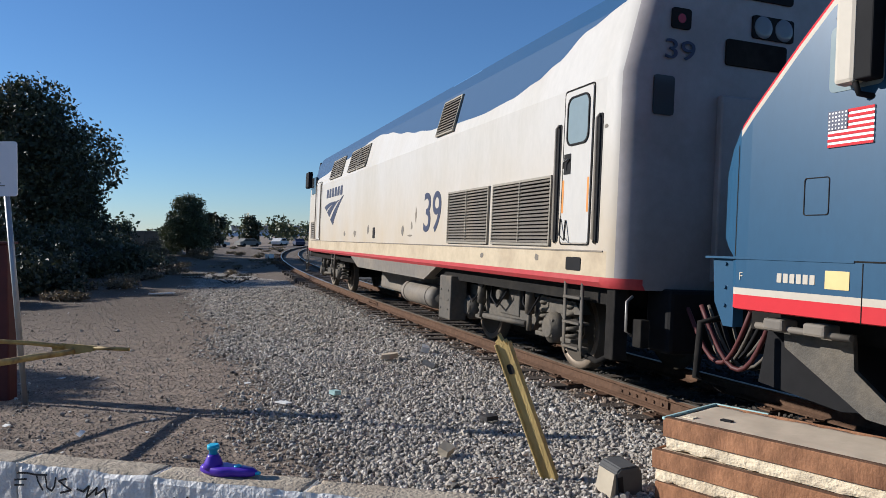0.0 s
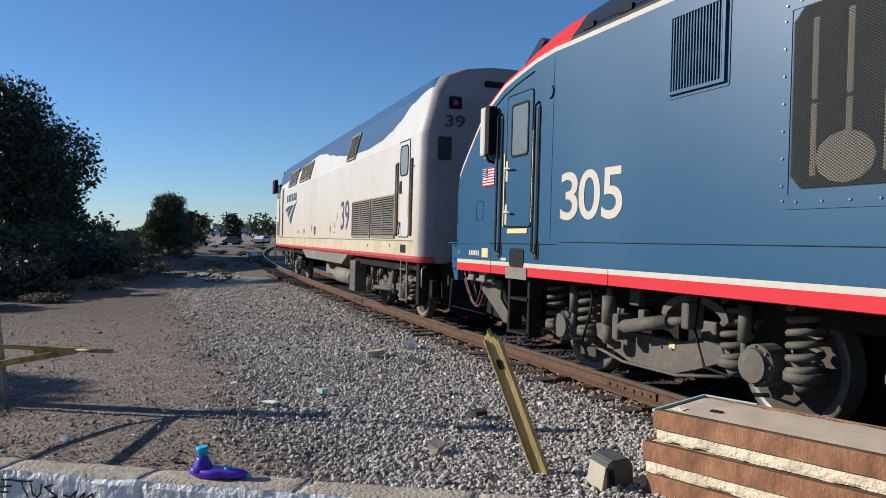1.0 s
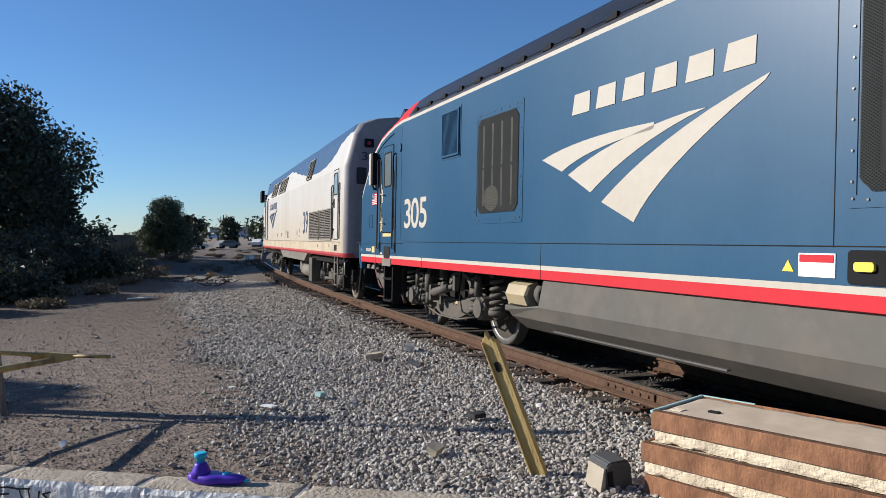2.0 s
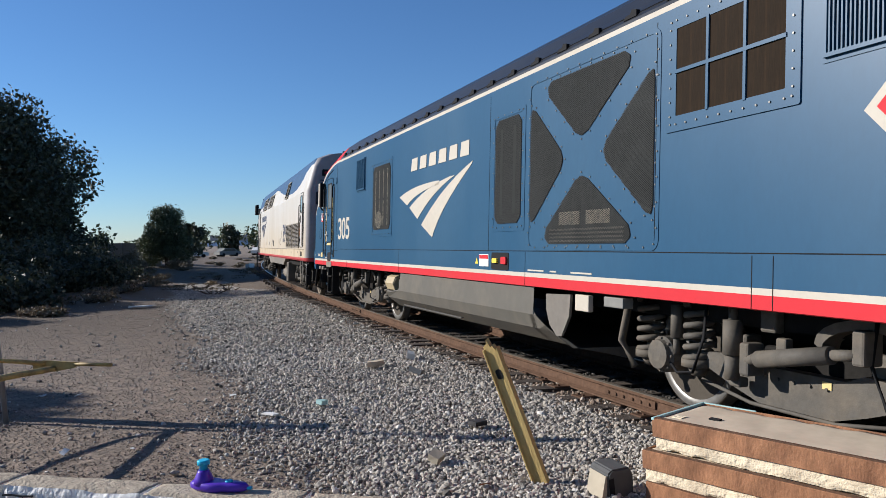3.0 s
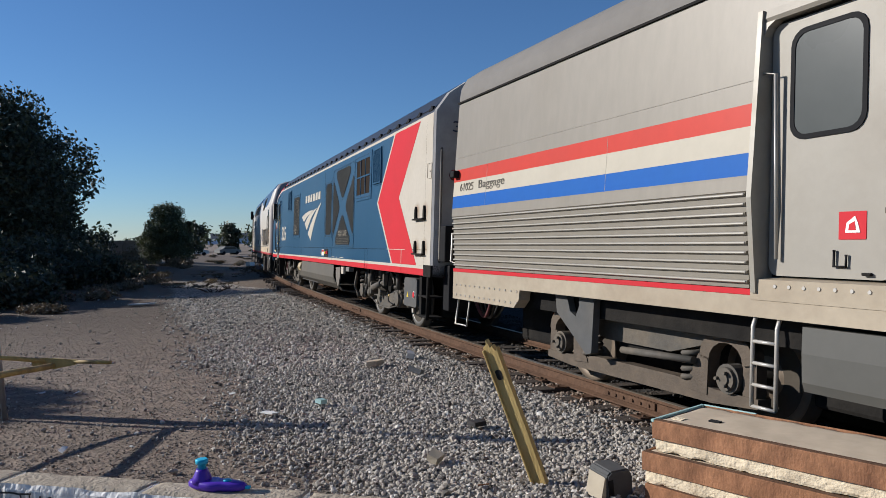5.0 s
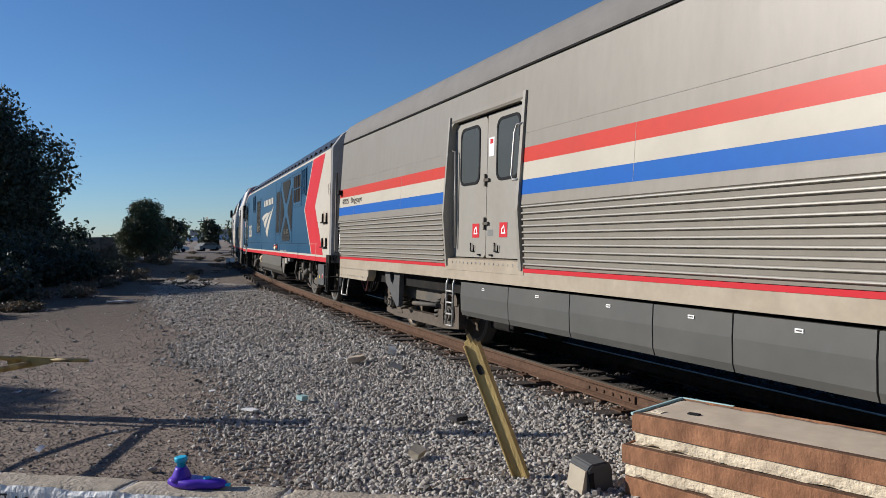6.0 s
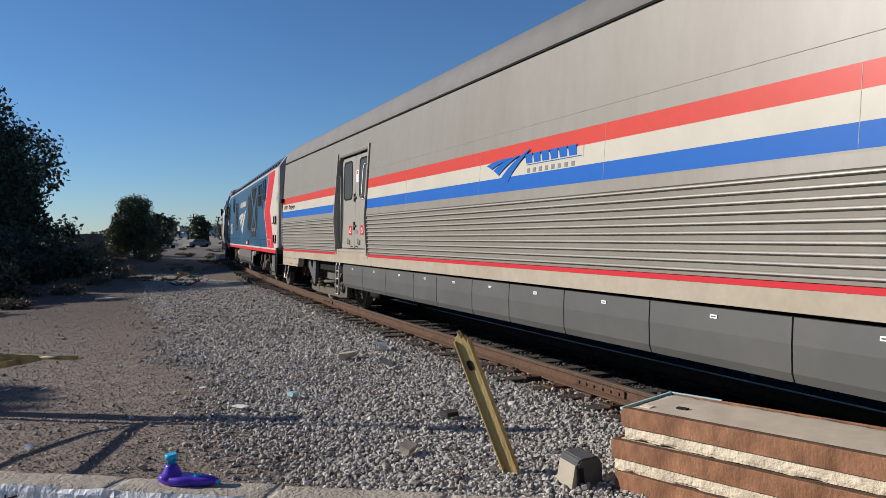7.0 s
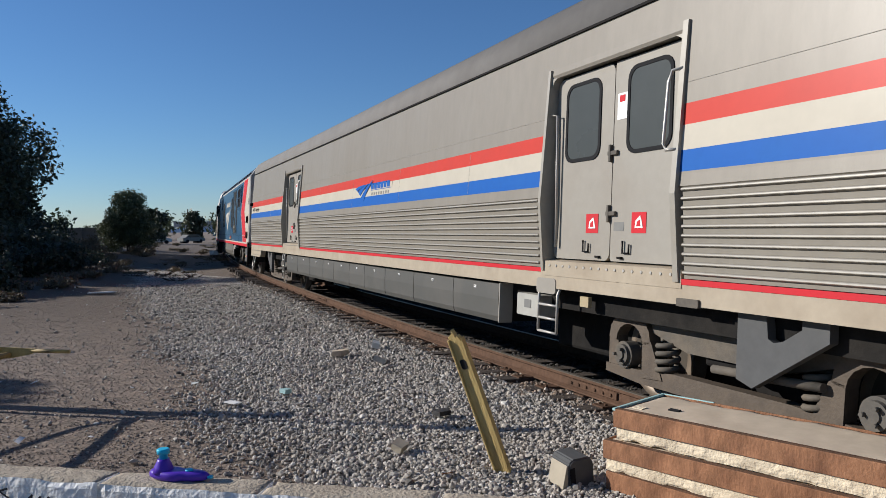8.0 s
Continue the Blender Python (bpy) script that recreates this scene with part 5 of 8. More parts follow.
    handrail(loco, M["black"], [(ax(-6.66), 1.531, 3.44), (ax(-6.3), 1.531, 3.38), (ax(-5.93), 1.531, 3.29), (ax(-5.62), 1.531, 3.16), (ax(-5.40), 1.531, 3.03)], 0.010, "cab_drip_rail")
    # mirror, side window, flag, hatches
    mirror = part("mirror", solid(box, ax(-5.64), ax(-5.49), 1.55, 1.66, 2.56, 3.19, 0.03), M["cream"], loco, "cream mirror housing with a dark back")
    part("mirror_back", solid(box, ax(-5.76), ax(-5.64), 1.55, 1.66, 2.57, 3.18, 0.01), M["black"], mirror)
    handrail(mirror, M["black"], [(ax(-5.62), 1.62, 2.57), (ax(-5.62), 1.58, 2.50), (ax(-5.68), 1.52, 2.48)], 0.02, "mirror_arm")
    panel("side_window", loco, M["glass_pale"], ax(-5.75), ax(-5.36), 2.55, 2.98, 1.522, 0.012, 0.04)
    flag = panel("flag", loco, M["white"], ax(-5.70), ax(-5.37), 2.19, 2.425, 1.526, 0.010, 0.004, "striped flag decal")
    stripe = mesh_of("flag_stripe", solid(box, ax(-5.70), ax(-5.37), 1.535, 1.540, 0, 0.018), M["a_red"])
    for i in range(7):
        piece("flag_stripe", stripe, flag, pose(0, 0, 2.19 + i * 0.0362))
    part("flag_canton", solid(box, ax(-5.515), ax(-5.37), 1.536, 1.5425, 2.30, 2.425), M["navy"], flag)
    star = mesh_of("flag_star", solid(box, -0.005, 0.005, 1.540, 1.5440, -0.005, 0.005), M["white"])
    for i in range(6):
        for j in range(5):
            piece("flag_star", star, flag, pose(ax(-5.503) + i * 0.024, 0, 2.312 + j * 0.025))
    framed("hatch", loco, M["under_dark"], ax(-5.395), ax(-5.195), 1.75, 2.005, 1.528, 0.006, 0.006, 0.02)
    for k in range(6):
        panel("small_print", loco, M["cream"], ax(-5.035 - k * 0.055), ax(-4.995 - k * 0.055), 1.285, 1.35, 1.527, 0.006, 0.004)
    letters("end_letter", "F", 0.085, M["cream"], loco, ax(-4.64), 1.527, 1.285)
    panel("builder_plate", loco, M["tanlabel"], ax(-5.57), ax(-5.39), 1.265, 1.385, 1.526, 0.008, 0.005)
    panel("small_label", loco, M["cream"], ax(-6.08), ax(-5.94), 1.24, 1.275, 1.53, 0.005, 0.003)
    for k, (digit, w) in enumerate((("3", 0.335), ("0", 0.375), ("5", 0.335))):
        letters("number", digit, 0.70, M["cream"], loco, ax(-7.30) - (0, 0.35, 0.755)[k], 1.531, 1.71, width=w, bold=0.008, label="large cream painted digit")
    # upright vents and screens
    for a, b, z0, z1 in ((-9.64, -9.05, 2.77, 3.39), (-21.62, -21.08, 2.79, 3.43)):
        framed("vent_frame", loco, M["a_blue"], ax(a) - 0.06, ax(b) + 0.06, z0 - 0.06, z1 + 0.06, 1.53, 0.05, 0.007, 0.02)
        louvre(loco, ax(a), ax(b), z0, z1, 1.532, M["a_blue"], M["a_blue"], 17, name="upright_vent", label="vent with upright slats", upright=True)

    def bolts(frame_ob, outline, step, y):
        me = mesh_of("bolt", solid(cyl, (0, 0, 0), (0, 0.010, 0), 0.009, 6), M["steel"])
        n = len(outline)
        for i in range(n):
            a, b = Vector(outline[i]), Vector(outline[(i + 1) % n])
            k = max(1, int((b - a).length / step))
            for j in range(k):
                p = a.lerp(b, (j + 0.5) / k)
                piece("bolt", me, frame_ob, pose(p.x, y, p.y))

    def screen(outline, back, name, ribs=True, bolt=0.16, pitch=0.017):
        xs, zs = [p[0] for p in outline], [p[1] for p in outline]
        g = part(name, solid(prism, outline, "y", 1.530, 1.5335), M["hole"], loco, "dark woven wire screen over a radiator intake")
        if ribs:
            bm = bmesh.new()
            a, b = min(xs), max(xs)
            n = max(2, int((b - a) / 0.24))
            for i in range(n):
                x = a + (b - a) * (i + 0.5) / n
                zz = [z for z in zs]
                box(bm, x - 0.035, x + 0.035, 1.532, 1.536, min(zz) + 0.12, max(zz) - 0.12)
            part("radiator_bar", bm, M[back], g)
        grid_mesh(g, outline, 1.543, pitch, 0.0030, M["mesh"])
        return g

    def cornered(a, b, z0, z1, c=0.09):
        return [(a + c, z0), (b - c, z0), (b, z0 + c), (b, z1 - c), (b - c, z1), (a + c, z1), (a, z1 - c), (a, z0 + c)]
    o = cornered(ax(-11.46), ax(-10.30), 1.87, 3.12)
    g = screen(o, "radiator", "front_screen", ribs=False)
    part("inner_drum", solid(prism, [(ax(-10.72) + 0.22 * math.cos(k * 0.524), 2.06 + 0.17 * math.sin(k * 0.524)) for k in range(12)], "y", 1.532, 1.5375), M["boxbeige"], g)
    part("inner_pipe", solid(box, ax(-11.42), ax(-10.36), 1.532, 1.538, 2.44, 2.47), M["black"], g)
    for i in range(4):
        x = ax(-11.44) + 1.12 * (i + 0.6) / 4.2
        part("inner_rib", solid(box, x - 0.022, x + 0.022, 1.532, 1.537, 1.95, 3.02), M["boxbeige"], g)
    bolts(framed("screen_frame", loco, M["a_blue"], ax(-11.58), ax(-10.18), 1.73, 3.22, 1.53, 0.10, 0.006, 0.04), cornered(ax(-11.53), ax(-10.23), 1.78, 3.17, 0.02), 0.19, 1.535)
    o = cornered(ax(-16.75), ax(-16.03), 1.82, 3.14)
    screen(o, "mesh", "narrow_screen")
    bolts(framed("screen_frame", loco, M["a_blue"], ax(-16.85), ax(-15.93), 1.72, 3.24, 1.53, 0.08, 0.006, 0.04), cornered(ax(-16.8), ax(-15.98), 1.77, 3.19, 0.02), 0.19, 1.535)
    def softened(pts, r):
        out = []
        for i, p in enumerate(pts):
            p = Vector(p)
            for q in (Vector(pts[i - 1]), Vector(pts[(i + 1) % len(pts)])):
                d = q - p
                out.append(tuple(p + d.normalized() * min(r, d.length * 0.4)))
        return out
    tri = [
        ([(-18.88, 3.37), (-17.40, 3.37), (-17.36, 3.24), (-18.02, 2.68), (-18.16, 2.68), (-18.94, 3.24)], "mesh"),
        ([(-17.05, 3.14), (-17.72, 2.54), (-17.72, 2.40), (-17.05, 1.80), (-16.99, 1.84), (-16.99, 3.10)], "mesh"),
        ([(-19.24, 3.12), (-18.50, 2.54), (-18.50, 2.40), (-19.22, 1.80), (-19.28, 1.84), (-19.28, 3.08)], "mesh"),
        ([(-18.93, 1.56), (-17.38, 1.56), (-17.34, 1.70), (-18.03, 2.26), (-18.17, 2.26), (-18.97, 1.70)], "mesh"),
    ]
    for pts, back in tri:
        flat = [(ax(a), b) for a, b in pts]
        g = screen(softened(flat, 0.06), back, "diagonal_screen", ribs=False)
        cx, cz = sum(p[0] for p in flat) / 6, sum(p[1] for p in flat) / 6
        bolts(g, [(cx + (a - cx) * 1.09, cz + (b - cz) * 1.09) for a, b in flat], 0.19, 1.53)
        if min(p[1] for p in flat) < 1.6:
            for a, b in ((-18.62, -18.20), (-18.08, -17.66)):
                part("inner_casing", solid(box, ax(a), ax(b), 1.532, 1.537, 1.76, 1.90), M["boxbeige"], g)
            for k in range(4):
                part("inner_pipe", solid(box, ax(-18.85), ax(-17.45), 1.532, 1.537, 1.58 + k * 0.04, 1.60 + k * 0.04), M["p_skirt"], g)
    bolts(framed("screen_frame", loco, M["a_blue"], ax(-19.36), ax(-16.93), 1.49, 3.46, 1.53, 0.045, 0.006, 0.1), cornered(ax(-19.33), ax(-16.96), 1.52, 3.43, 0.06), 0.21, 1.535)
    # six-pane radiator window
    win = framed("radiator_window", loco, M["a_blue"], ax(-20.86), ax(-19.44), 2.50, 3.50, 1.53, 0.13, 0.012, 0.02, "six-light brown radiator opening in a bolted blue frame")
    bolts(win, cornered(ax(-20.80), ax(-19.50), 2.56, 3.44, 0.01), 0.12, 1.541)
    bm = bmesh.new()
    for u in (-20.35, -19.95):
        box(bm, ax(u) - 0.014, ax(u) + 0.014, 1.53, 1.55, 2.62, 3.38)
    box(bm, ax(-20.74), ax(-19.56), 1.53, 1.5505, 2.99, 3.02)
    part("muntin", bm, M["a_blue"], win)
    pane = mesh_of("pane", solid(box, 0, 0.37, 1.528, 1.536, 0, 0.36), M["radiator"])
    for i in range(3):
        for j in range(2):
            piece("pane", pane, win, pose(ax(-20.73) + i * 0.40, 0, 2.63 + j * 0.39))
    # lettering and mark
    name_blocks(loco, ax(-12.65), 1.533, 2.825, 0.21, 2.62, M["cream"])
    travel_mark(loco, ax(-12.04), ax(-15.30), 2.73, 1.68, 1.531, M["cream"])
    # fuse pocket and labels along the sill
    panel("pocket", loco, M["hole"], ax(-16.46), ax(-15.96), 1.235, 1.455, 1.531, 0.005, 0.03)
    panel("pocket_label", loco, M["white"], ax(-15.87), ax(-15.58), 1.27, 1.43, 1.531, 0.005, 0.004)
    panel("pocket_label", loco, M["a_red"], ax(-15.86), ax(-15.59), 1.37, 1.42, 1.537, 0.003, 0.004)
    panel("valve", loco, M["a_red"], ax(-16.42), ax(-16.28), 1.31, 1.40, 1.54, 0.02, 0.02)
    panel("valve", loco, M["yellow"], ax(-16.16), ax(-16.02), 1.32, 1.38, 1.54, 0.02, 0.02)
    part("warning_label", solid(prism, [(ax(-15.54), 1.30), (ax(-15.44), 1.30), (ax(-15.49), 1.38)], "y", 1.528, 1.535), M["yellow"], loco)
    for u, w in ((-17.34, 0.38), (-17.62, 0.14), (-18.32, 0.40)):
        panel("small_label", loco, M["cream"], ax(u), ax(u) + w, 1.245, 1.262, 1.53, 0.004, 0.003)
    # tank
    bm = bmesh.new()
    top, low = (ax(-16.89), ax(-12.04)), (ax(-17.85), ax(-11.2))
    half_t = [(1.49, 1.06), (1.50, 0.74), (1.44, 0.58), (1.22, 0.42), (0.8, 0.34), (0, 0.34)]
    secs2 = []
    for x, keep in ((ax(-17.95), 0.46), (ax(-17.65), 0.54), (ax(-17.34), 0.64), (ax(-17.10), 0.74), (ax(-16.95), 0.84), (ax(-16.97), 0.94), (ax(-17.05), 1.06), (ax(-12.04), 1.06), (ax(-11.95), 0.76), (ax(-11.2), 0.66)):
        secs2.append((x, [(y, min(z, keep)) for y, z in half_t]))
    loft(bm, secs2, lambda x, y, z: 0)
    part("fuel_tank", bm, M["grey_tank"], loco, "warm grey fuel tank below the body")
    part("tank_step", solid(box, ax(-14.9), ax(-12.3), 1.46, 1.50, 0.50, 0.515), M["steel"], loco)
    bm = bmesh.new()
    lathe(bm, [(0, 0.14), (0.02, 0.17), (0.5, 0.17), (0.54, 0.13)], ax(-11.62), 1.33, 0.85, "x", 8, smooth=False)
    part("air_drier", bm, M["valve_tan"], loco, "tan canister behind the truck")
    bm = bmesh.new()
    lathe(bm, [(0, 0.13), (0.1, 0.15)], ax(-11.75), 1.25, 0.86, "x", 16)
    box(bm, ax(-11.9), ax(-10.95), 1.05, 1.42, 0.62, 0.70, 0.02)
    part("canister_tray", bm, M["under"], loco)
    part("gauge_board", solid(box, ax(-18.22), ax(-17.96), 1.44, 1.50, 0.86, 1.03, 0.01), M["cream"], loco, "pale gauge board under the sill")
    part("side_box", solid(box, ax(-18.81), ax(-18.49), 1.38, 1.50, 0.94, 1.04, 0.01), M["boxgrey"], loco)
    bm = bmesh.new()
    prism(bm, [(ax(-17.87), 1.02), (ax(-17.35), 1.0), (ax(-17.36), 0.82), (ax(-17.44), 0.66), (ax(-17.60), 0.55), (ax(-17.70), 0.56), (ax(-17.85), 0.79)], "y", 1.47, 1.50)
    part("access_flap", bm, M["p_skirt"], loco, "grey hanging access flap")
    # front pilot, rear equipment box and steps
    bm = bmesh.new()
    prism(bm, [(ax(-4.3), 0.95), (ax(-5.4), 0.95), (ax(-5.6), 0.45), (ax(-5.0), 0.34), (ax(-4.2), 0.42)], "y", -1.1, 0.85)
    part("pilot", bm, M["black"], loco)
    bm = bmesh.new()
    prism(bm, [(ax(-4.80), 0.94), (ax(-5.38), 0.96), (ax(-5.40), 0.72), (ax(-5.85), 0.40), (ax(-5.50), 0.42), (ax(-4.82), 0.80)], "y", 1.20, 1.24)
    part("pilot_plate", bm, M["truck_grey"], loco, "grey pilot plate under the nose")
    bm = bmesh.new()
    for u in (-4.9, -5.25):
        box(bm, ax(u) - 0.09, ax(u) + 0.09, 1.30, 1.46, 0.93, 1.02, 0.02)
    cyl(bm, (ax(-4.7), 1.4, 0.95), (ax(-5.5), 1.4, 0.95), 0.025, 8)
    part("plough_hinge", bm, M["p_skirt"], loco)
    bm = bmesh.new()
    for u in (-6.6, -6.12):
        box(bm, ax(u) - 0.03, ax(u) + 0.03, 1.32, 1.50, 0.36, 1.06, 0.01)
    for z in (0.78, 0.38):
        box(bm, ax(-6.6), ax(-6.12), 1.30, 1.52, z, z + 0.03)
    part("cab_steps", bm, M["under_dark"], loco)
    box_ = panel("equipment_box", loco, M["hoodgrey"], ax(-23.86), ax(-23.16), 0.52, 1.0, 1.34, 0.14, 0.06, "grey equipment box with warning signs")
    part("warning_label", solid(prism, [(ax(-23.415), 0.67), (ax(-23.325), 0.67), (ax(-23.37), 0.76)], "y", 1.47, 1.486), M["yellow"], box_)
    bm = bmesh.new()
    lathe(bm, [(0, 0.058), (0.006, 0.058)], ax(-23.715), 1.48, 0.725, "y", 16)
    part("warning_disc", bm, M["white"], box_)
    bm = bmesh.new()
    lathe(bm, [(0, 0.05), (0.005, 0.05), (0.005, 0.03)], ax(-23.715), 1.485, 0.725, "y", 16)
    part("warning_disc", bm, M["a_red"], box_)
    bm = bmesh.new()
    box(bm, ax(-24.06), ax(-23.94), 1.28, 1.46, 0.38, 1.05, 0.01)
    for z in (0.72, 0.40):
        box(bm, ax(-24.5), ax(-24.0), 1.24, 1.50, z, z + 0.03, 0.005)
    tube(bm, [(ax(-24.5), 1.5, 0.38), (ax(-24.52), 1.5, 1.2), (ax(-24.6), 1.48, 1.25)], 0.03, 8)
    part("rear_steps", bm, M["under_dark"], loco)
    bm = bmesh.new()
    box(bm, ax(-24.90), ax(-24.62), 0.95, 1.30, 0.55, 1.25, 0.02)
    box(bm, ax(-25.0), ax(-24.62), 1.05, 1.42, 1.30, 1.85, 0.02)
    box(bm, ax(-24.95), ax(-24.62), -0.6, 0.6, 0.9, 3.2, 0.05)
    part("gangway", bm, M["black"], loco, "dark rear gangway and buffers")
    end = ax(-24.705)
    letters_end(loco, "305", 0.24, M["navy"], end - 0.006, 1.23, 3.32, 0.60)
    bm = bmesh.new()
    lathe(bm, [(0, 0.09), (-0.04, 0.085), (-0.05, 0.04)], end, 1.18, 2.65, "x", 18)
    part("marker_lamp", bm, M["lamp_red"], loco)
    handrail(loco, M["p_skirt"], [(end, 1.40, 1.3), (end - 0.06, 1.42, 1.35), (end - 0.06, 1.42, 3.0), (end, 1.40, 3.05)], 0.02)
    coupler(loco, ax(-25.0), -1)
    coupler(loco, ax(-3.75), 1)
    handrail(loco, M["under_dark"], [(ax(-4.15), 1.2, 0.95), (ax(-4.05), 1.35, 0.9), (ax(-4.05), 1.38, 0.45), (ax(-4.2), 1.2, 0.35)], 0.03, "front_step_rail")
    for c in (-8.28, -20.40):
        fabricated_truck(loco, ax(c), 1.42, 0.53)
        for dx in (-1.42, 1.42):
            SETS.append((wheelset(loco, ax(c) + dx, 0.53, holes=True), ax(c) + dx, 0.53))
    return loco


def fabricated_truck(parent, x, hb, r):
    """Fabricated truck: big outer coils, vertical and yaw dampers, round axle caps."""
    t = part("truck_frame", solid(box, x - 0.6, x + 0.6, -0.85, 0.85, 0.45, 0.72, 0.03), M["under_dark"], parent, "fabricated grey truck frame")
    # dark block for the motors, sized to also close the view beneath
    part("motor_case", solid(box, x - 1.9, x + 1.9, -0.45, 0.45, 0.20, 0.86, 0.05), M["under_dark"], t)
    for s in (1, -1):
        y = 1.0 * s
        bm = bmesh.new()
        prism(bm, [(x - 1.05, 0.60), (x - 0.60, 0.64), (x - 0.45, 0.58), (x + 0.35, 0.58), (x + 0.60, 0.64), (x + 1.05, 0.60), (x + 0.95, 0.48), (x + 0.62, 0.36), (x + 0.35, 0.28), (x - 0.35, 0.28), (x - 0.62, 0.36), (x - 0.95, 0.48)], "y", y - 0.06 * s, y + 0.06 * s)
        for k in range(5):
            cyl(bm, (x - 0.30 + 0.15 * k, y + 0.05 * s, 0.50), (x - 0.30 + 0.15 * k, y + 0.075 * s, 0.50), 0.014, 6)
        part("side_frame", bm, M["under"], t)
        bm = bmesh.new()
        arch = [(x - 0.72 + 0.42 * math.cos(math.pi * k / 10), 0.84 + 0.20 * math.sin(math.pi * k / 10)) for k in range(11)]
        inner = [(x - 0.72 + 0.36 * math.cos(math.pi * k / 10), 0.80 + 0.17 * math.sin(math.pi * k / 10)) for k in range(11)]
        for k in range(10):
            prism(bm, [arch[k], arch[k + 1], inner[k + 1], inner[k]], "y", y + 0.02 * s, y + 0.20 * s)
        part("bolster_arch", bm, M["under"], t)
        part("valve_block", solid(box, x + 0.10, x + 0.26, y + 0.10 * s - 0.05, y + 0.10 * s + 0.05, 0.86, 1.04, 0.02), M["under"], t)
        part("levelling_valve", solid(box, x - 0.05, x + 0.05, y + 0.16 * s - 0.04, y + 0.16 * s + 0.04, 0.70, 0.84, 0.015), M["under"], t)
        for e in (-hb, hb):
            out = 1 if e > 0 else -1
            xc = x + e
            bm = bmesh.new()
            lathe(bm, [(0.0, 0.175), (0.17 * s, 0.17), (0.19 * s, 0.145), (0.23 * s, 0.135), (0.24 * s, 0.06), (0.24 * s, 0.0)], xc, y, r, "y", 20, smooth=False)
            for k in range(8):
                a = k * math.pi / 4
                cyl(bm, (xc + 0.15 * math.cos(a), y + 0.16 * s, r + 0.15 * math.sin(a)), (xc + 0.15 * math.cos(a), y + 0.20 * s, r + 0.15 * math.sin(a)), 0.014, 6)
            box(bm, xc - 0.42, xc + 0.42, y - 0.08, y + 0.04, r - 0.10, r + 0.10, 0.03)
            part("axle_box", bm, M["under"], t)
            for dx in (-0.34, 0.34):
                bm = bmesh.new()
                coil(bm, xc + dx, y + 0.04 * s, 0.52, 1.02, 0.115, 0.030, 5.2, 0, 7)
                part("coil_spring", bm, M["under"], t)
                bm = bmesh.new()
                cyl(bm, (xc + dx, y + 0.04 * s, 0.46), (xc + dx, y + 0.04 * s, 0.53), 0.15, 16)
                cyl(bm, (xc + dx, y + 0.04 * s, 0.38), (xc + dx, y + 0.04 * s, 0.46), 0.06, 10, 0.10)
                part("spring_seat", bm, M["under"], t)
            bm = bmesh.new()
            cyl(bm, (xc - 0.16 * out, y + 0.14 * s, 0.70), (xc - 0.16 * out, y + 0.14 * s, 1.0), 0.055, 14)
            cyl(bm, (xc - 0.16 * out, y + 0.14 * s, 0.55), (xc - 0.16 * out, y + 0.14 * s, 0.70), 0.03, 10)
            part("damper", bm, M["under"], t)
            bm = bmesh.new()
            tube(bm, [(xc - 0.62 * out, y + 0.2 * s, 1.05), (xc - 0.63 * out, y + 0.24 * s, 0.75), (xc - 0.5 * out, y + 0.24 * s, 0.44), (xc - 0.25 * out, y + 0.2 * s, 0.40), (xc - 0.08 * out, y + 0.17 * s, 0.5)], 0.014, 7)
            part("cable", bm, M["black"], t)
            part("brake_unit", solid(box, xc - 0.75 * out - 0.1, xc - 0.75 * out + 0.1, y - 0.2, y - 0.02, 0.45, 0.8, 0.03), M["under"], t)
        bm = bmesh.new()
        cyl(bm, (x + 0.44, y + 0.25 * s, 0.66), (x + 0.44, y + 0.25 * s, 0.94), 0.078, 16)
        cyl(bm, (x + 0.44, y + 0.25 * s, 0.46), (x + 0.44, y + 0.25 * s, 0.66), 0.060, 16)
        cyl(bm, (x + 0.44, y + 0.25 * s, 0.94), (x + 0.44, y + 0.25 * s, 1.04), 0.035, 12)
        box(bm, x + 0.38, x + 0.50, y + 0.18 * s - 0.05, y + 0.18 * s + 0.05, 0.40, 0.48, 0.015)
        part("damper", bm, M["under"], t)
        bm = bmesh.new()
        cyl(bm, (x + 0.14, y + 0.28 * s, 0.665), (x - 0.52, y + 0.28 * s, 0.785), 0.065, 16)
        cyl(bm, (x - 0.52, y + 0.28 * s, 0.785), (x - 0.72, y + 0.28 * s, 0.81), 0.04, 12)
        cyl(bm, (x + 0.24, y + 0.28 * s, 0.65), (x + 0.14, y + 0.28 * s, 0.665), 0.045, 12)
        box(bm, x + 0.20, x + 0.30, y + 0.2 * s - 0.05, y + 0.2 * s + 0.12, 0.52, 0.78, 0.02)
        box(bm, x - 0.80, x - 0.70, y + 0.2 * s - 0.06, y + 0.2 * s + 0.12, 0.74, 0.98, 0.02)
        part("yaw_damper", bm, M["under"], t)
        part("frame_plate", solid(box, x - 0.34, x - 0.26, y + 0.06 * s - 0.006, y + 0.06 * s + 0.008, 0.50, 0.555), M["tanlabel"], t)
        bm = bmesh.new()
        tube(bm, [(x - 1.0, y + 0.06 * s, 0.36), (x - 0.4, y + 0.09 * s, 0.27), (x + 0.4, y + 0.09 * s, 0.27), (x + 1.0, y + 0.06 * s, 0.36)], 0.016, 8)
        tube(bm, [(x + 1.9, y + 0.2 * s, 1.0), (x + 1.95, y + 0.25 * s, 0.6), (x + 1.8, y + 0.2 * s, 0.36)], 0.04, 8)
        part("air_pipe", bm, M["under"], t)
    return t


# ---------------------------------------------------------------- the baggage car
B_C = -37.88


def bx(u):
    return u - B_C


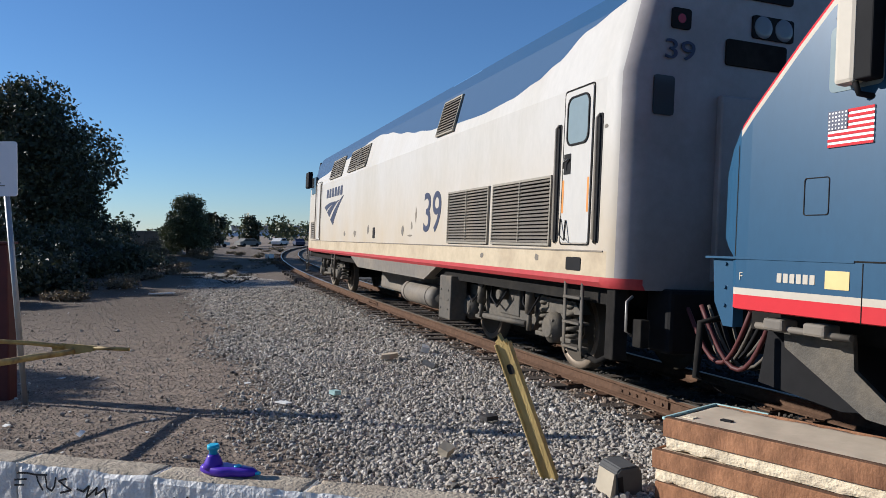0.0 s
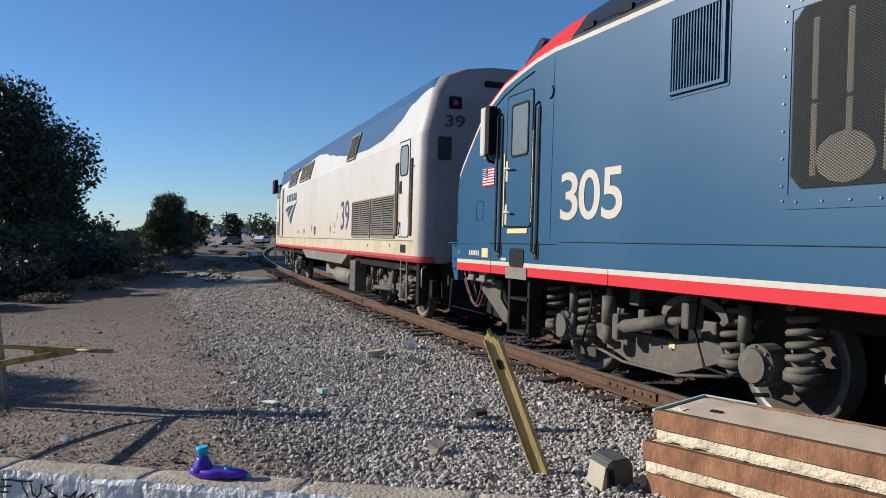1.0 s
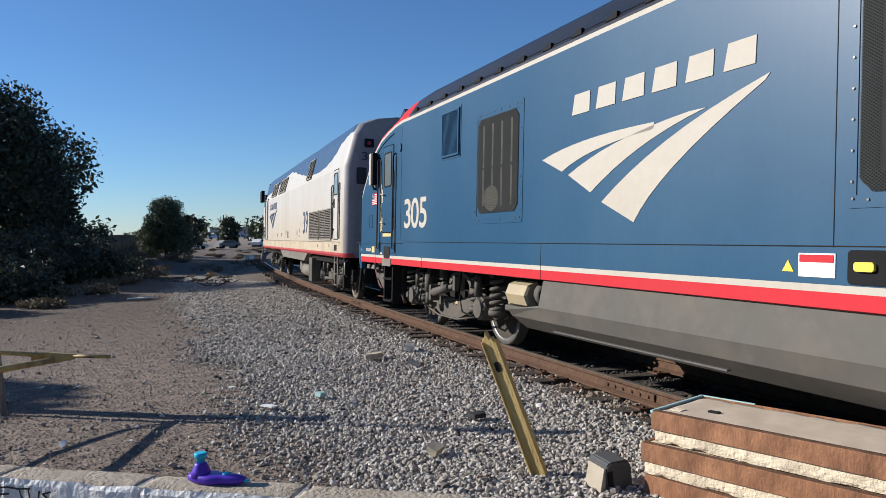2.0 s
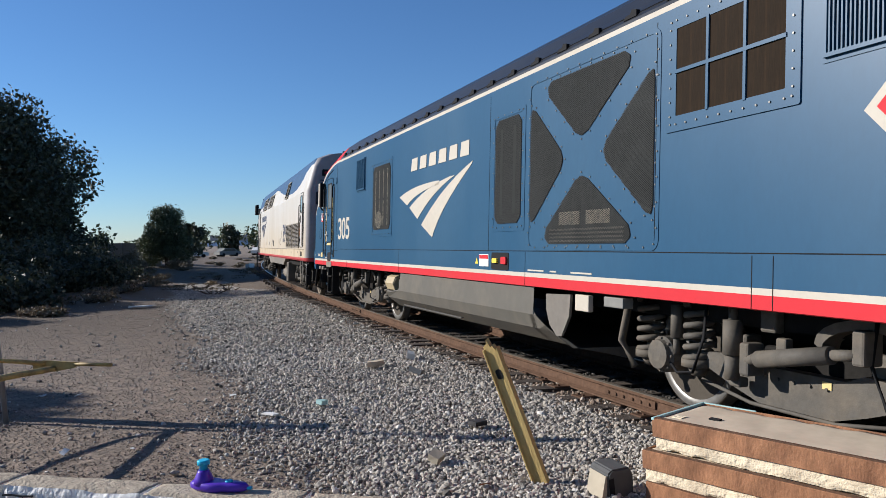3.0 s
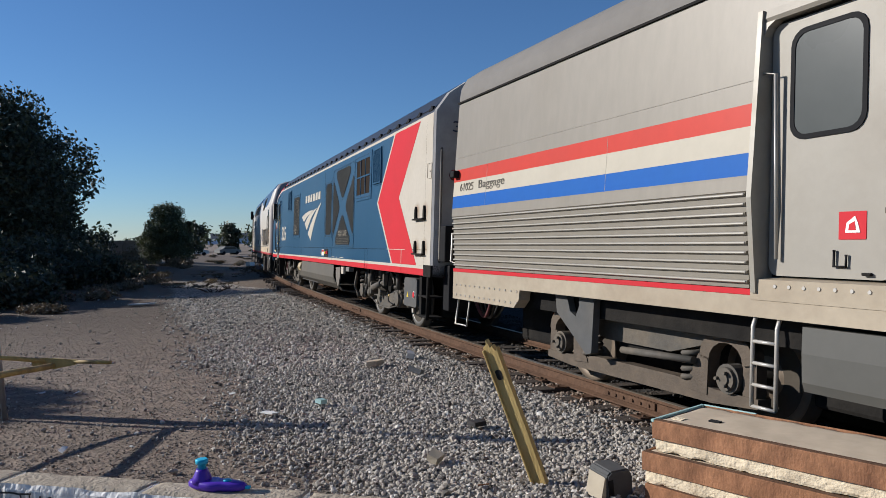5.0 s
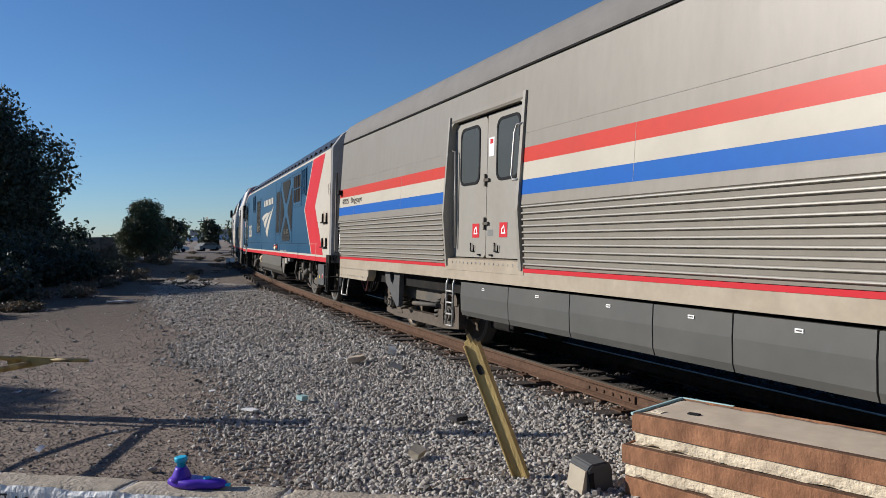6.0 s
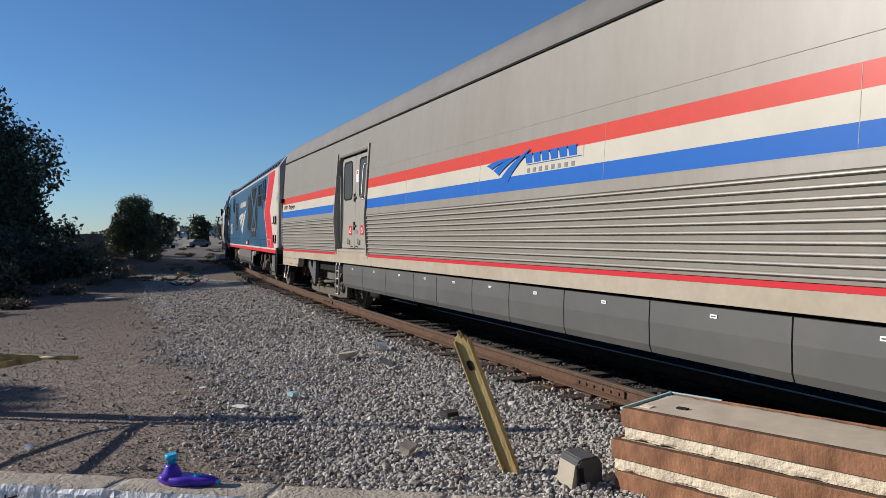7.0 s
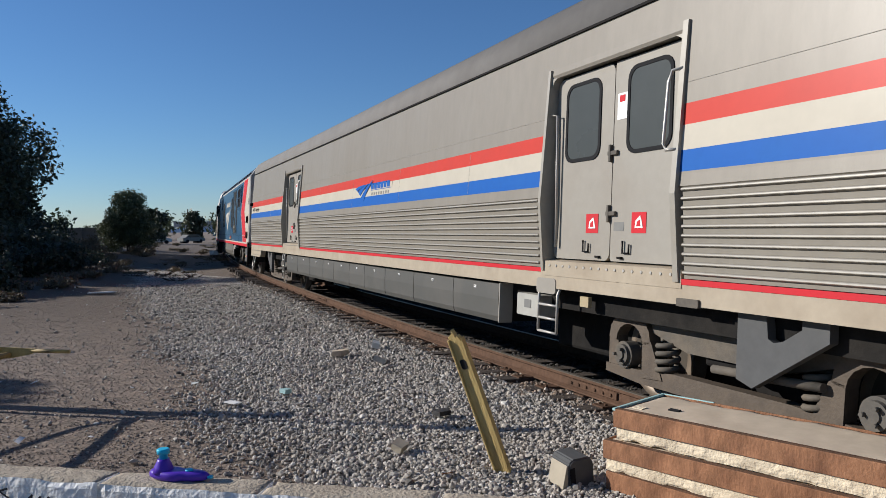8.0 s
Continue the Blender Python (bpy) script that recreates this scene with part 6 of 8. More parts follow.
SIDE = [(0.70, 1.49), (1.02, 1.505), (1.18, 1.515), (1.92, 1.565), (2.05, 1.555), (3.56, 1.48), (3.62, 1.475)]


def side_y(z):
    for (z0, y0), (z1, y1) in zip(SIDE, SIDE[1:]):
        if z <= z1:
            return y0 + (y1 - y0) * (z - z0) / (z1 - z0)
    return SIDE[-1][1]


def build_baggage_car():
    car = thing("baggage_car", "fluted stainless baggage car with red, cream and blue bands", "railroad car", "cars of the passing train")
    front, rear = bx(-25.55), bx(-50.90)
    doors = ((bx(-33.14), bx(-31.0)), (bx(-46.84), bx(-44.76)))
    spans = ((doors[0][1], front), (doors[1][1], doors[0][0]), (rear, doors[1][0]))
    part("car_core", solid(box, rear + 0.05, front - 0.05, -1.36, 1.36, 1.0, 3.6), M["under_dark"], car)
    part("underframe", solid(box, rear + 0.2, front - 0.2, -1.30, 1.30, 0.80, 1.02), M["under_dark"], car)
    # roof
    bm = bmesh.new()
    prof = [(1.475, 3.56), (1.478, 3.64), (1.455, 3.78), (1.37, 3.93), (1.17, 4.07), (0.8, 4.18), (0.4, 4.24), (0, 4.26)]
    loft(bm, [(rear, prof), (front - 0.0, prof)], lambda x, y, z: 0)
    for f in bm.faces:
        f.smooth = len(f.verts) == 4
    part("roof", bm, M["b_roof"], car, "dull grey rounded roof")
    bm = bmesh.new()
    for s in (1, -1):
        box(bm, rear, front, min(s * 1.476, s * 1.50), max(s * 1.476, s * 1.50), 3.56, 3.584)
    part("roof_gutter", bm, M["under_dark"], car)
    bands = ((2.05, 2.07, "stainless"), (2.07, 2.24, "b_blue"), (2.24, 2.44, "b_white"), (2.44, 2.61, "b_red"), (2.61, 3.56, "stainless"), (1.955, 2.05, "stainless"))
    for (x0, x1) in spans:
        for s in (1, -1):
            for z0, z1, m in bands:
                bm = bmesh.new()
                prism(bm, [(s * 1.36, z0), (s * side_y(z0), z0), (s * side_y(z1), z1), (s * 1.36, z1)], "x", x0, x1)
                nm = {"b_blue": "blue_band", "b_white": "cream_band", "b_red": "red_band"}.get(m, "side_sheet")
                part(nm, bm, M[m], car)
            # fluted panel: rounded ridges one above another
            bm = bmesh.new()
            pts = [(s * 1.36, 1.23)]
            n = 10
            h = (1.955 - 1.23) / n
            for i in range(n):
                z = 1.23 + i * h
                for dz, dy in ((0.0, 0.0), (0.030, 0.0), (0.036, 0.018), (0.046, 0.026), (0.058, 0.018), (0.064, 0.0)):
                    pts.append((s * (side_y(z + dz) - 0.012 + dy), z + dz))
            pts += [(s * side_y(1.955), 1.955), (s * 1.36, 1.955)]
            prism(bm, pts, "x", x0 + 0.04, x1 - 0.04)
            part("fluted_panel", bm, M["stainless"], car, "fluted stainless lower side")
            # bright strip painting the highlight on each near-side flute
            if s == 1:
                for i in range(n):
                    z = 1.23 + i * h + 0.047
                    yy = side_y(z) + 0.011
                    part("ridge_highlight", solid(prism, [(yy, z - 0.009), (yy + 0.006, z - 0.004), (yy + 0.006, z + 0.005), (yy, z + 0.010)], "x", x0 + 0.05, x1 - 0.05), M["ridge_highlight"], car)
            part("red_line", solid(prism, [(s * 1.36, 1.180), (s * side_y(1.18), 1.180), (s * side_y(1.225), 1.225), (s * 1.36, 1.225)], "x", x0, x1), M["a_red"], car)
    for s in (1, -1):
        # sill beam with deeper ends
        bm = bmesh.new()
        ys = sorted((s * 1.36, s * 1.512))
        prism(bm, [(rear, 1.178), (front, 1.178), (front, 0.80), (bx(-27.34), 0.80), (bx(-27.46), 0.90), (bx(-27.48), 1.02), (rear + 1.86, 1.02), (rear + 1.72, 0.80), (rear, 0.80)], "y", ys[0], ys[1])
        part("side_sill", bm, M["b_sill"], car, "dusty cream steel sill")
        # above and below the doors
        for d0, d1 in doors:
            part("door_header", solid(prism, [(s * 1.36, 3.22), (s * side_y(3.22), 3.22), (s * side_y(3.56), 3.56), (s * 1.36, 3.56)], "x", d0, d1), M["stainless"], car)
            part("door_sill", solid(prism, [(s * 1.36, 1.148), (s * 1.518, 1.148), (s * 1.52, 1.30), (s * 1.36, 1.32)], "x", d0 - 0.02, d1 + 0.02), M["b_sill"], car)
    me = mesh_of("rivet", solid(cyl, (0, 0, 0), (0, 0.008, 0), 0.014, 6), M["stain_hi"])
    for i in range(13):
        for z in (0.86, 1.0):
            piece("rivet", me, car, pose(front - 0.12 - i * 0.145, 1.512, z))
    for d0, d1 in doors:
        for i in range(16):
            piece("rivet", me, car, pose(d0 + 0.1 + i * 0.122, 1.518, 1.255))
    # thin weld lines
    bm = bmesh.new()
    for x0, x1 in spans:
        prism(bm, [(side_y(2.78) + 0.001, 2.777), (side_y(2.78) + 0.003, 2.78), (side_y(2.78) + 0.001, 2.783)], "x", x0, x1)
        for k in range(int((x1 - x0) / 2.6)):
            x = x0 + 2.6 * (k + 0.7)
            if x < x1 - 0.3:
                prism(bm, [(side_y(2.08) - 0.01, 2.08), (side_y(2.08) + 0.0012, 2.08), (side_y(2.60) + 0.0012, 2.60), (side_y(2.60) - 0.01, 2.60)], "x", x - 0.002, x + 0.002)
    part("weld_line", bm, M["b_door"], car)
    for d0, d1 in doors:
        baggage_door(car, d0, d1)
    # lettering
    letters("car_number", "61025", 0.15, M["under"], car, bx(-25.78), side_y(2.35) + 0.002, 2.30, width=0.42)
    letters("car_word", "Baggage", 0.155, M["under"], car, bx(-26.365), side_y(2.35) + 0.002, 2.272, width=0.72, label="grey lettering on the cream band")
    mark_backing(car)
    travel_mark(car, bx(-37.95), bx(-38.98), 2.515, 2.17, side_y(2.3) + 0.006, M["b_blue"])
    name_blocks(car, bx(-38.90), side_y(2.4) + 0.004, 2.358, 0.105, 1.03, M["b_blue"], -0.15)
    for k in range(8):
        panel("small_print", car, M["boxgrey"], bx(-38.98 - k * 0.125), bx(-38.92 - k * 0.125), 2.25, 2.30, side_y(2.3), 0.004, 0.004)
    panel("underline", car, M["b_blue"], bx(-39.97), bx(-38.90), 2.338, 2.346, side_y(2.33), 0.004, 0.002)
    # end lamp, grab irons, step
    part("marker_lamp", solid(box, front - 0.16, front - 0.03, 1.52, 1.62, 2.50, 2.60, 0.015), M["black"], car)
    for x in (front - 0.02, rear + 0.02):
        sg = 1 if x > 0 else -1
        handrail(car, M["stain_hi"], [(x, 1.45, 1.75), (x + 0.16 * sg, 1.48, 1.72), (x + 0.18 * sg, 1.48, 1.32), (x, 1.45, 1.28)], 0.016, "grab_iron")
        bm = bmesh.new()
        tube(bm, [(x, 1.42, 0.80), (x + 0.02, 1.46, 0.44), (x - 0.35 * sg, 1.46, 0.44), (x - 0.35 * sg, 1.42, 0.80)], 0.016, 8)
        part("stirrup_step", bm, M["stain_hi"], car)
        bm = bmesh.new()
        box(bm, min(x, x + 0.28 * sg), max(x, x + 0.28 * sg), -0.75, 0.75, 1.0, 3.3, 0.04)
        part("diaphragm", bm, M["under_dark"], car)
        bm = bmesh.new()
        prism(bm, [(x - 0.0 * sg, 1.02), (x - 0.01 * sg, 3.5), (x + 0.05 * sg, 3.5), (x + 0.05 * sg, 1.02)], "y", -1.44, 1.44)
        part("end_wall", bm, M["stainless"], car)
    coupler(car, front + 0.35, 1)
    # skirt panels
    edges = [-31.40, -32.74, -34.05, -35.35, -36.265, -37.435, -38.43, -39.60, -40.94, -42.42, -43.73]
    for a, b in zip(edges, edges[1:]):
        bm = bmesh.new()
        prism(bm, [(1.40, 0.99), (1.47, 0.985), (1.475, 0.80), (1.465, 0.60), (1.44, 0.535), (1.38, 0.53)], "x", bx(b) + 0.008, bx(a) - 0.008)
        p = part("skirt_panel", bm, M["b_panel"], car, "plain grey skirt panel")
        part("panel_tag", solid(box, bx((a + b) / 2) - 0.05, bx((a + b) / 2) + 0.02, 1.465, 1.478, 0.905, 0.935), M["white"], p)
        part("panel_tag", solid(box, bx((a + b) / 2) - 0.04, bx((a + b) / 2) + 0.01, 1.47, 1.4795, 0.915, 0.925), M["under"], p)
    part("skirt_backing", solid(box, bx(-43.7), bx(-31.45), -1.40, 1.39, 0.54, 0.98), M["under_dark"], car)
    # added dark blocks that keep the space under the floor black
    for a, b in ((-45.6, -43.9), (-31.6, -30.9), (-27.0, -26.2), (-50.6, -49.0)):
        part("dark_view_block", solid(box, bx(a), bx(b), -1.2, 0.75, 0.28, 0.9, 0.04), M["under_dark"], car)
    part("skirt_edge", solid(box, bx(-43.765), bx(-43.74), 1.30, 1.48, 0.53, 1.0, 0.005), M["b_door"], car)
    panel("electric_box", car, M["box_pale"], bx(-44.63), bx(-44.15), 0.68, 0.92, 1.36, 0.10, 0.02, "pale grey electrical box under the sill")
    panel("box_label", car, M["boxgrey"], bx(-44.46), bx(-44.32), 0.77, 0.86, 1.462, 0.004, 0.005)
    bm = bmesh.new()
    for u in (-44.69, -45.05):
        tube(bm, [(bx(u), 1.46, 1.06), (bx(u), 1.50, 0.95), (bx(u), 1.50, 0.56)], 0.016, 8)
    for z in (0.84, 0.70, 0.56):
        tube(bm, [(bx(-44.69), 1.50, z), (bx(-45.05), 1.50, z)], 0.014, 8)
    part("ladder", bm, M["stain_hi"], car, "small steel ladder")
    panel("ladder_plate", car, M["b_door"], bx(-45.03), bx(-44.66), 0.96, 1.12, 1.50, 0.02, 0.04)
    bm = bmesh.new()
    for u in (-31.22, -31.0):
        tube(bm, [(bx(u), 1.46, 1.06), (bx(u), 1.50, 0.95), (bx(u), 1.50, 0.36)], 0.016, 8)
    for z in (0.84, 0.68, 0.52, 0.36):
        tube(bm, [(bx(-31.22), 1.50, z), (bx(-31.0), 1.50, z)], 0.014, 8)
    part("ladder", bm, M["stain_hi"], car, "small steel ladder")
    panel("valve_plate", car, M["valve_tan"], bx(-45.50), bx(-45.36), 0.87, 0.97, 1.42, 0.02, 0.01)
    panel("jack_pad", car, M["under"], bx(-47.07), bx(-46.83), 1.01, 1.075, 1.515, 0.02, 0.01)
    for c in (8.68, -9.17):
        coach_truck(car, c, 1.27, 0.457)
        for dx in (-1.27, 1.27):
            SETS.append((wheelset(car, c + dx, 0.457), c + dx, 0.457))
    return car


def mark_backing(car):
    bm = bmesh.new()
    z0, z1 = 2.245, 2.435
    prism(bm, [(bx(-38.9), z0), (bx(-40.0), z0), (bx(-40.0), z1), (bx(-38.9), z1)], "y", 1.50, side_y(2.34) + 0.0015)
    part("mark_backing", bm, M["b_white"], car)


def baggage_door(car, d0, d1):
    y = 1.425
    mid = d1 - 1.03
    # flared, bright jambs that stand proud of the side
    for x, w in ((d1, -0.045), (d0, 0.06)):
        a, b = sorted((x, x + w))
        part("door_jamb", solid(prism, [(1.36, 1.30), (1.535, 1.20), (1.60, 1.90), (1.52, 3.28), (1.36, 3.28)], "x", a, b), M["b_frame"], car, "bright flared door jamb")
    part("door_hood", solid(prism, [(1.36, 3.20), (1.49, 3.19), (1.502, 3.22), (1.496, 3.28), (1.36, 3.28)], "x", d0 + 0.06, d1 - 0.045), M["stainless"], car)
    for x, sg in ((d1 - 0.045, -1), (d0 + 0.06, 1)):
        part("corner_fillet", solid(prism, [(x, 3.19), (x + sg * 0.10, 3.19), (x + sg * 0.035, 3.155), (x, 3.09)], "y", 1.42, 1.50), M["b_frame"], car)
    # black sheets paint the shaded gap beside and over the leaves
    bm = bmesh.new()
    prism(bm, [(d1 - 0.05, 1.31), (d1 - 0.05, 3.22), (d1 - 0.16, 3.22), (d1 - 0.14, 1.9), (d1 - 0.16, 1.31)], "y", 1.362, 1.38)
    box(bm, d0 + 0.05, d1 - 0.05, 1.362, 1.40, 3.16, 3.22)
    part("door_gap_shade", bm, M["hole"], car)
    for k, (a, b) in enumerate(((mid + 0.006, d1 - 0.06), (d0 + 0.16, mid - 0.006))):
        leaf = part("door_leaf", solid(prism, rounded(a, b, 1.33, 3.17, 0.03 if k else 0.08, 4), "y", 1.36, y), M["b_door"], car, "pale steel door leaf with a rounded dark window")
        wa, wb = (d1 - 0.80, d1 - 0.26) if k == 0 else (d0 + 0.28, d0 + 0.82)
        framed("window_seal", leaf, M["black"], wa - 0.03, wb + 0.03, 2.30, 3.09, y, 0.034, 0.010, 0.12)
        panel("window", leaf, M["door_glass"], wa, wb, 2.33, 3.06, y, 0.004, 0.10)
        ub = (d1 - 0.62) if k == 0 else (d0 + 0.84)
        handrail(leaf, M["black"], [(ub, y + 0.018, 1.52), (ub, y + 0.018, 1.41), (ub - 0.09, y + 0.018, 1.41), (ub - 0.09, y + 0.018, 1.49)], 0.010, "floor_bolt")
        bolt = part("toggle", solid(box, mid + (0.14 if k == 0 else -0.20), mid + (0.20 if k == 0 else -0.14), y, y + 0.03, 1.355, 1.375, 0.004), M["under_dark"], leaf)
        sg = panel("safety_sign", leaf, M["a_red"], (d1 - 0.84) if k == 0 else (d0 + 0.54), (d1 - 0.64) if k == 0 else (d0 + 0.74), 1.59, 1.775, y, 0.004, 0.005, "red safety sign with a white symbol")
        x0 = (d1 - 0.80) if k == 0 else (d0 + 0.58)
        part("sign_symbol", solid(prism, [(x0, 1.635), (x0 + 0.11, 1.635), (x0 + 0.10, 1.70), (x0 + 0.04, 1.745), (x0 + 0.02, 1.70)], "y", y + 0.003, y + 0.0075), M["white"], sg)
        part("sign_symbol", solid(prism, [(x0 + 0.03, 1.65), (x0 + 0.085, 1.65), (x0 + 0.08, 1.69), (x0 + 0.04, 1.71)], "y", y + 0.006, y + 0.0095), M["a_red"], sg)
    for z in (2.33, 1.77):
        bm = bmesh.new()
        box(bm, mid - 0.09, mid + 0.05, y, y + 0.03, z - 0.02, z + 0.02, 0.006)
        box(bm, mid + 0.0, mid + 0.03, y, y + 0.035, z - 0.08, z + 0.08, 0.006)
        part("door_latch", bm, M["under"], car)
    panel("notice", car, M["white"], mid - 0.19, mid - 0.05, 2.63, 2.87, y, 0.003, 0.004)
    panel("notice", car, M["a_red"], mid - 0.16, mid - 0.08, 2.79, 2.85, y + 0.003, 0.002, 0.004)
    panel("plate", car, M["boxgrey"], mid - 0.20, mid - 0.05, 1.61, 1.69, y, 0.003, 0.004)
    handrail(car, M["stain_hi"], [(d0 + 0.02, 1.53, 2.90), (d0 + 0.11, 1.565, 2.89), (d0 + 0.14, 1.58, 2.80), (d0 + 0.15, 1.60, 2.30), (d0 + 0.12, 1.60, 2.25), (d0 + 0.03, 1.57, 2.25)], 0.014)
    handrail(car, M["stain_hi"], [(d1 - 0.02, 1.50, 2.82), (d1 - 0.14, 1.48, 2.80), (d1 - 0.16, 1.46, 1.45)], 0.014)


def coach_truck(parent, x, hb, r):
    """Coach truck: a low side frame whose ends arch round the bearings, and a bolster with a V-shaped hanger."""
    if x > 0:
        hang = ((1.11, 1.02), (0.88, 1.02), (0.81, 0.849), (0.7, 0.801), (0.64, 0.909), (0.64, 1.02), (0.37, 1.02), (0.4, 0.45), (0.49, 0.424), (1.07, 0.818))
    else:
        hang = ((-0.29, 1.02), (-0.55, 1.02), (-0.57, 0.85), (-0.62, 0.827), (-0.7, 0.848), (-0.85, 0.945), (-0.85, 1.02), (-1.06, 1.02), (-1.06, 0.88), (-0.44, 0.477), (-0.29, 0.522))
    t = part("truck_frame", solid(box, x - 0.35, x + 0.35, -1.1, 1.1, 0.5, 0.85, 0.03), M["under_dark"], parent, "brown cast coach truck")
    # added dark block filling the shaded space between the wheels
    part("truck_view_block", solid(box, x - 1.75, x + 1.75, -0.56, 0.56, 0.22, 0.86, 0.05), M["under_dark"], t)
    for s in (1, -1):
        y = 1.12 * s
        bm = bmesh.new()
        low = [(x - hb - 0.30, 0.26), (x - hb + 0.20, 0.22), (x + hb - 0.20, 0.22), (x + hb + 0.30, 0.26), (x + hb + 0.30, 0.34), (x + hb - 0.15, 0.34), (x + 0.6, 0.38), (x - 0.6, 0.38), (x - hb + 0.15, 0.34), (x - hb - 0.30, 0.34)]
        prism(bm, low, "y", y - 0.07, y + 0.07)
        for e in (-hb, hb):
            xc = x + e
            inner = 1 if e < 0 else -1
            arch = []
            for k in range(9):
                a = math.pi * (k / 8)
                arch.append((xc + 0.05 * inner + 0.30 * math.cos(a), 0.60 + 0.28 * math.sin(a)))
            inn = [(xc + 0.05 * inner + 0.19 * math.cos(math.pi * k / 8), 0.58 + 0.17 * math.sin(math.pi * k / 8)) for k in range(9)]
            for i in range(8):
                prism(bm, [arch[i], arch[i + 1], inn[i + 1], inn[i]], "y", y - 0.05, y + 0.08)
            prism(bm, [(xc + (0.24 if inner > 0 else -0.24), 0.60), (xc + (0.36 if inner > 0 else -0.36), 0.62), (xc + (0.52 if inner > 0 else -0.52), 0.30), (xc + (0.25 if inner > 0 else -0.25), 0.28)], "y", y - 0.05, y + 0.08)
            prism(bm, [(xc - inner * 0.27, 0.62), (xc - inner * 0.13, 0.62), (xc - inner * 0.13, 0.28), (xc - inner * 0.27, 0.28)], "y", y - 0.05, y + 0.06)
        part("side_frame", bm, M["coach_frame"], t)
        for e in (-hb, hb):
            xc = x + e
            bm = bmesh.new()
            lathe(bm, [(-0.02 * s, 0.125), (0.10 * s, 0.125), (0.10 * s, 0.10), (0.13 * s, 0.095), (0.13 * s, 0.05), (0.145 * s, 0.045), (0.145 * s, 0.0)], xc, y, r, "y", 20, smooth=False)
            for k in range(3):
                a = k * 2.094
                cyl(bm, (xc + 0.06 * math.cos(a), y + 0.14 * s, r + 0.06 * math.sin(a)), (xc + 0.06 * math.cos(a), y + 0.175 * s, r + 0.06 * math.sin(a)), 0.016, 6)
            part("bearing", bm, M["under"], t)
            inner = 1 if e < 0 else -1
            bm = bmesh.new()
            coil(bm, xc + inner * 0.50, y, 0.38, 0.66, 0.09, 0.026, 4)
            part("coil_spring", bm, M["under"], t)
        bm = bmesh.new()
        prism(bm, [(x + a, z) for a, z in hang], "y", y + 0.20 * s, y + 0.28 * s)
        part("hanger", bm, M["hoodgrey"], t, "grey V-shaped bolster hanger")
        bm = bmesh.new()
        prism(bm, [(x - 1.0, 0.92), (x + 1.0, 0.92), (x + 0.95, 0.70), (x + 0.5, 0.58), (x - 0.5, 0.58), (x - 0.95, 0.70)], "y", y - 0.10, y + 0.03)
        cyl(bm, (x - 0.9, y + 0.12 * s, 0.56), (x + 0.1, y + 0.12 * s, 0.52), 0.035, 10)
        cyl(bm, (x + 0.62, y, 0.92), (x + 0.62, y, 1.0), 0.16, 16)
        cyl(bm, (x - 0.62, y, 0.92), (x - 0.62, y, 1.0), 0.16, 16)
        part("bolster", bm, M["under"], t)
    return t


LOCO_P = build_silver_locomotive()
LOCO_A = build_blue_locomotive()
CAR_B = build_baggage_car()


# ---------------------------------------------------------------- things by the wall
WALL_O, WALL_D = Vector((-1.54, 3.84, 0)), Vector((0.962, -0.272, 0)).normalized()
WALL_N = Vector((-WALL_D.y, WALL_D.x, 0))
WALL_TOP = 0.40


def wall_pose(a, b=0.0, z=0.0):
    """Pose on the wall: x along it, y away from the eye, z up."""
    o = WALL_O + WALL_D * a + WALL_N * b + Vector((0, 0, z))
    return Matrix(((WALL_D.x, WALL_N.x, 0, o.x), (WALL_D.y, WALL_N.y, 0, o.y), (0, 0, 1, o.z), (0, 0, 0, 1)))


def rough_block(bm, x0, x1, y0, y1, z0, z1, nx, ny, nz, amp, seed, mi_top=None, soft=0.02):
    """A cast block with worn, uneven faces."""
    made = {}

    def vert(i, j, k):
        key = (i, j, k)
        if key not in made:
            p = Vector((x0 + (x1 - x0) * i / nx, y0 + (y1 - y0) * j / ny, z0 + (z1 - z0) * k / nz))
            q = p * 6 + Vector((seed * 3.1, seed * 1.7, seed))
            n = noise.noise_vector(q) * amp + noise.noise_vector(q * 4) * amp * 0.5
            edges = (i in (0, nx)) + (j in (0, ny)) + (k in (0, nz))
            c = Vector(((x0 + x1) / 2, (y0 + y1) / 2, (z0 + z1) / 2))
            if edges >= 2:
                chip = soft * (0.4 + 1.6 * max(0, noise.noise(q * 1.6)))
                n += Vector((-math.copysign(chip, (p - c).x) if i in (0, nx) else 0, -math.copysign(chip, (p - c).y) if j in (0, ny) else 0, -math.copysign(chip, (p - c).z) if k in (0, nz) else 0))
            made[key] = bm.verts.new(p + n)
        return made[key]
    for i in range(nx):
        for j in range(ny):
            for k, flip in ((0, True), (nz, False)):
                f = bm.faces.new((vert(i, j, k), vert(i + 1, j, k), vert(i + 1, j + 1, k), vert(i, j + 1, k)))
                f.material_index = mi_top if (k and mi_top is not None) else 0
                f.smooth = bool(k)
    for i in range(nx):
        for k in range(nz):
            for j in (0, ny):
                bm.faces.new((vert(i, j, k), vert(i + 1, j, k), vert(i + 1, j, k + 1), vert(i, j, k + 1)))
    for j in range(ny):
        for k in range(nz):
            for i in (0, nx):
                bm.faces.new((vert(i, j, k), vert(i, j + 1, k), vert(i, j + 1, k + 1), vert(i, j, k + 1)))


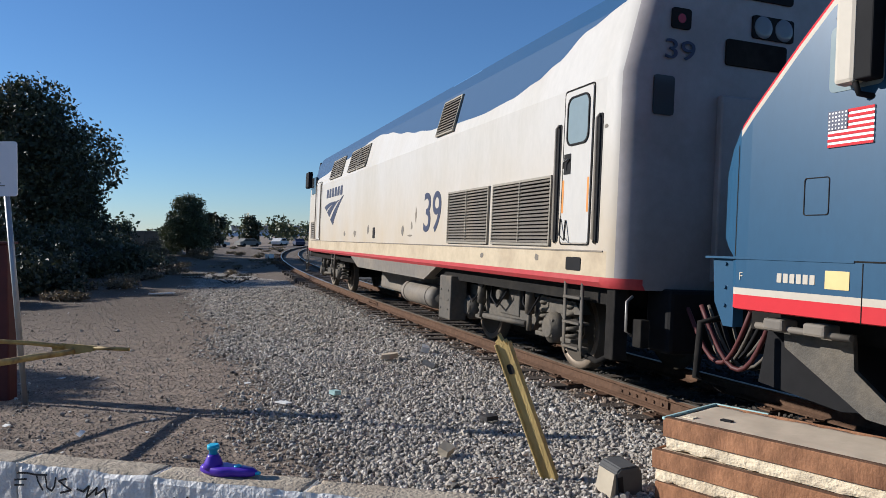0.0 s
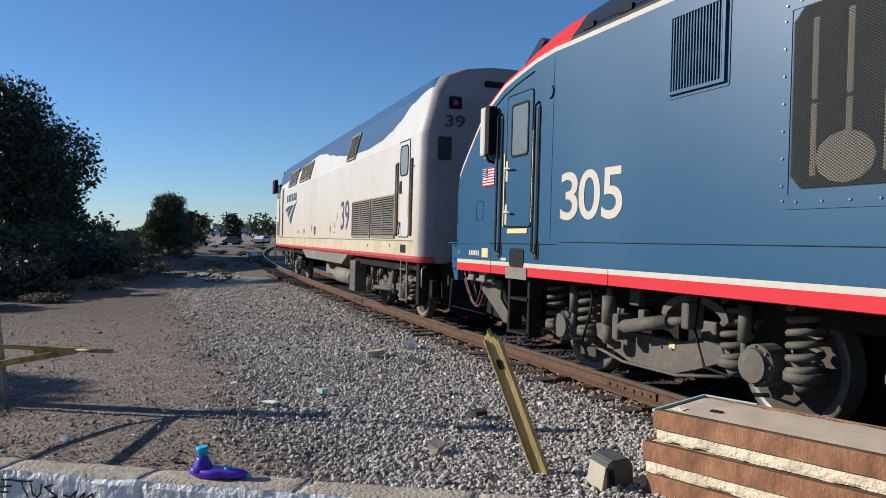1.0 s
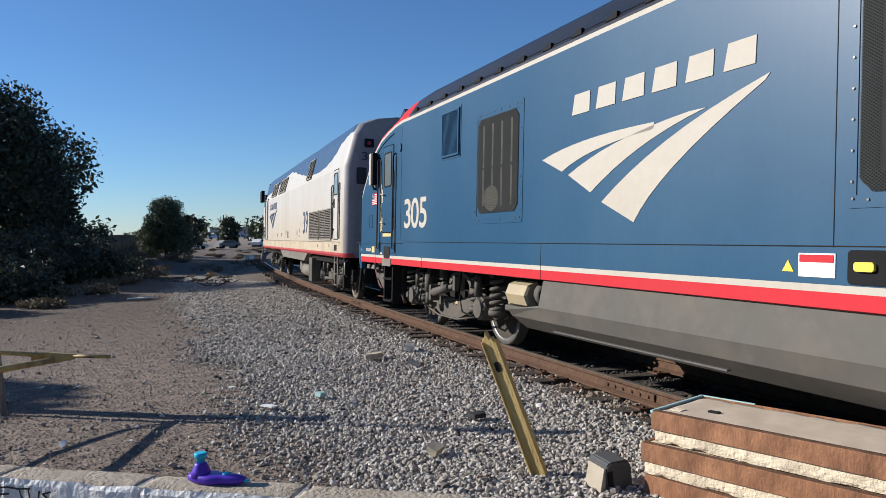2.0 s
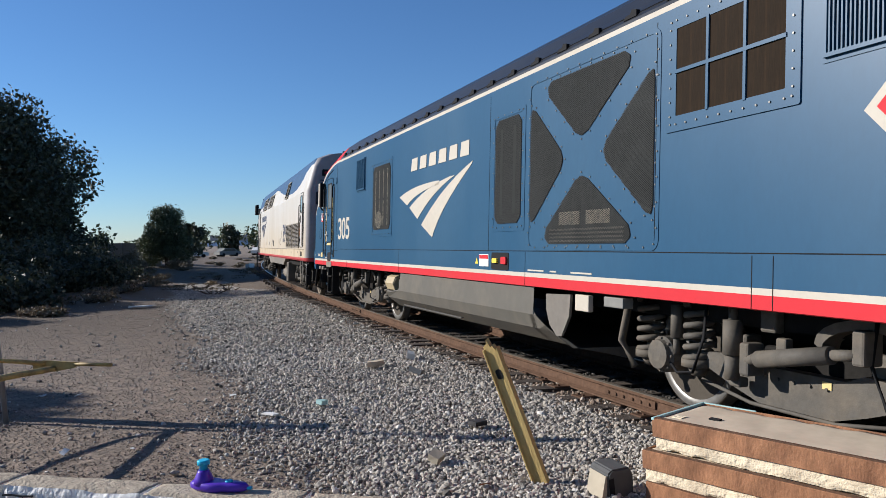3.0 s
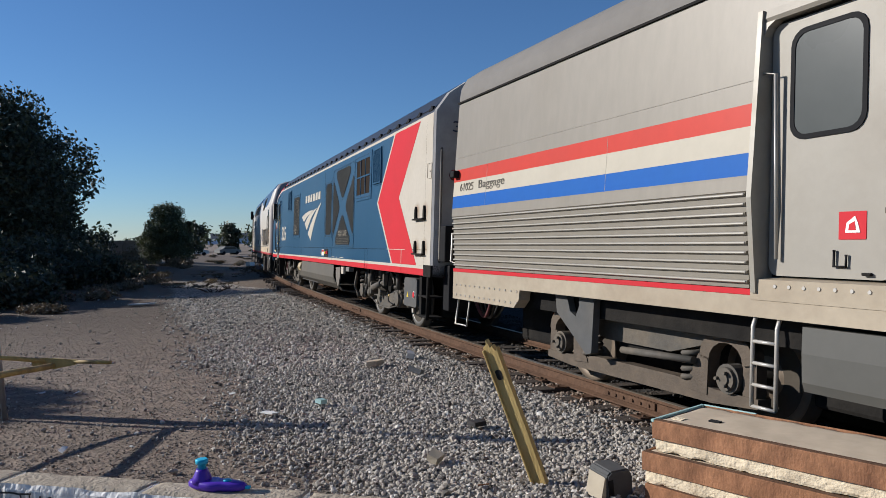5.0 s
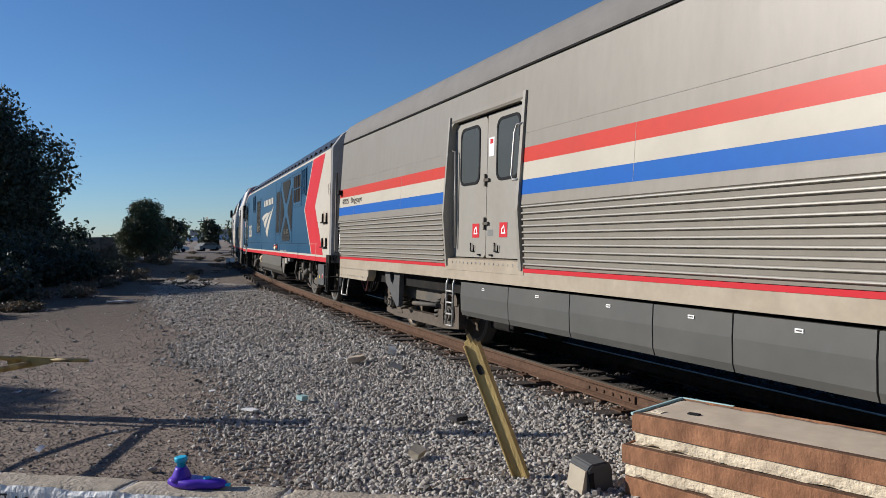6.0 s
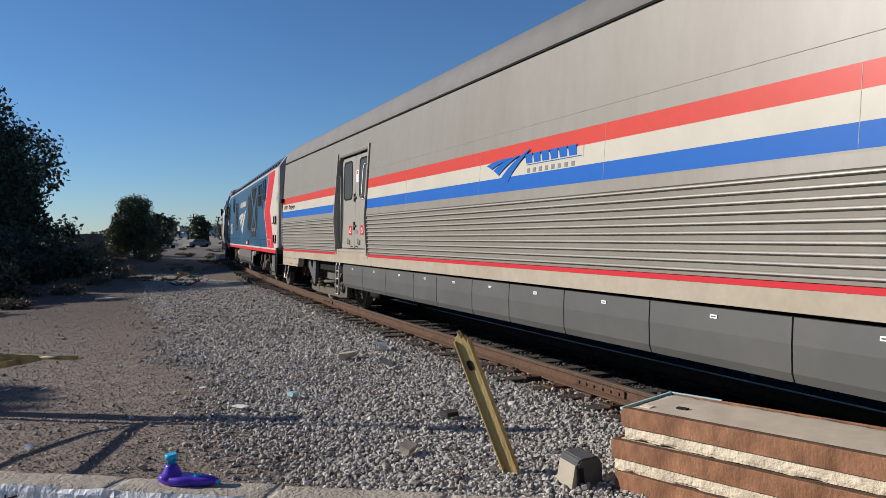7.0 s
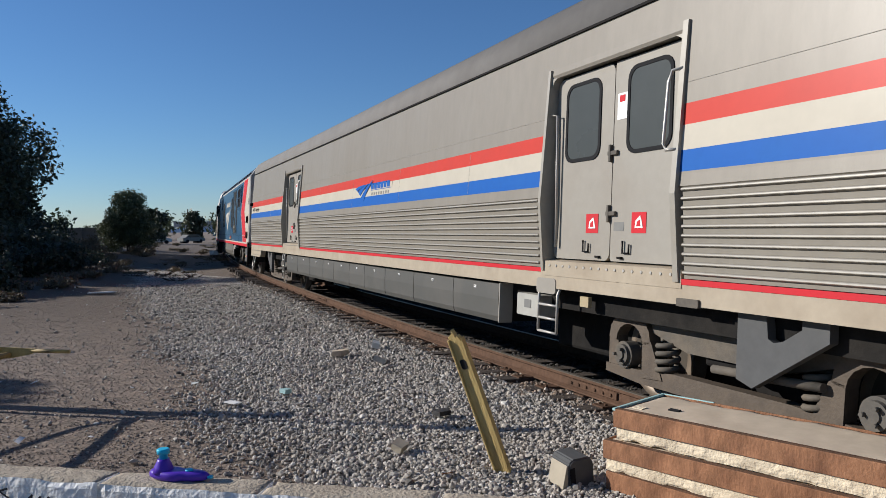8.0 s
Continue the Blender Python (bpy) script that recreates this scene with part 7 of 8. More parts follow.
def stroke(bm, pts, w):
    """A flat painted line on the wall's face: (along, up) points."""
    for (a, b), (c, d) in zip(pts, pts[1:]):
        t = Vector((c - a, d - b))
        if t.length < 1e-6:
            continue
        n = Vector((-t.y, t.x)).normalized() * w / 2
        e = t.normalized() * w * 0.3
        vs = [bm.verts.new((p[0], -0.012, p[1])) for p in ((a - e.x + n.x, b - e.y + n.y), (a - e.x - n.x, b - e.y - n.y), (c + e.x - n.x, d + e.y - n.y), (c + e.x + n.x, d + e.y + n.y))]
        bm.faces.new(vs)


def build_barrier():
    wall = thing("barrier_wall", "low whitewashed concrete block wall with black and blue graffiti", "wall", "", "structure")
    wall.matrix_basis = wall_pose(0)
    for k in range(-5, 5):
        bm = bmesh.new()
        a = k * 0.88
        rough_block(bm, a + 0.006, a + 0.874, 0.0, 0.20, GROUND - 0.1, WALL_TOP, 26, 7, 18, 0.006, k + 9, 1, 0.013)
        part("concrete_block", bm, [M["barrier"], M["barrier_top"]], wall)
    z = WALL_TOP
    inks = (
        [[(-0.86, z - 0.055), (-0.80, z - 0.05), (-0.74, z - 0.055), (-0.66, z - 0.05)], [(-0.73, z - 0.055), (-0.72, z - 0.09), (-0.69, z - 0.135)], [(-0.67, z - 0.06), (-0.66, z - 0.12), (-0.63, z - 0.135), (-0.61, z - 0.11), (-0.60, z - 0.06)],
         [(-0.53, z - 0.06), (-0.58, z - 0.075), (-0.54, z - 0.10), (-0.50, z - 0.12), (-0.57, z - 0.14)], [(-0.46, z - 0.11), (-0.42, z - 0.12), (-0.38, z - 0.085), (-0.40, z - 0.15), (-0.33, z - 0.09), (-0.34, z - 0.13), (-0.28, z - 0.09), (-0.27, z - 0.14)],
         [(-0.88, z - 0.095), (-0.80, z - 0.085)], [(-0.88, z - 0.125), (-0.82, z - 0.118)]],
        [[(0.10, z - 0.16), (0.15, z - 0.10), (0.18, z - 0.15), (0.23, z - 0.09), (0.26, z - 0.15)], [(0.26, z - 0.14), (0.31, z - 0.09), (0.35, z - 0.14)], [(0.36, z - 0.09), (0.37, z - 0.15)]],
    )
    for group in inks:
        bm = bmesh.new()
        for pts in group:
            stroke(bm, pts, 0.011)
        part("graffiti_tag", bm, M["ink"], wall, "black spray-painted scrawl")
    bm = bmesh.new()
    for a in (1.15, 1.22, 1.30, 1.42, 1.62):
        stroke(bm, [(a, z - 0.03), (a + 0.05, z - 0.06), (a - 0.02, z - 0.09), (a + 0.06, z - 0.11)], 0.03)
    part("graffiti_tag", bm, M["ink_blue"], wall, "blue spray-painted scrawl")
    # stain and chips on the wall's top
    toy = thing("plastic_toy", "purple plastic toy with a turquoise cap lying on the wall", "toy")
    toy.matrix_basis = wall_pose(0.37, 0.12, WALL_TOP + 0.004)
    bm = bmesh.new()
    outline = []
    for k in range(28):
        a = 2 * math.pi * k / 28
        w = 0.062 if math.cos(a) < 0 else 0.045
        outline.append((0.018 + 0.168 * math.cos(a), w * math.sin(a)))
    rings = []
    for s, h in ((0.86, 0.0), (1.0, 0.012), (1.0, 0.030), (0.92, 0.042), (0.6, 0.046)):
        rings.append([bm.verts.new((x * s, y * s, h)) for x, y in outline])
    for a, b in zip(rings, rings[1:]):
        for k in range(28):
            f = bm.faces.new((a[k], a[(k + 1) % 28], b[(k + 1) % 28], b[k]))
            f.smooth = True
    bm.faces.new(rings[0][::-1])
    bm.faces.new(rings[-1])
    part("base", bm, M["purple"], toy)
    part("neck", solid(lathe, [(0.03, 0.056), (0.06, 0.046), (0.09, 0.032), (0.10, 0.028)], -0.072, 0, 0, "z", 24), M["purple"], toy)
    bm = bmesh.new()
    lathe(bm, [(0.10, 0.022), (0.125, 0.022), (0.127, 0.032), (0.148, 0.033), (0.152, 0.026)], -0.072, 0, 0, "z", 24)
    part("cap", bm, M["cyan"], toy, "turquoise cap")
    part("button", solid(lathe, [(0.044, 0.022), (0.052, 0.021), (0.055, 0.012)], 0.075, 0, 0, "z", 20), M["cyan"], toy)
    part("tab", solid(box, 0.178, 0.205, -0.012, 0.012, 0.012, 0.026, 0.005), M["cyan"], toy)


def build_slabs():
    a0 = Vector((1.53, 5.1, 0))
    e1, e2 = Vector((0.622, -0.784, 0)).normalized(), Vector((0.784, 0.622, 0)).normalized()
    for k, (z1, off, turn) in enumerate(((0.385, (0.0, 0.0), 0), (0.165, (-0.05, -0.055), 1.0), (-0.055, (-0.03, -0.05), -0.7))):
        slab = thing("crossing_panel", "rust-edged concrete track crossing panel in a stack", "concrete panel", "stacked crossing panels")
        o = a0 + e1 * off[0] + e2 * off[1]
        slab.matrix_basis = Matrix(((e1.x, e2.x, 0, o.x), (e1.y, e2.y, 0, o.y), (0, 0, 1, z1), (0, 0, 0, 1))) @ pose(0, 0, 0, 0, 0, turn)
        L, W = 2.45, 0.66
        bm = bmesh.new()
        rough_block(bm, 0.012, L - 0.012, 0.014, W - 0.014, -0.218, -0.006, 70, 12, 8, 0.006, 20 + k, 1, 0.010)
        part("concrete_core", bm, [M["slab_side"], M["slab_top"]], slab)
        for nm, args in (("edge_angle", (0, L, 0.0, 0.014, -0.128, 0.0)), ("edge_angle", (0, L, W - 0.014, W, -0.128, 0.0)), ("end_angle", (0.0, 0.012, 0.014, W - 0.014, -0.128, 0.0)), ("end_angle", (L - 0.012, L, 0.014, W - 0.014, -0.128, 0.0))):
            part(nm, solid(box, *args, 0.003), M["plate_rust"], slab)
        part("edge_angle", solid(box, 0.012, L - 0.012, 0.014, 0.042, -0.004, 0.006), M["rail_side"], slab)
        if k == 0:
            part("edge_strip", solid(box, -0.006, 0.016, -0.002, W, -0.012, 0.006, 0.002), M["teal"], slab, "teal strip along the end")
            part("edge_strip", solid(box, 0.0, 0.42, W - 0.012, W + 0.006, -0.012, 0.006, 0.002), M["teal"], slab)
            part("lifting_slot", solid(box, 0.28, 0.36, 0.26, 0.30, -0.01, 0.002), M["hole"], slab)
            part("lifting_slot", solid(box, 0.07, 0.15, 0.13, 0.20, -0.01, 0.001), M["slab_side"], slab)


def build_post():
    post = thing("leaning_post", "leaning weathered yellow plank post with a dark hole", "post")
    base, top = Vector((0.865, 5.58, GROUND - 0.12)), Vector((0.437, 5.52, 0.90))
    d = (top - base)
    h = d.length
    zax = d.normalized()
    yax = Vector((0.30, 0.954, 0)).cross(zax).normalized()
    xax = Vector((0.80, -0.60, 0.0))
    xax = (xax - zax * xax.dot(zax)).normalized()
    yax = zax.cross(xax)
    post.matrix_basis = Matrix(((xax.x, yax.x, zax.x, base.x), (xax.y, yax.y, zax.y, base.y), (xax.z, yax.z, zax.z, base.z), (0, 0, 0, 1)))
    bm = bmesh.new()
    w = 0.058
    pts = [(-w, 0), (w, 0), (w, h - 0.05), (w * 0.75, h - 0.075), (w * 0.4, h - 0.03), (w * 0.1, h - 0.045), (-w * 0.2, h + 0.02), (-w * 0.35, h - 0.01), (-w, h - 0.03)]
    prism(bm, pts, "y", -0.022, 0.022)
    for v in bm.verts:
        v.co += noise.noise_vector(v.co * 9) * 0.004
    part("plank", bm, M["post_wood"], post)
    part("dark_hole", solid(prism, rounded(-0.030, 0.024, h - 0.30, h - 0.22, 0.02, 4), "y", -0.0245, 0.0), M["hole"], post)
    part("side_lip", solid(box, -w - 0.004, -w + 0.010, -0.045, 0.022, 0.0, h - 0.05, 0.003), M["post_wood"], post)

    jb = thing("junction_box", "grey plastic hood box with a beige slotted face on gravel", "utility box")
    jb.matrix_basis = pose(1.275, 5.28, GROUND - 0.005, 4, -8, 22) @ Matrix.Scale(0.86, 4)
    bm = bmesh.new()
    prism(bm, [(-0.13, 0.0), (0.14, 0.0), (0.15, 0.20), (0.11, 0.27), (-0.06, 0.29), (-0.10, 0.26)], "y", -0.13, 0.13)
    bmesh.ops.bevel(bm, geom=bm.edges[:], offset=0.012, segments=2, affect="EDGES")
    part("hood", bm, M["hoodgrey"], jb)
    part("face_plate", solid(prism, [(-0.175, 0.06), (-0.10, 0.03), (-0.08, 0.22), (-0.115, 0.25)], "y", -0.115, 0.10), M["boxbeige"], jb, "beige wedge face")
    part("slot", solid(box, -0.10, -0.05, -0.134, -0.1295, 0.05, 0.22), M["hole"], jb)


def build_gate_and_sign():
    gate = thing("swing_gate", "rusty yellow pipe gate arm with a plate and thin tip", "gate")
    bm = bmesh.new()
    tube(bm, [(-5.75, 5.45, 0.86), (-5.72, 6.1, 0.82), (-5.45, 6.84, 0.74), (-5.21, 7.17, 0.67), (-5.01, 7.41, 0.62), (-4.73, 7.70, 0.56), (-4.41, 7.88, 0.51), (-4.12, 7.97, 0.46)], 0.024, 10)
    part("upper_pipe", bm, M["gate_yellow"], gate)
    bm = bmesh.new()
    tube(bm, [(-5.75, 5.45, 0.62), (-4.9, 5.5, 0.58), (-4.3, 5.9, 0.53), (-4.16, 6.56, 0.50), (-4.13, 6.98, 0.47), (-4.09, 7.36, 0.45), (-4.05, 7.75, 0.42), (-4.03, 7.95, 0.41)], 0.032, 10)
    part("lower_pipe", bm, M["gate_yellow"], gate)
    part("gusset", solid(prism, [(-4.26, 0.48), (-4.14, 0.495), (-3.78, 0.465), (-3.80, 0.41), (-4.0, 0.375), (-4.24, 0.362)], "y", 7.965, 7.99), M["gate_yellow"], gate, "yellow welded gusset plate")
    bm = bmesh.new()
    tube(bm, [(-3.82, 7.98, 0.445), (-3.42, 7.98, 0.425)], 0.020, 8)
    part("tip", bm, M["gate_yellow"], gate)
    part("hinge_post", solid(box, -5.84, -5.68, 5.30, 5.46, GROUND - 0.05, 1.0, 0.01), M["maroon"], gate)

    sg = thing("sign_post", "plain white sign on a leaning galvanised post", "sign")
    bm = bmesh.new()
    prism(bm, rounded(-5.16, -4.665, 2.10, 2.70, 0.03, 4), "y", 8.06, 8.075)
    panel_ob = part("sign_panel", bm, M["sign_white"], sg, "white sign face with a line of small print")
    part("print_line", solid(box, -5.02, -4.80, 8.054, 8.061, 2.21, 2.222), M["boxgrey"], panel_ob)
    part("print_line", solid(box, -5.02, -4.84, 8.054, 8.061, 2.24, 2.25), M["boxgrey"], panel_ob)
    bm = bmesh.new()
    tube(bm, [(-4.62, 8.1, GROUND - 0.1), (-4.84, 8.1, 2.6)], 0.03, 10)
    part("post", bm, M["galv"], sg)
    cb = thing("maroon_post", "dark maroon steel post standing on the dirt", "post")
    part("shaft", solid(box, -5.12, -4.93, 8.3, 8.48, GROUND - 0.05, 1.57, 0.02), M["maroon"], cb)
    part("cap", solid(box, -5.14, -4.91, 8.28, 8.50, 1.57, 1.60, 0.01), M["maroon"], cb)


def build_litter():
    rnd = random.Random(11)

    def scrap(name, label, cat, x, y, pts, thick, m, tilt=4, dz=0.05):
        bm = bmesh.new()
        prism(bm, pts, "z", 0, thick)
        for v in bm.verts:
            v.co += noise.noise_vector(v.co * 15 + Vector((x, y, 0))) * 0.008
        t = part(name, bm, m)
        t.matrix_basis = pose(x, y, height(x, y) + dz, rnd.uniform(-tilt, tilt), rnd.uniform(-tilt, tilt), rnd.uniform(0, 360))
        tagged(t, label, cat)
    scrap("plastic_scrap", "crumpled white plastic scrap lying on gravel", "litter", -1.75, 8.0, [(-0.09, -0.03), (0.08, -0.05), (0.10, 0.03), (0.0, 0.05), (-0.08, 0.04)], 0.012, M["litter"])
    scrap("dark_block", "black square scrap lying on the ballast", "scrap", 0.45, 7.2, [(-0.07, -0.06), (0.07, -0.06), (0.07, 0.06), (-0.07, 0.06)], 0.045, M["dark_litter"], 10)
    scrap("flat_stone", "flat grey stone lying on the gravel", "stone", -0.79, 10.85, [(-0.16, -0.04), (0.1, -0.07), (0.17, 0.0), (0.05, 0.06), (-0.12, 0.05)], 0.07, M["slab_top"])
    scrap("pale_stone", "pale broken stone lying on the gravel", "stone", -0.30, 11.4, [(-0.06, -0.05), (0.05, -0.06), (0.07, 0.03), (-0.03, 0.07)], 0.09, M["litter"], 20)
    scrap("pale_stone", "pale broken stone lying on the gravel", "stone", 0.02, 6.12, [(-0.07, -0.05), (0.06, -0.06), (0.08, 0.03), (-0.03, 0.06)], 0.06, M["boxbeige"], 20)
    scrap("dark_stone", "dark lump of stone on the gravel", "stone", -0.2, 10.1, [(-0.1, -0.05), (0.08, -0.07), (0.1, 0.03), (-0.03, 0.07)], 0.07, M["boxgrey"], 20)
    scrap("green_scrap", "grey-green plastic scrap on the gravel", "litter", -1.25, 8.4, [(-0.05, -0.04), (0.05, -0.05), (0.06, 0.04), (-0.04, 0.05)], 0.05, M["teal"], 20)
    scrap("orange_leaf", "rust-coloured dead leaf behind the wall", "leaf", 0.36, 5.45, [(-0.05, -0.03), (0.05, -0.02), (0.07, 0.02), (-0.02, 0.04)], 0.008, M["plate_rust"], 15)
    scrap("pale_board", "pale flattened sheet lying on the dirt track", "litter", -8.9, 23.1, [(-0.35, -0.12), (0.4, -0.1), (0.45, 0.12), (-0.3, 0.15)], 0.03, M["litter"], 2)
    scrap("white_bag", "white plastic bag caught in dry weeds", "litter", -14.2, 60, [(-0.4, -0.2), (0.5, -0.2), (0.3, 0.3), (-0.3, 0.3)], 0.35, M["litter"], 8)
    for i in range(26):
        y = rnd.uniform(5, 26)
        x = rnd.uniform(-0.62, -0.25) * y
        s = rnd.uniform(0.015, 0.05)
        scrap("paper_bit", "small pale bit of litter on the dirt", "litter", x, y, [(-s, -s * 0.5), (s, -s * 0.6), (s * 1.1, s * 0.4), (-s * 0.4, s * 0.7)], 0.006, M["litter"], 25, 0.02)


# ---------------------------------------------------------------- plants and distance
def leaf_cloud(name, blobs, count, size, m, parent, seed, shell=0.55):
    """A crown of many small leaves, thick in clumps and open between them."""
    rng = np.random.default_rng(seed)
    w = np.array([b[3] * b[4] * b[5] for b in blobs]) ** 0.7
    pick = rng.choice(len(blobs), count, p=w / w.sum())
    b = np.array(blobs)[pick]
    d = rng.normal(size=(count, 3))
    d /= np.linalg.norm(d, axis=1)[:, None]
    r = (shell + (1 - shell) * rng.random(count)) * (0.82 + 0.36 * rng.random(count))
    p = b[:, :3] + d * r[:, None] * b[:, 3:6]
    # clumps
    cell = np.floor(p / (size * 6))
    h = np.abs(np.sin(cell @ np.array([12.9898, 78.233, 37.719])) * 43758.5453) % 1.0
    keep = (h > 0.16) & (p[:, 2] > GROUND + 0.05)
    p = p[keep]
    n = len(p)
    u = rng.normal(size=(n, 3))
    u /= np.linalg.norm(u, axis=1)[:, None]
    v = np.cross(u, rng.normal(size=(n, 3)))
    v /= np.linalg.norm(v, axis=1)[:, None]
    s = (size * rng.uniform(0.5, 1.3, n))[:, None]
    quad = np.stack([p - u * s, p + v * s * 0.55, p + u * s, p - v * s * 0.55], 1).reshape(-1, 3)
    me = bpy.data.meshes.new(name)
    me.from_pydata(quad.tolist(), [], [(4 * i, 4 * i + 1, 4 * i + 2, 4 * i + 3) for i in range(n)])
    me.materials.append(m)
    ob = new(name, me)
    ob.parent = parent
    return ob


def tree(label, x, y, h, spread, leaf, count, size, seed, lobes=13, base=0.12, flat=1.0):
    rnd = random.Random(seed)
    t = thing("tree", label, "tree", "trees beside the yard")
    z0 = height(x, y)
    bm = bmesh.new()
    top = Vector((x + rnd.uniform(-0.3, 0.3), y, z0 + h * 0.55))
    cyl(bm, (x, y, z0 - 0.2), top, h * 0.030, 10, h * 0.016)
    blobs = []
    for i in range(lobes):
        a = i * 2.4 + rnd.random()
        k = i / max(1, lobes - 1)
        zz = z0 + h * (base + 0.16 + (0.70 - base) * k)
        rad = spread * (0.62 if k < 0.6 else 0.62 * (1 - (k - 0.6) / 0.5)) * rnd.uniform(0.6, 1.1)
        c = Vector((x + math.cos(a) * rad, y + math.sin(a) * rad * flat, zz))
        s = spread * rnd.uniform(0.32, 0.52)
        blobs.append((*c, s, s, s * rnd.uniform(0.65, 0.95)))
        st = Vector((x, y, z0 + h * (0.12 + 0.4 * k)))
        cyl(bm, st, st.lerp(c, 0.8), h * 0.010, 6, h * 0.003)
    blobs.append((x, y, z0 + h * 0.45, spread * 0.6, spread * 0.6 * flat, h * 0.32))
    blobs.append((x, y, z0 + h * 0.82, spread * 0.36, spread * 0.36, h * 0.17))
    part("trunk", bm, M["bark"], t)
    leaf_cloud("crown", blobs, count, size, leaf, t, seed)
    return t


def shrub(label, x, y, h, w, leaf, count, size, seed, depth=1.0):
    rnd = random.Random(seed)
    t = thing("shrub", label, "shrub", "shrubs along the yard")
    z0 = height(x, y)
    blobs = [(x + rnd.uniform(-w, w) * 0.6, y + rnd.uniform(-w, w) * 0.5 * depth, z0 + h * rnd.uniform(0.2, 0.6), w * rnd.uniform(0.3, 0.5), w * rnd.uniform(0.3, 0.5), h * rnd.uniform(0.3, 0.45)) for _ in range(7)]
    bm = bmesh.new()
    for b in blobs:
        cyl(bm, (x, y, z0 - 0.1), (b[0], b[1], b[2]), 0.04, 5, 0.012)
    part("stem", bm, M["bark"], t)
    leaf_cloud("foliage", blobs, count, size, leaf, t, seed, 0.2)
    return t


def build_plants():
    dk = "dense dark-leaved tree against the low sun"
    for i, (x, y, h, s, n, sz) in enumerate(((-26.2, 46.2, 11.3, 5.7, 52000, 0.14), (-26.5, 35, 8.4, 4.8, 30000, 0.14), (-27.4, 52.5, 8.3, 3.8, 14000, 0.17), (-30.5, 28, 9.0, 4.4, 12000, 0.24), (-31.5, 58, 10.5, 5.6, 10000, 0.25), (-31.5, 23, 9.0, 4.2, 10000, 0.25), (-24.2, 13.2, 9.0, 3.4, 22000, 0.2), (-28, 32, 8.2, 4.4, 12000, 0.22), (-33, 16, 8.4, 4.0, 8000, 0.25), (-38, 70, 8.5, 4.8, 7000, 0.25))):
        tree(dk, x, y, h, s, M["leaf_dark"], n, sz, 40 + i, 14, 0.02)
    tree("round grey-green pepper tree in the yard", -21.0, 60.5, 5.0, 2.3, M["leaf_mid"], 34000, 0.085, 60, 14, 0.0)
    for i, (x, y, h, w) in enumerate(((-24.0, 44, 4.4, 3.6), (-21.6, 44.5, 3.0, 2.8), (-23.4, 50, 3.4, 2.6), (-17.0, 36, 2.6, 2.4), (-19.5, 31, 2.8, 3.0), (-23, 26, 3.0, 3.4), (-21.0, 46, 2.0, 1.8), (-15.6, 31, 1.0, 1.6), (-26, 21, 3.2, 3.6), (-18.0, 27, 1.6, 2.2))):
        shrub("dark leafy shrub under the trees", x, y, h, w, M["leaf_dark"], 7000, 0.10, 80 + i)
    for i, (x, y, h, w) in enumerate(((-12.8, 22.5, 1.9, 2.0), (-15.0, 27, 2.4, 2.6), (-12.6, 19.0, 1.2, 1.6), (-14.8, 31, 1.6, 2.0), (-15.6, 35.5, 1.5, 2.0), (-16.5, 24, 3.0, 3.0))):
        shrub("dark leafy shrub under the trees", x, y, h, w, M["leaf_dark"], 6500, 0.085, 300 + i)
    for i, (x, y, h, w) in enumerate(((-10.8, 21, 0.35, 1.0), (-11.6, 25, 0.4, 1.2), (-12.6, 30, 0.35, 1.3), (-13.4, 35, 0.4, 1.4), (-14.4, 40, 0.5, 1.5))):
        shrub("low clump of dry brown weeds", x, y, h, w, M["leaf_dry"], 2600, 0.05, 320 + i)
    for i, (x, y, h, w) in enumerate(((-20.8, 52, 1.3, 1.7), (-22.3, 57, 1.6, 1.5), (-18.8, 57, 1.0, 1.3), (-19.6, 47, 1.0, 1.5))):
        shrub("pale dry bush before the yard wall", x, y, h, w, M["leaf_dry"], 4200, 0.07, 100 + i)
    rnd = random.Random(4)
    for i in range(46):
        y = rnd.uniform(30, 110)
        x = -(0.20 + 0.17 * rnd.random()) * y - 1.2
        shrub("low clump of dry brown weeds", x, y, rnd.uniform(0.18, 0.42), rnd.uniform(0.5, 1.2), M["leaf_dry"], 1000, 0.05, 120 + i)
    # leaf screen added to block sky light and the view beneath the train
    blobs = []
    for i in range(40):
        p = rail_at(-8 + i * 0.58, -5.2 + rnd.uniform(-0.5, 0.5))
        blobs.append((p.x, p.y, 0.25, 0.7, 0.7, rnd.uniform(0.6, 1.0)))
    weeds = leaf_cloud("added_leaf_screen", blobs, 26000, 0.11, M["leaf_dark"], None, 220, 0.1)
    tagged(weeds, "added dark leaf screen beyond the track blocking light under the train", "weeds", "", "stuff")
    # far belt of trees
    blobs, blobs2 = [], []
    for i in range(80):
        x = -170 + i * 2.6 + rnd.uniform(-1, 1)
        y = 190 + rnd.uniform(-25, 30)
        h = rnd.choice((3.4, 4.2, 5.0, 5.6, 6.6))
        blobs.append((x, y, h * 0.5, 3.0, 3.0, h * 0.55))
    far = leaf_cloud("far_trees", blobs, 15000, 0.55, M["leaf_mid"], None, 200, 0.2)
    tagged(far, "hazy belt of distant trees along the line", "trees", "", "stuff")
    for i, (x, y, h, s) in enumerate(((-36.5, 108, 5.8, 2.8), (-33.0, 104, 5.3, 2.4), (-40.2, 112, 4.8, 2.6), (-33.5, 128, 5.4, 2.5))):
        tree("dark distant tree by the far yard", x, y, h, s, M["leaf_dark"], 2600, 0.30, 160 + i, 8, 0.05)


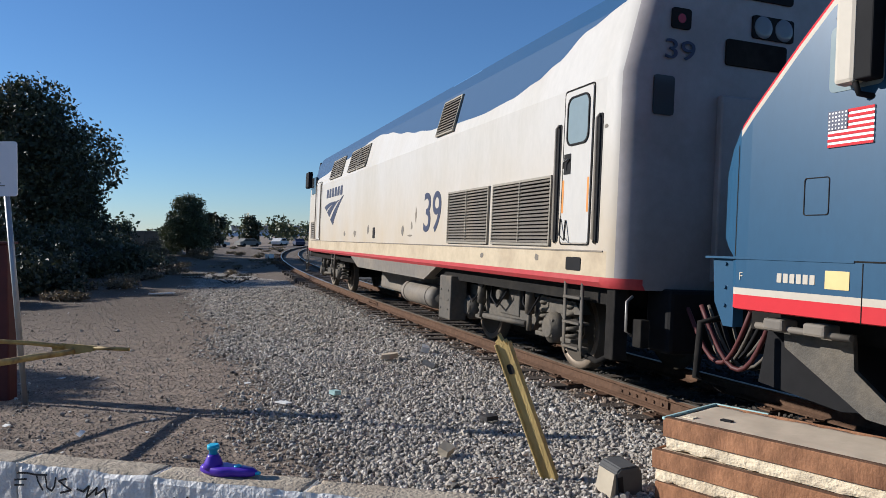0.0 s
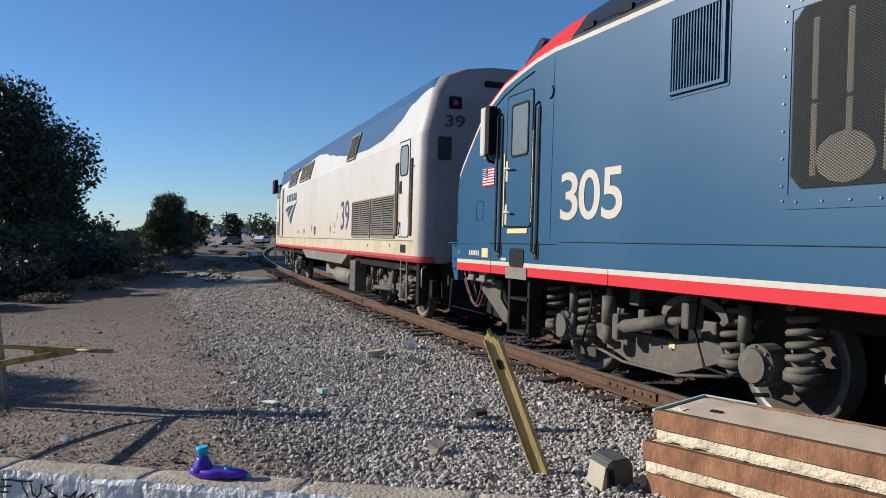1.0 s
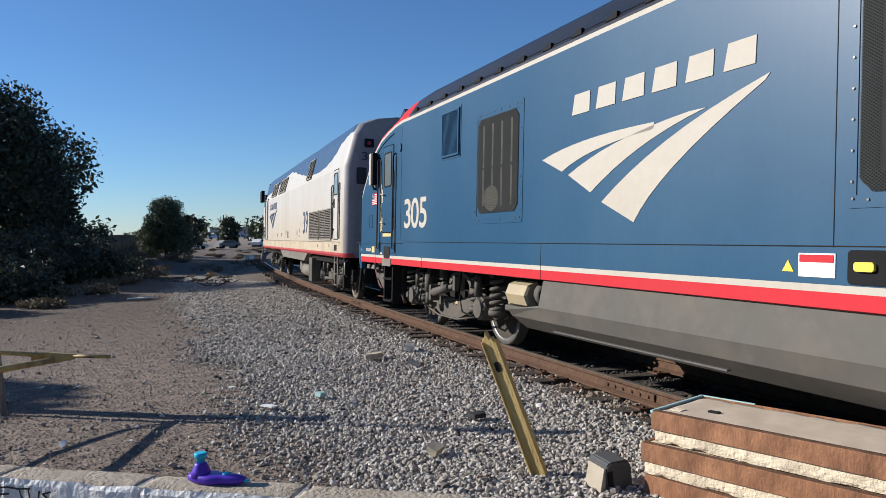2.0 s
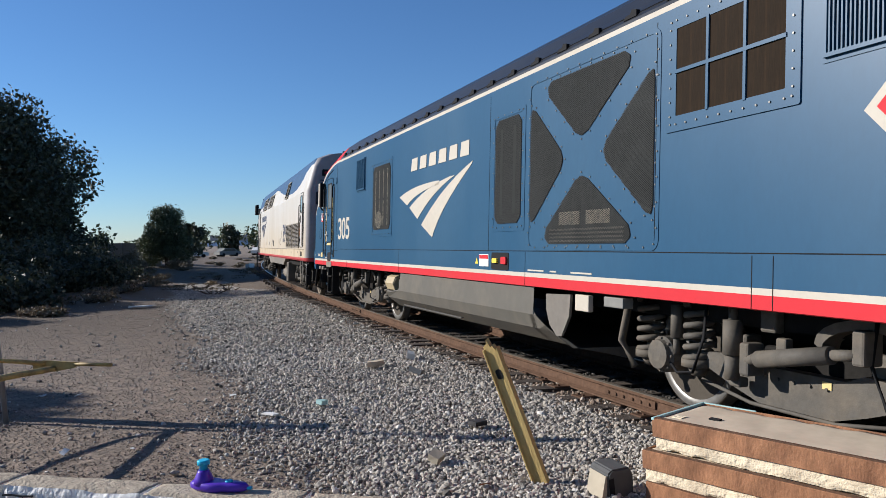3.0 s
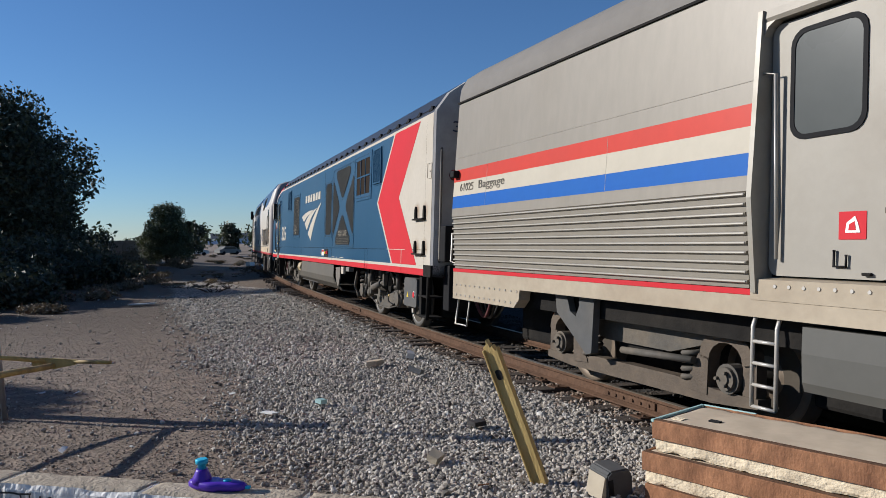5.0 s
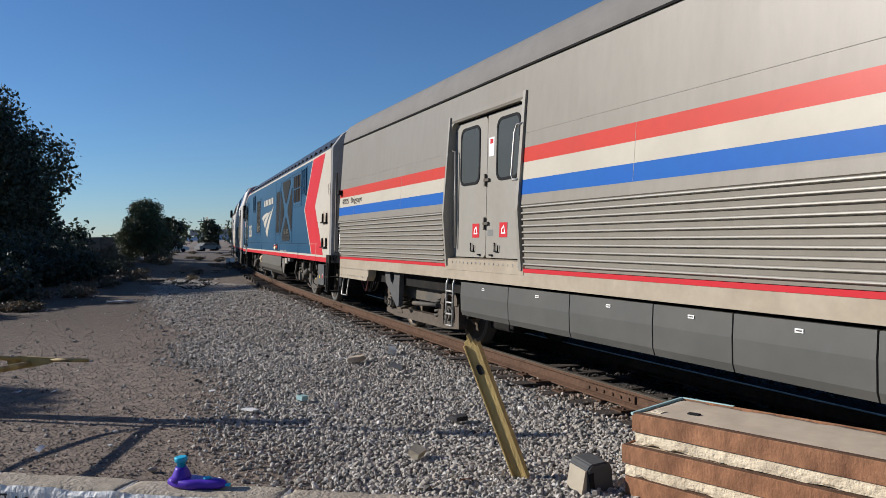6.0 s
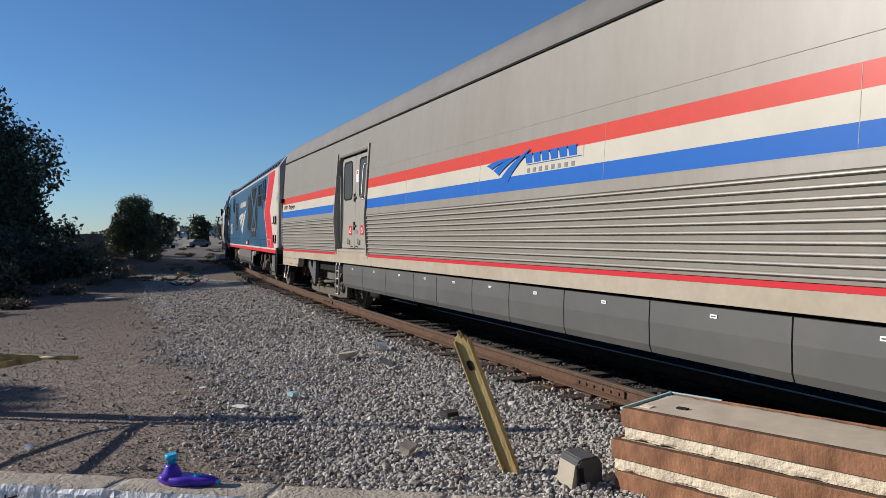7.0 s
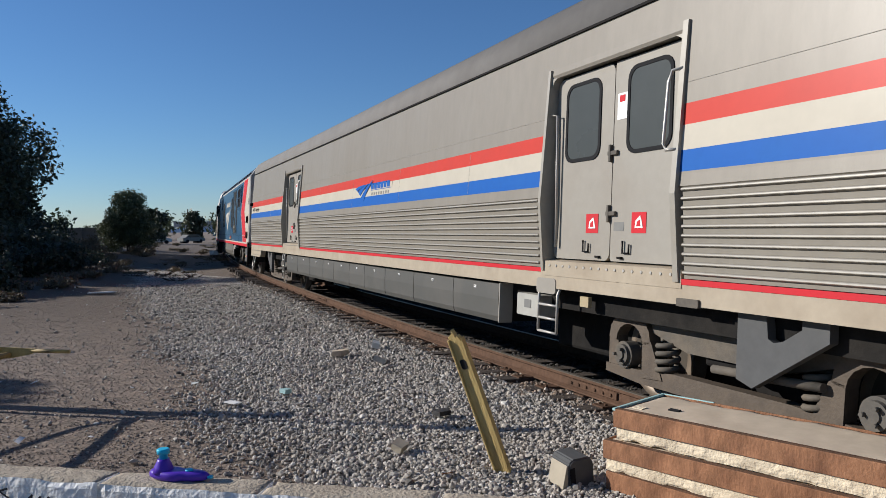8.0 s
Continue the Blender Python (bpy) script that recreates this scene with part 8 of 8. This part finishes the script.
def build_far():
    wall = thing("yard_wall", "weathered grey block wall behind the weeds", "wall", "", "structure")
    part("wall_face", solid(box, -27.5, -22.4, 63.0, 63.25, -0.4, 2.0), M["old_wall"], wall)
    part("wall_coping", solid(box, -27.55, -22.35, 62.95, 63.3, 2.0, 2.12), M["old_wall"], wall)
    for x in (-27.4, -25.8, -24.1, -22.5):
        part("wall_pier", solid(box, x - 0.2, x + 0.2, 62.85, 63.0, -0.4, 2.1), M["old_wall"], wall)
    br = thing("overpass", "distant grey concrete road overpass on columns", "bridge")
    part("deck", solid(box, -95, -20, 330, 342, 3.6, 5.4), M["far_concrete"], br)
    part("parapet", solid(box, -95, -20, 329.6, 330, 5.4, 6.2), M["far_concrete"], br)
    col = mesh_of("column", solid(cyl, (0, 0, -1), (0, 0, 3.6), 0.7, 10), M["far_concrete"])
    for i in range(7):
        piece("column", col, br, pose(-90 + i * 11, 336, 0))
    hills = bmesh.new()
    prev = None
    for i in range(121):
        x = -2600 + i * 40
        z = 16 + 14 * noise.noise(Vector((x * 0.0016, 0, 5))) + 4 * noise.noise(Vector((x * 0.008, 2, 5)))
        a, b = hills.verts.new((x, 2420, -5)), hills.verts.new((x, 2430, z))
        if prev:
            hills.faces.new((prev[0], a, b, prev[1]))
        prev = (a, b)
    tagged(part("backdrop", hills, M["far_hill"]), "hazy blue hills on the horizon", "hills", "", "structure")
    for i, (x, y, h) in enumerate(((-40.4, 150, 6.2), (-37.6, 150, 4.8), (-52, 240, 8.5), (-48, 260, 7.0))):
        p = thing("utility_pole", "dark wooden utility pole in the distance", "pole", "utility poles")
        part("shaft", solid(cyl, (x, y, -0.5), (x, y, h), 0.16, 8, 0.11), M["bark"], p)
        part("crossarm", solid(box, x - 1.1, x + 1.1, y - 0.08, y + 0.08, h - 0.9, h - 0.75), M["bark"], p)
    for i, (x, y, m) in enumerate(((-36.5, 118, "litter"), (-33.2, 125, "boxgrey"), (-30.0, 135, "litter"), (-27.5, 140, "navy"))):
        c = thing("parked_car", "parked car far off beside the line", "car", "parked cars")
        bm = bmesh.new()
        prism(bm, [(-2.1, 0.3), (2.1, 0.3), (2.1, 0.8), (1.3, 0.95), (0.8, 1.4), (-1.0, 1.4), (-1.6, 0.95), (-2.1, 0.85)], "y", -0.85, 0.85)
        part("body", bm, M[m], c)
        part("window_band", solid(prism, [(1.1, 0.95), (0.72, 1.33), (-0.92, 1.33), (-1.35, 0.95)], "y", -0.87, 0.87), M["glass"], c)
        for a in (-1.3, 1.3):
            part("wheel", solid(lathe, [(-0.86, 0.3), (0.86, 0.3)], a, 0, 0.3, "y", 14), M["black"], c)
        c.matrix_basis = pose(x, y, height(x, y), 0, 0, 20 + 30 * i)


build_barrier()
build_slabs()
build_post()
build_gate_and_sign()
build_litter()
build_plants()
build_far()


# ---------------------------------------------------------------- what moves
def gone(t):
    return float(np.interp(t, [r[0] for r in STEPS], [r[7] for r in STEPS]))


def motions():
    # slack in the couplers: at first the locomotives stand a little closer together
    slack = {LOCO_P: -0.05, LOCO_A: 0.09, CAR_B: 0.0}
    for ob, c, inward in ((LOCO_P, P_C - 0.04, 0.058), (LOCO_A, A_C, 0.047), (CAR_B, B_C, 0.097)):
        walk(ob, [(r[0], track_pose(r[7] + c + slack[ob] * max(0.0, 1 - r[0] / 0.6), inward)) for r in STEPS])
    for ob, x, r in SETS:
        walk(ob, [(i * 0.1, pose(x, 0, r, 0, math.degrees(gone(i * 0.1) / r), 0)) for i in range(81)])


motions()
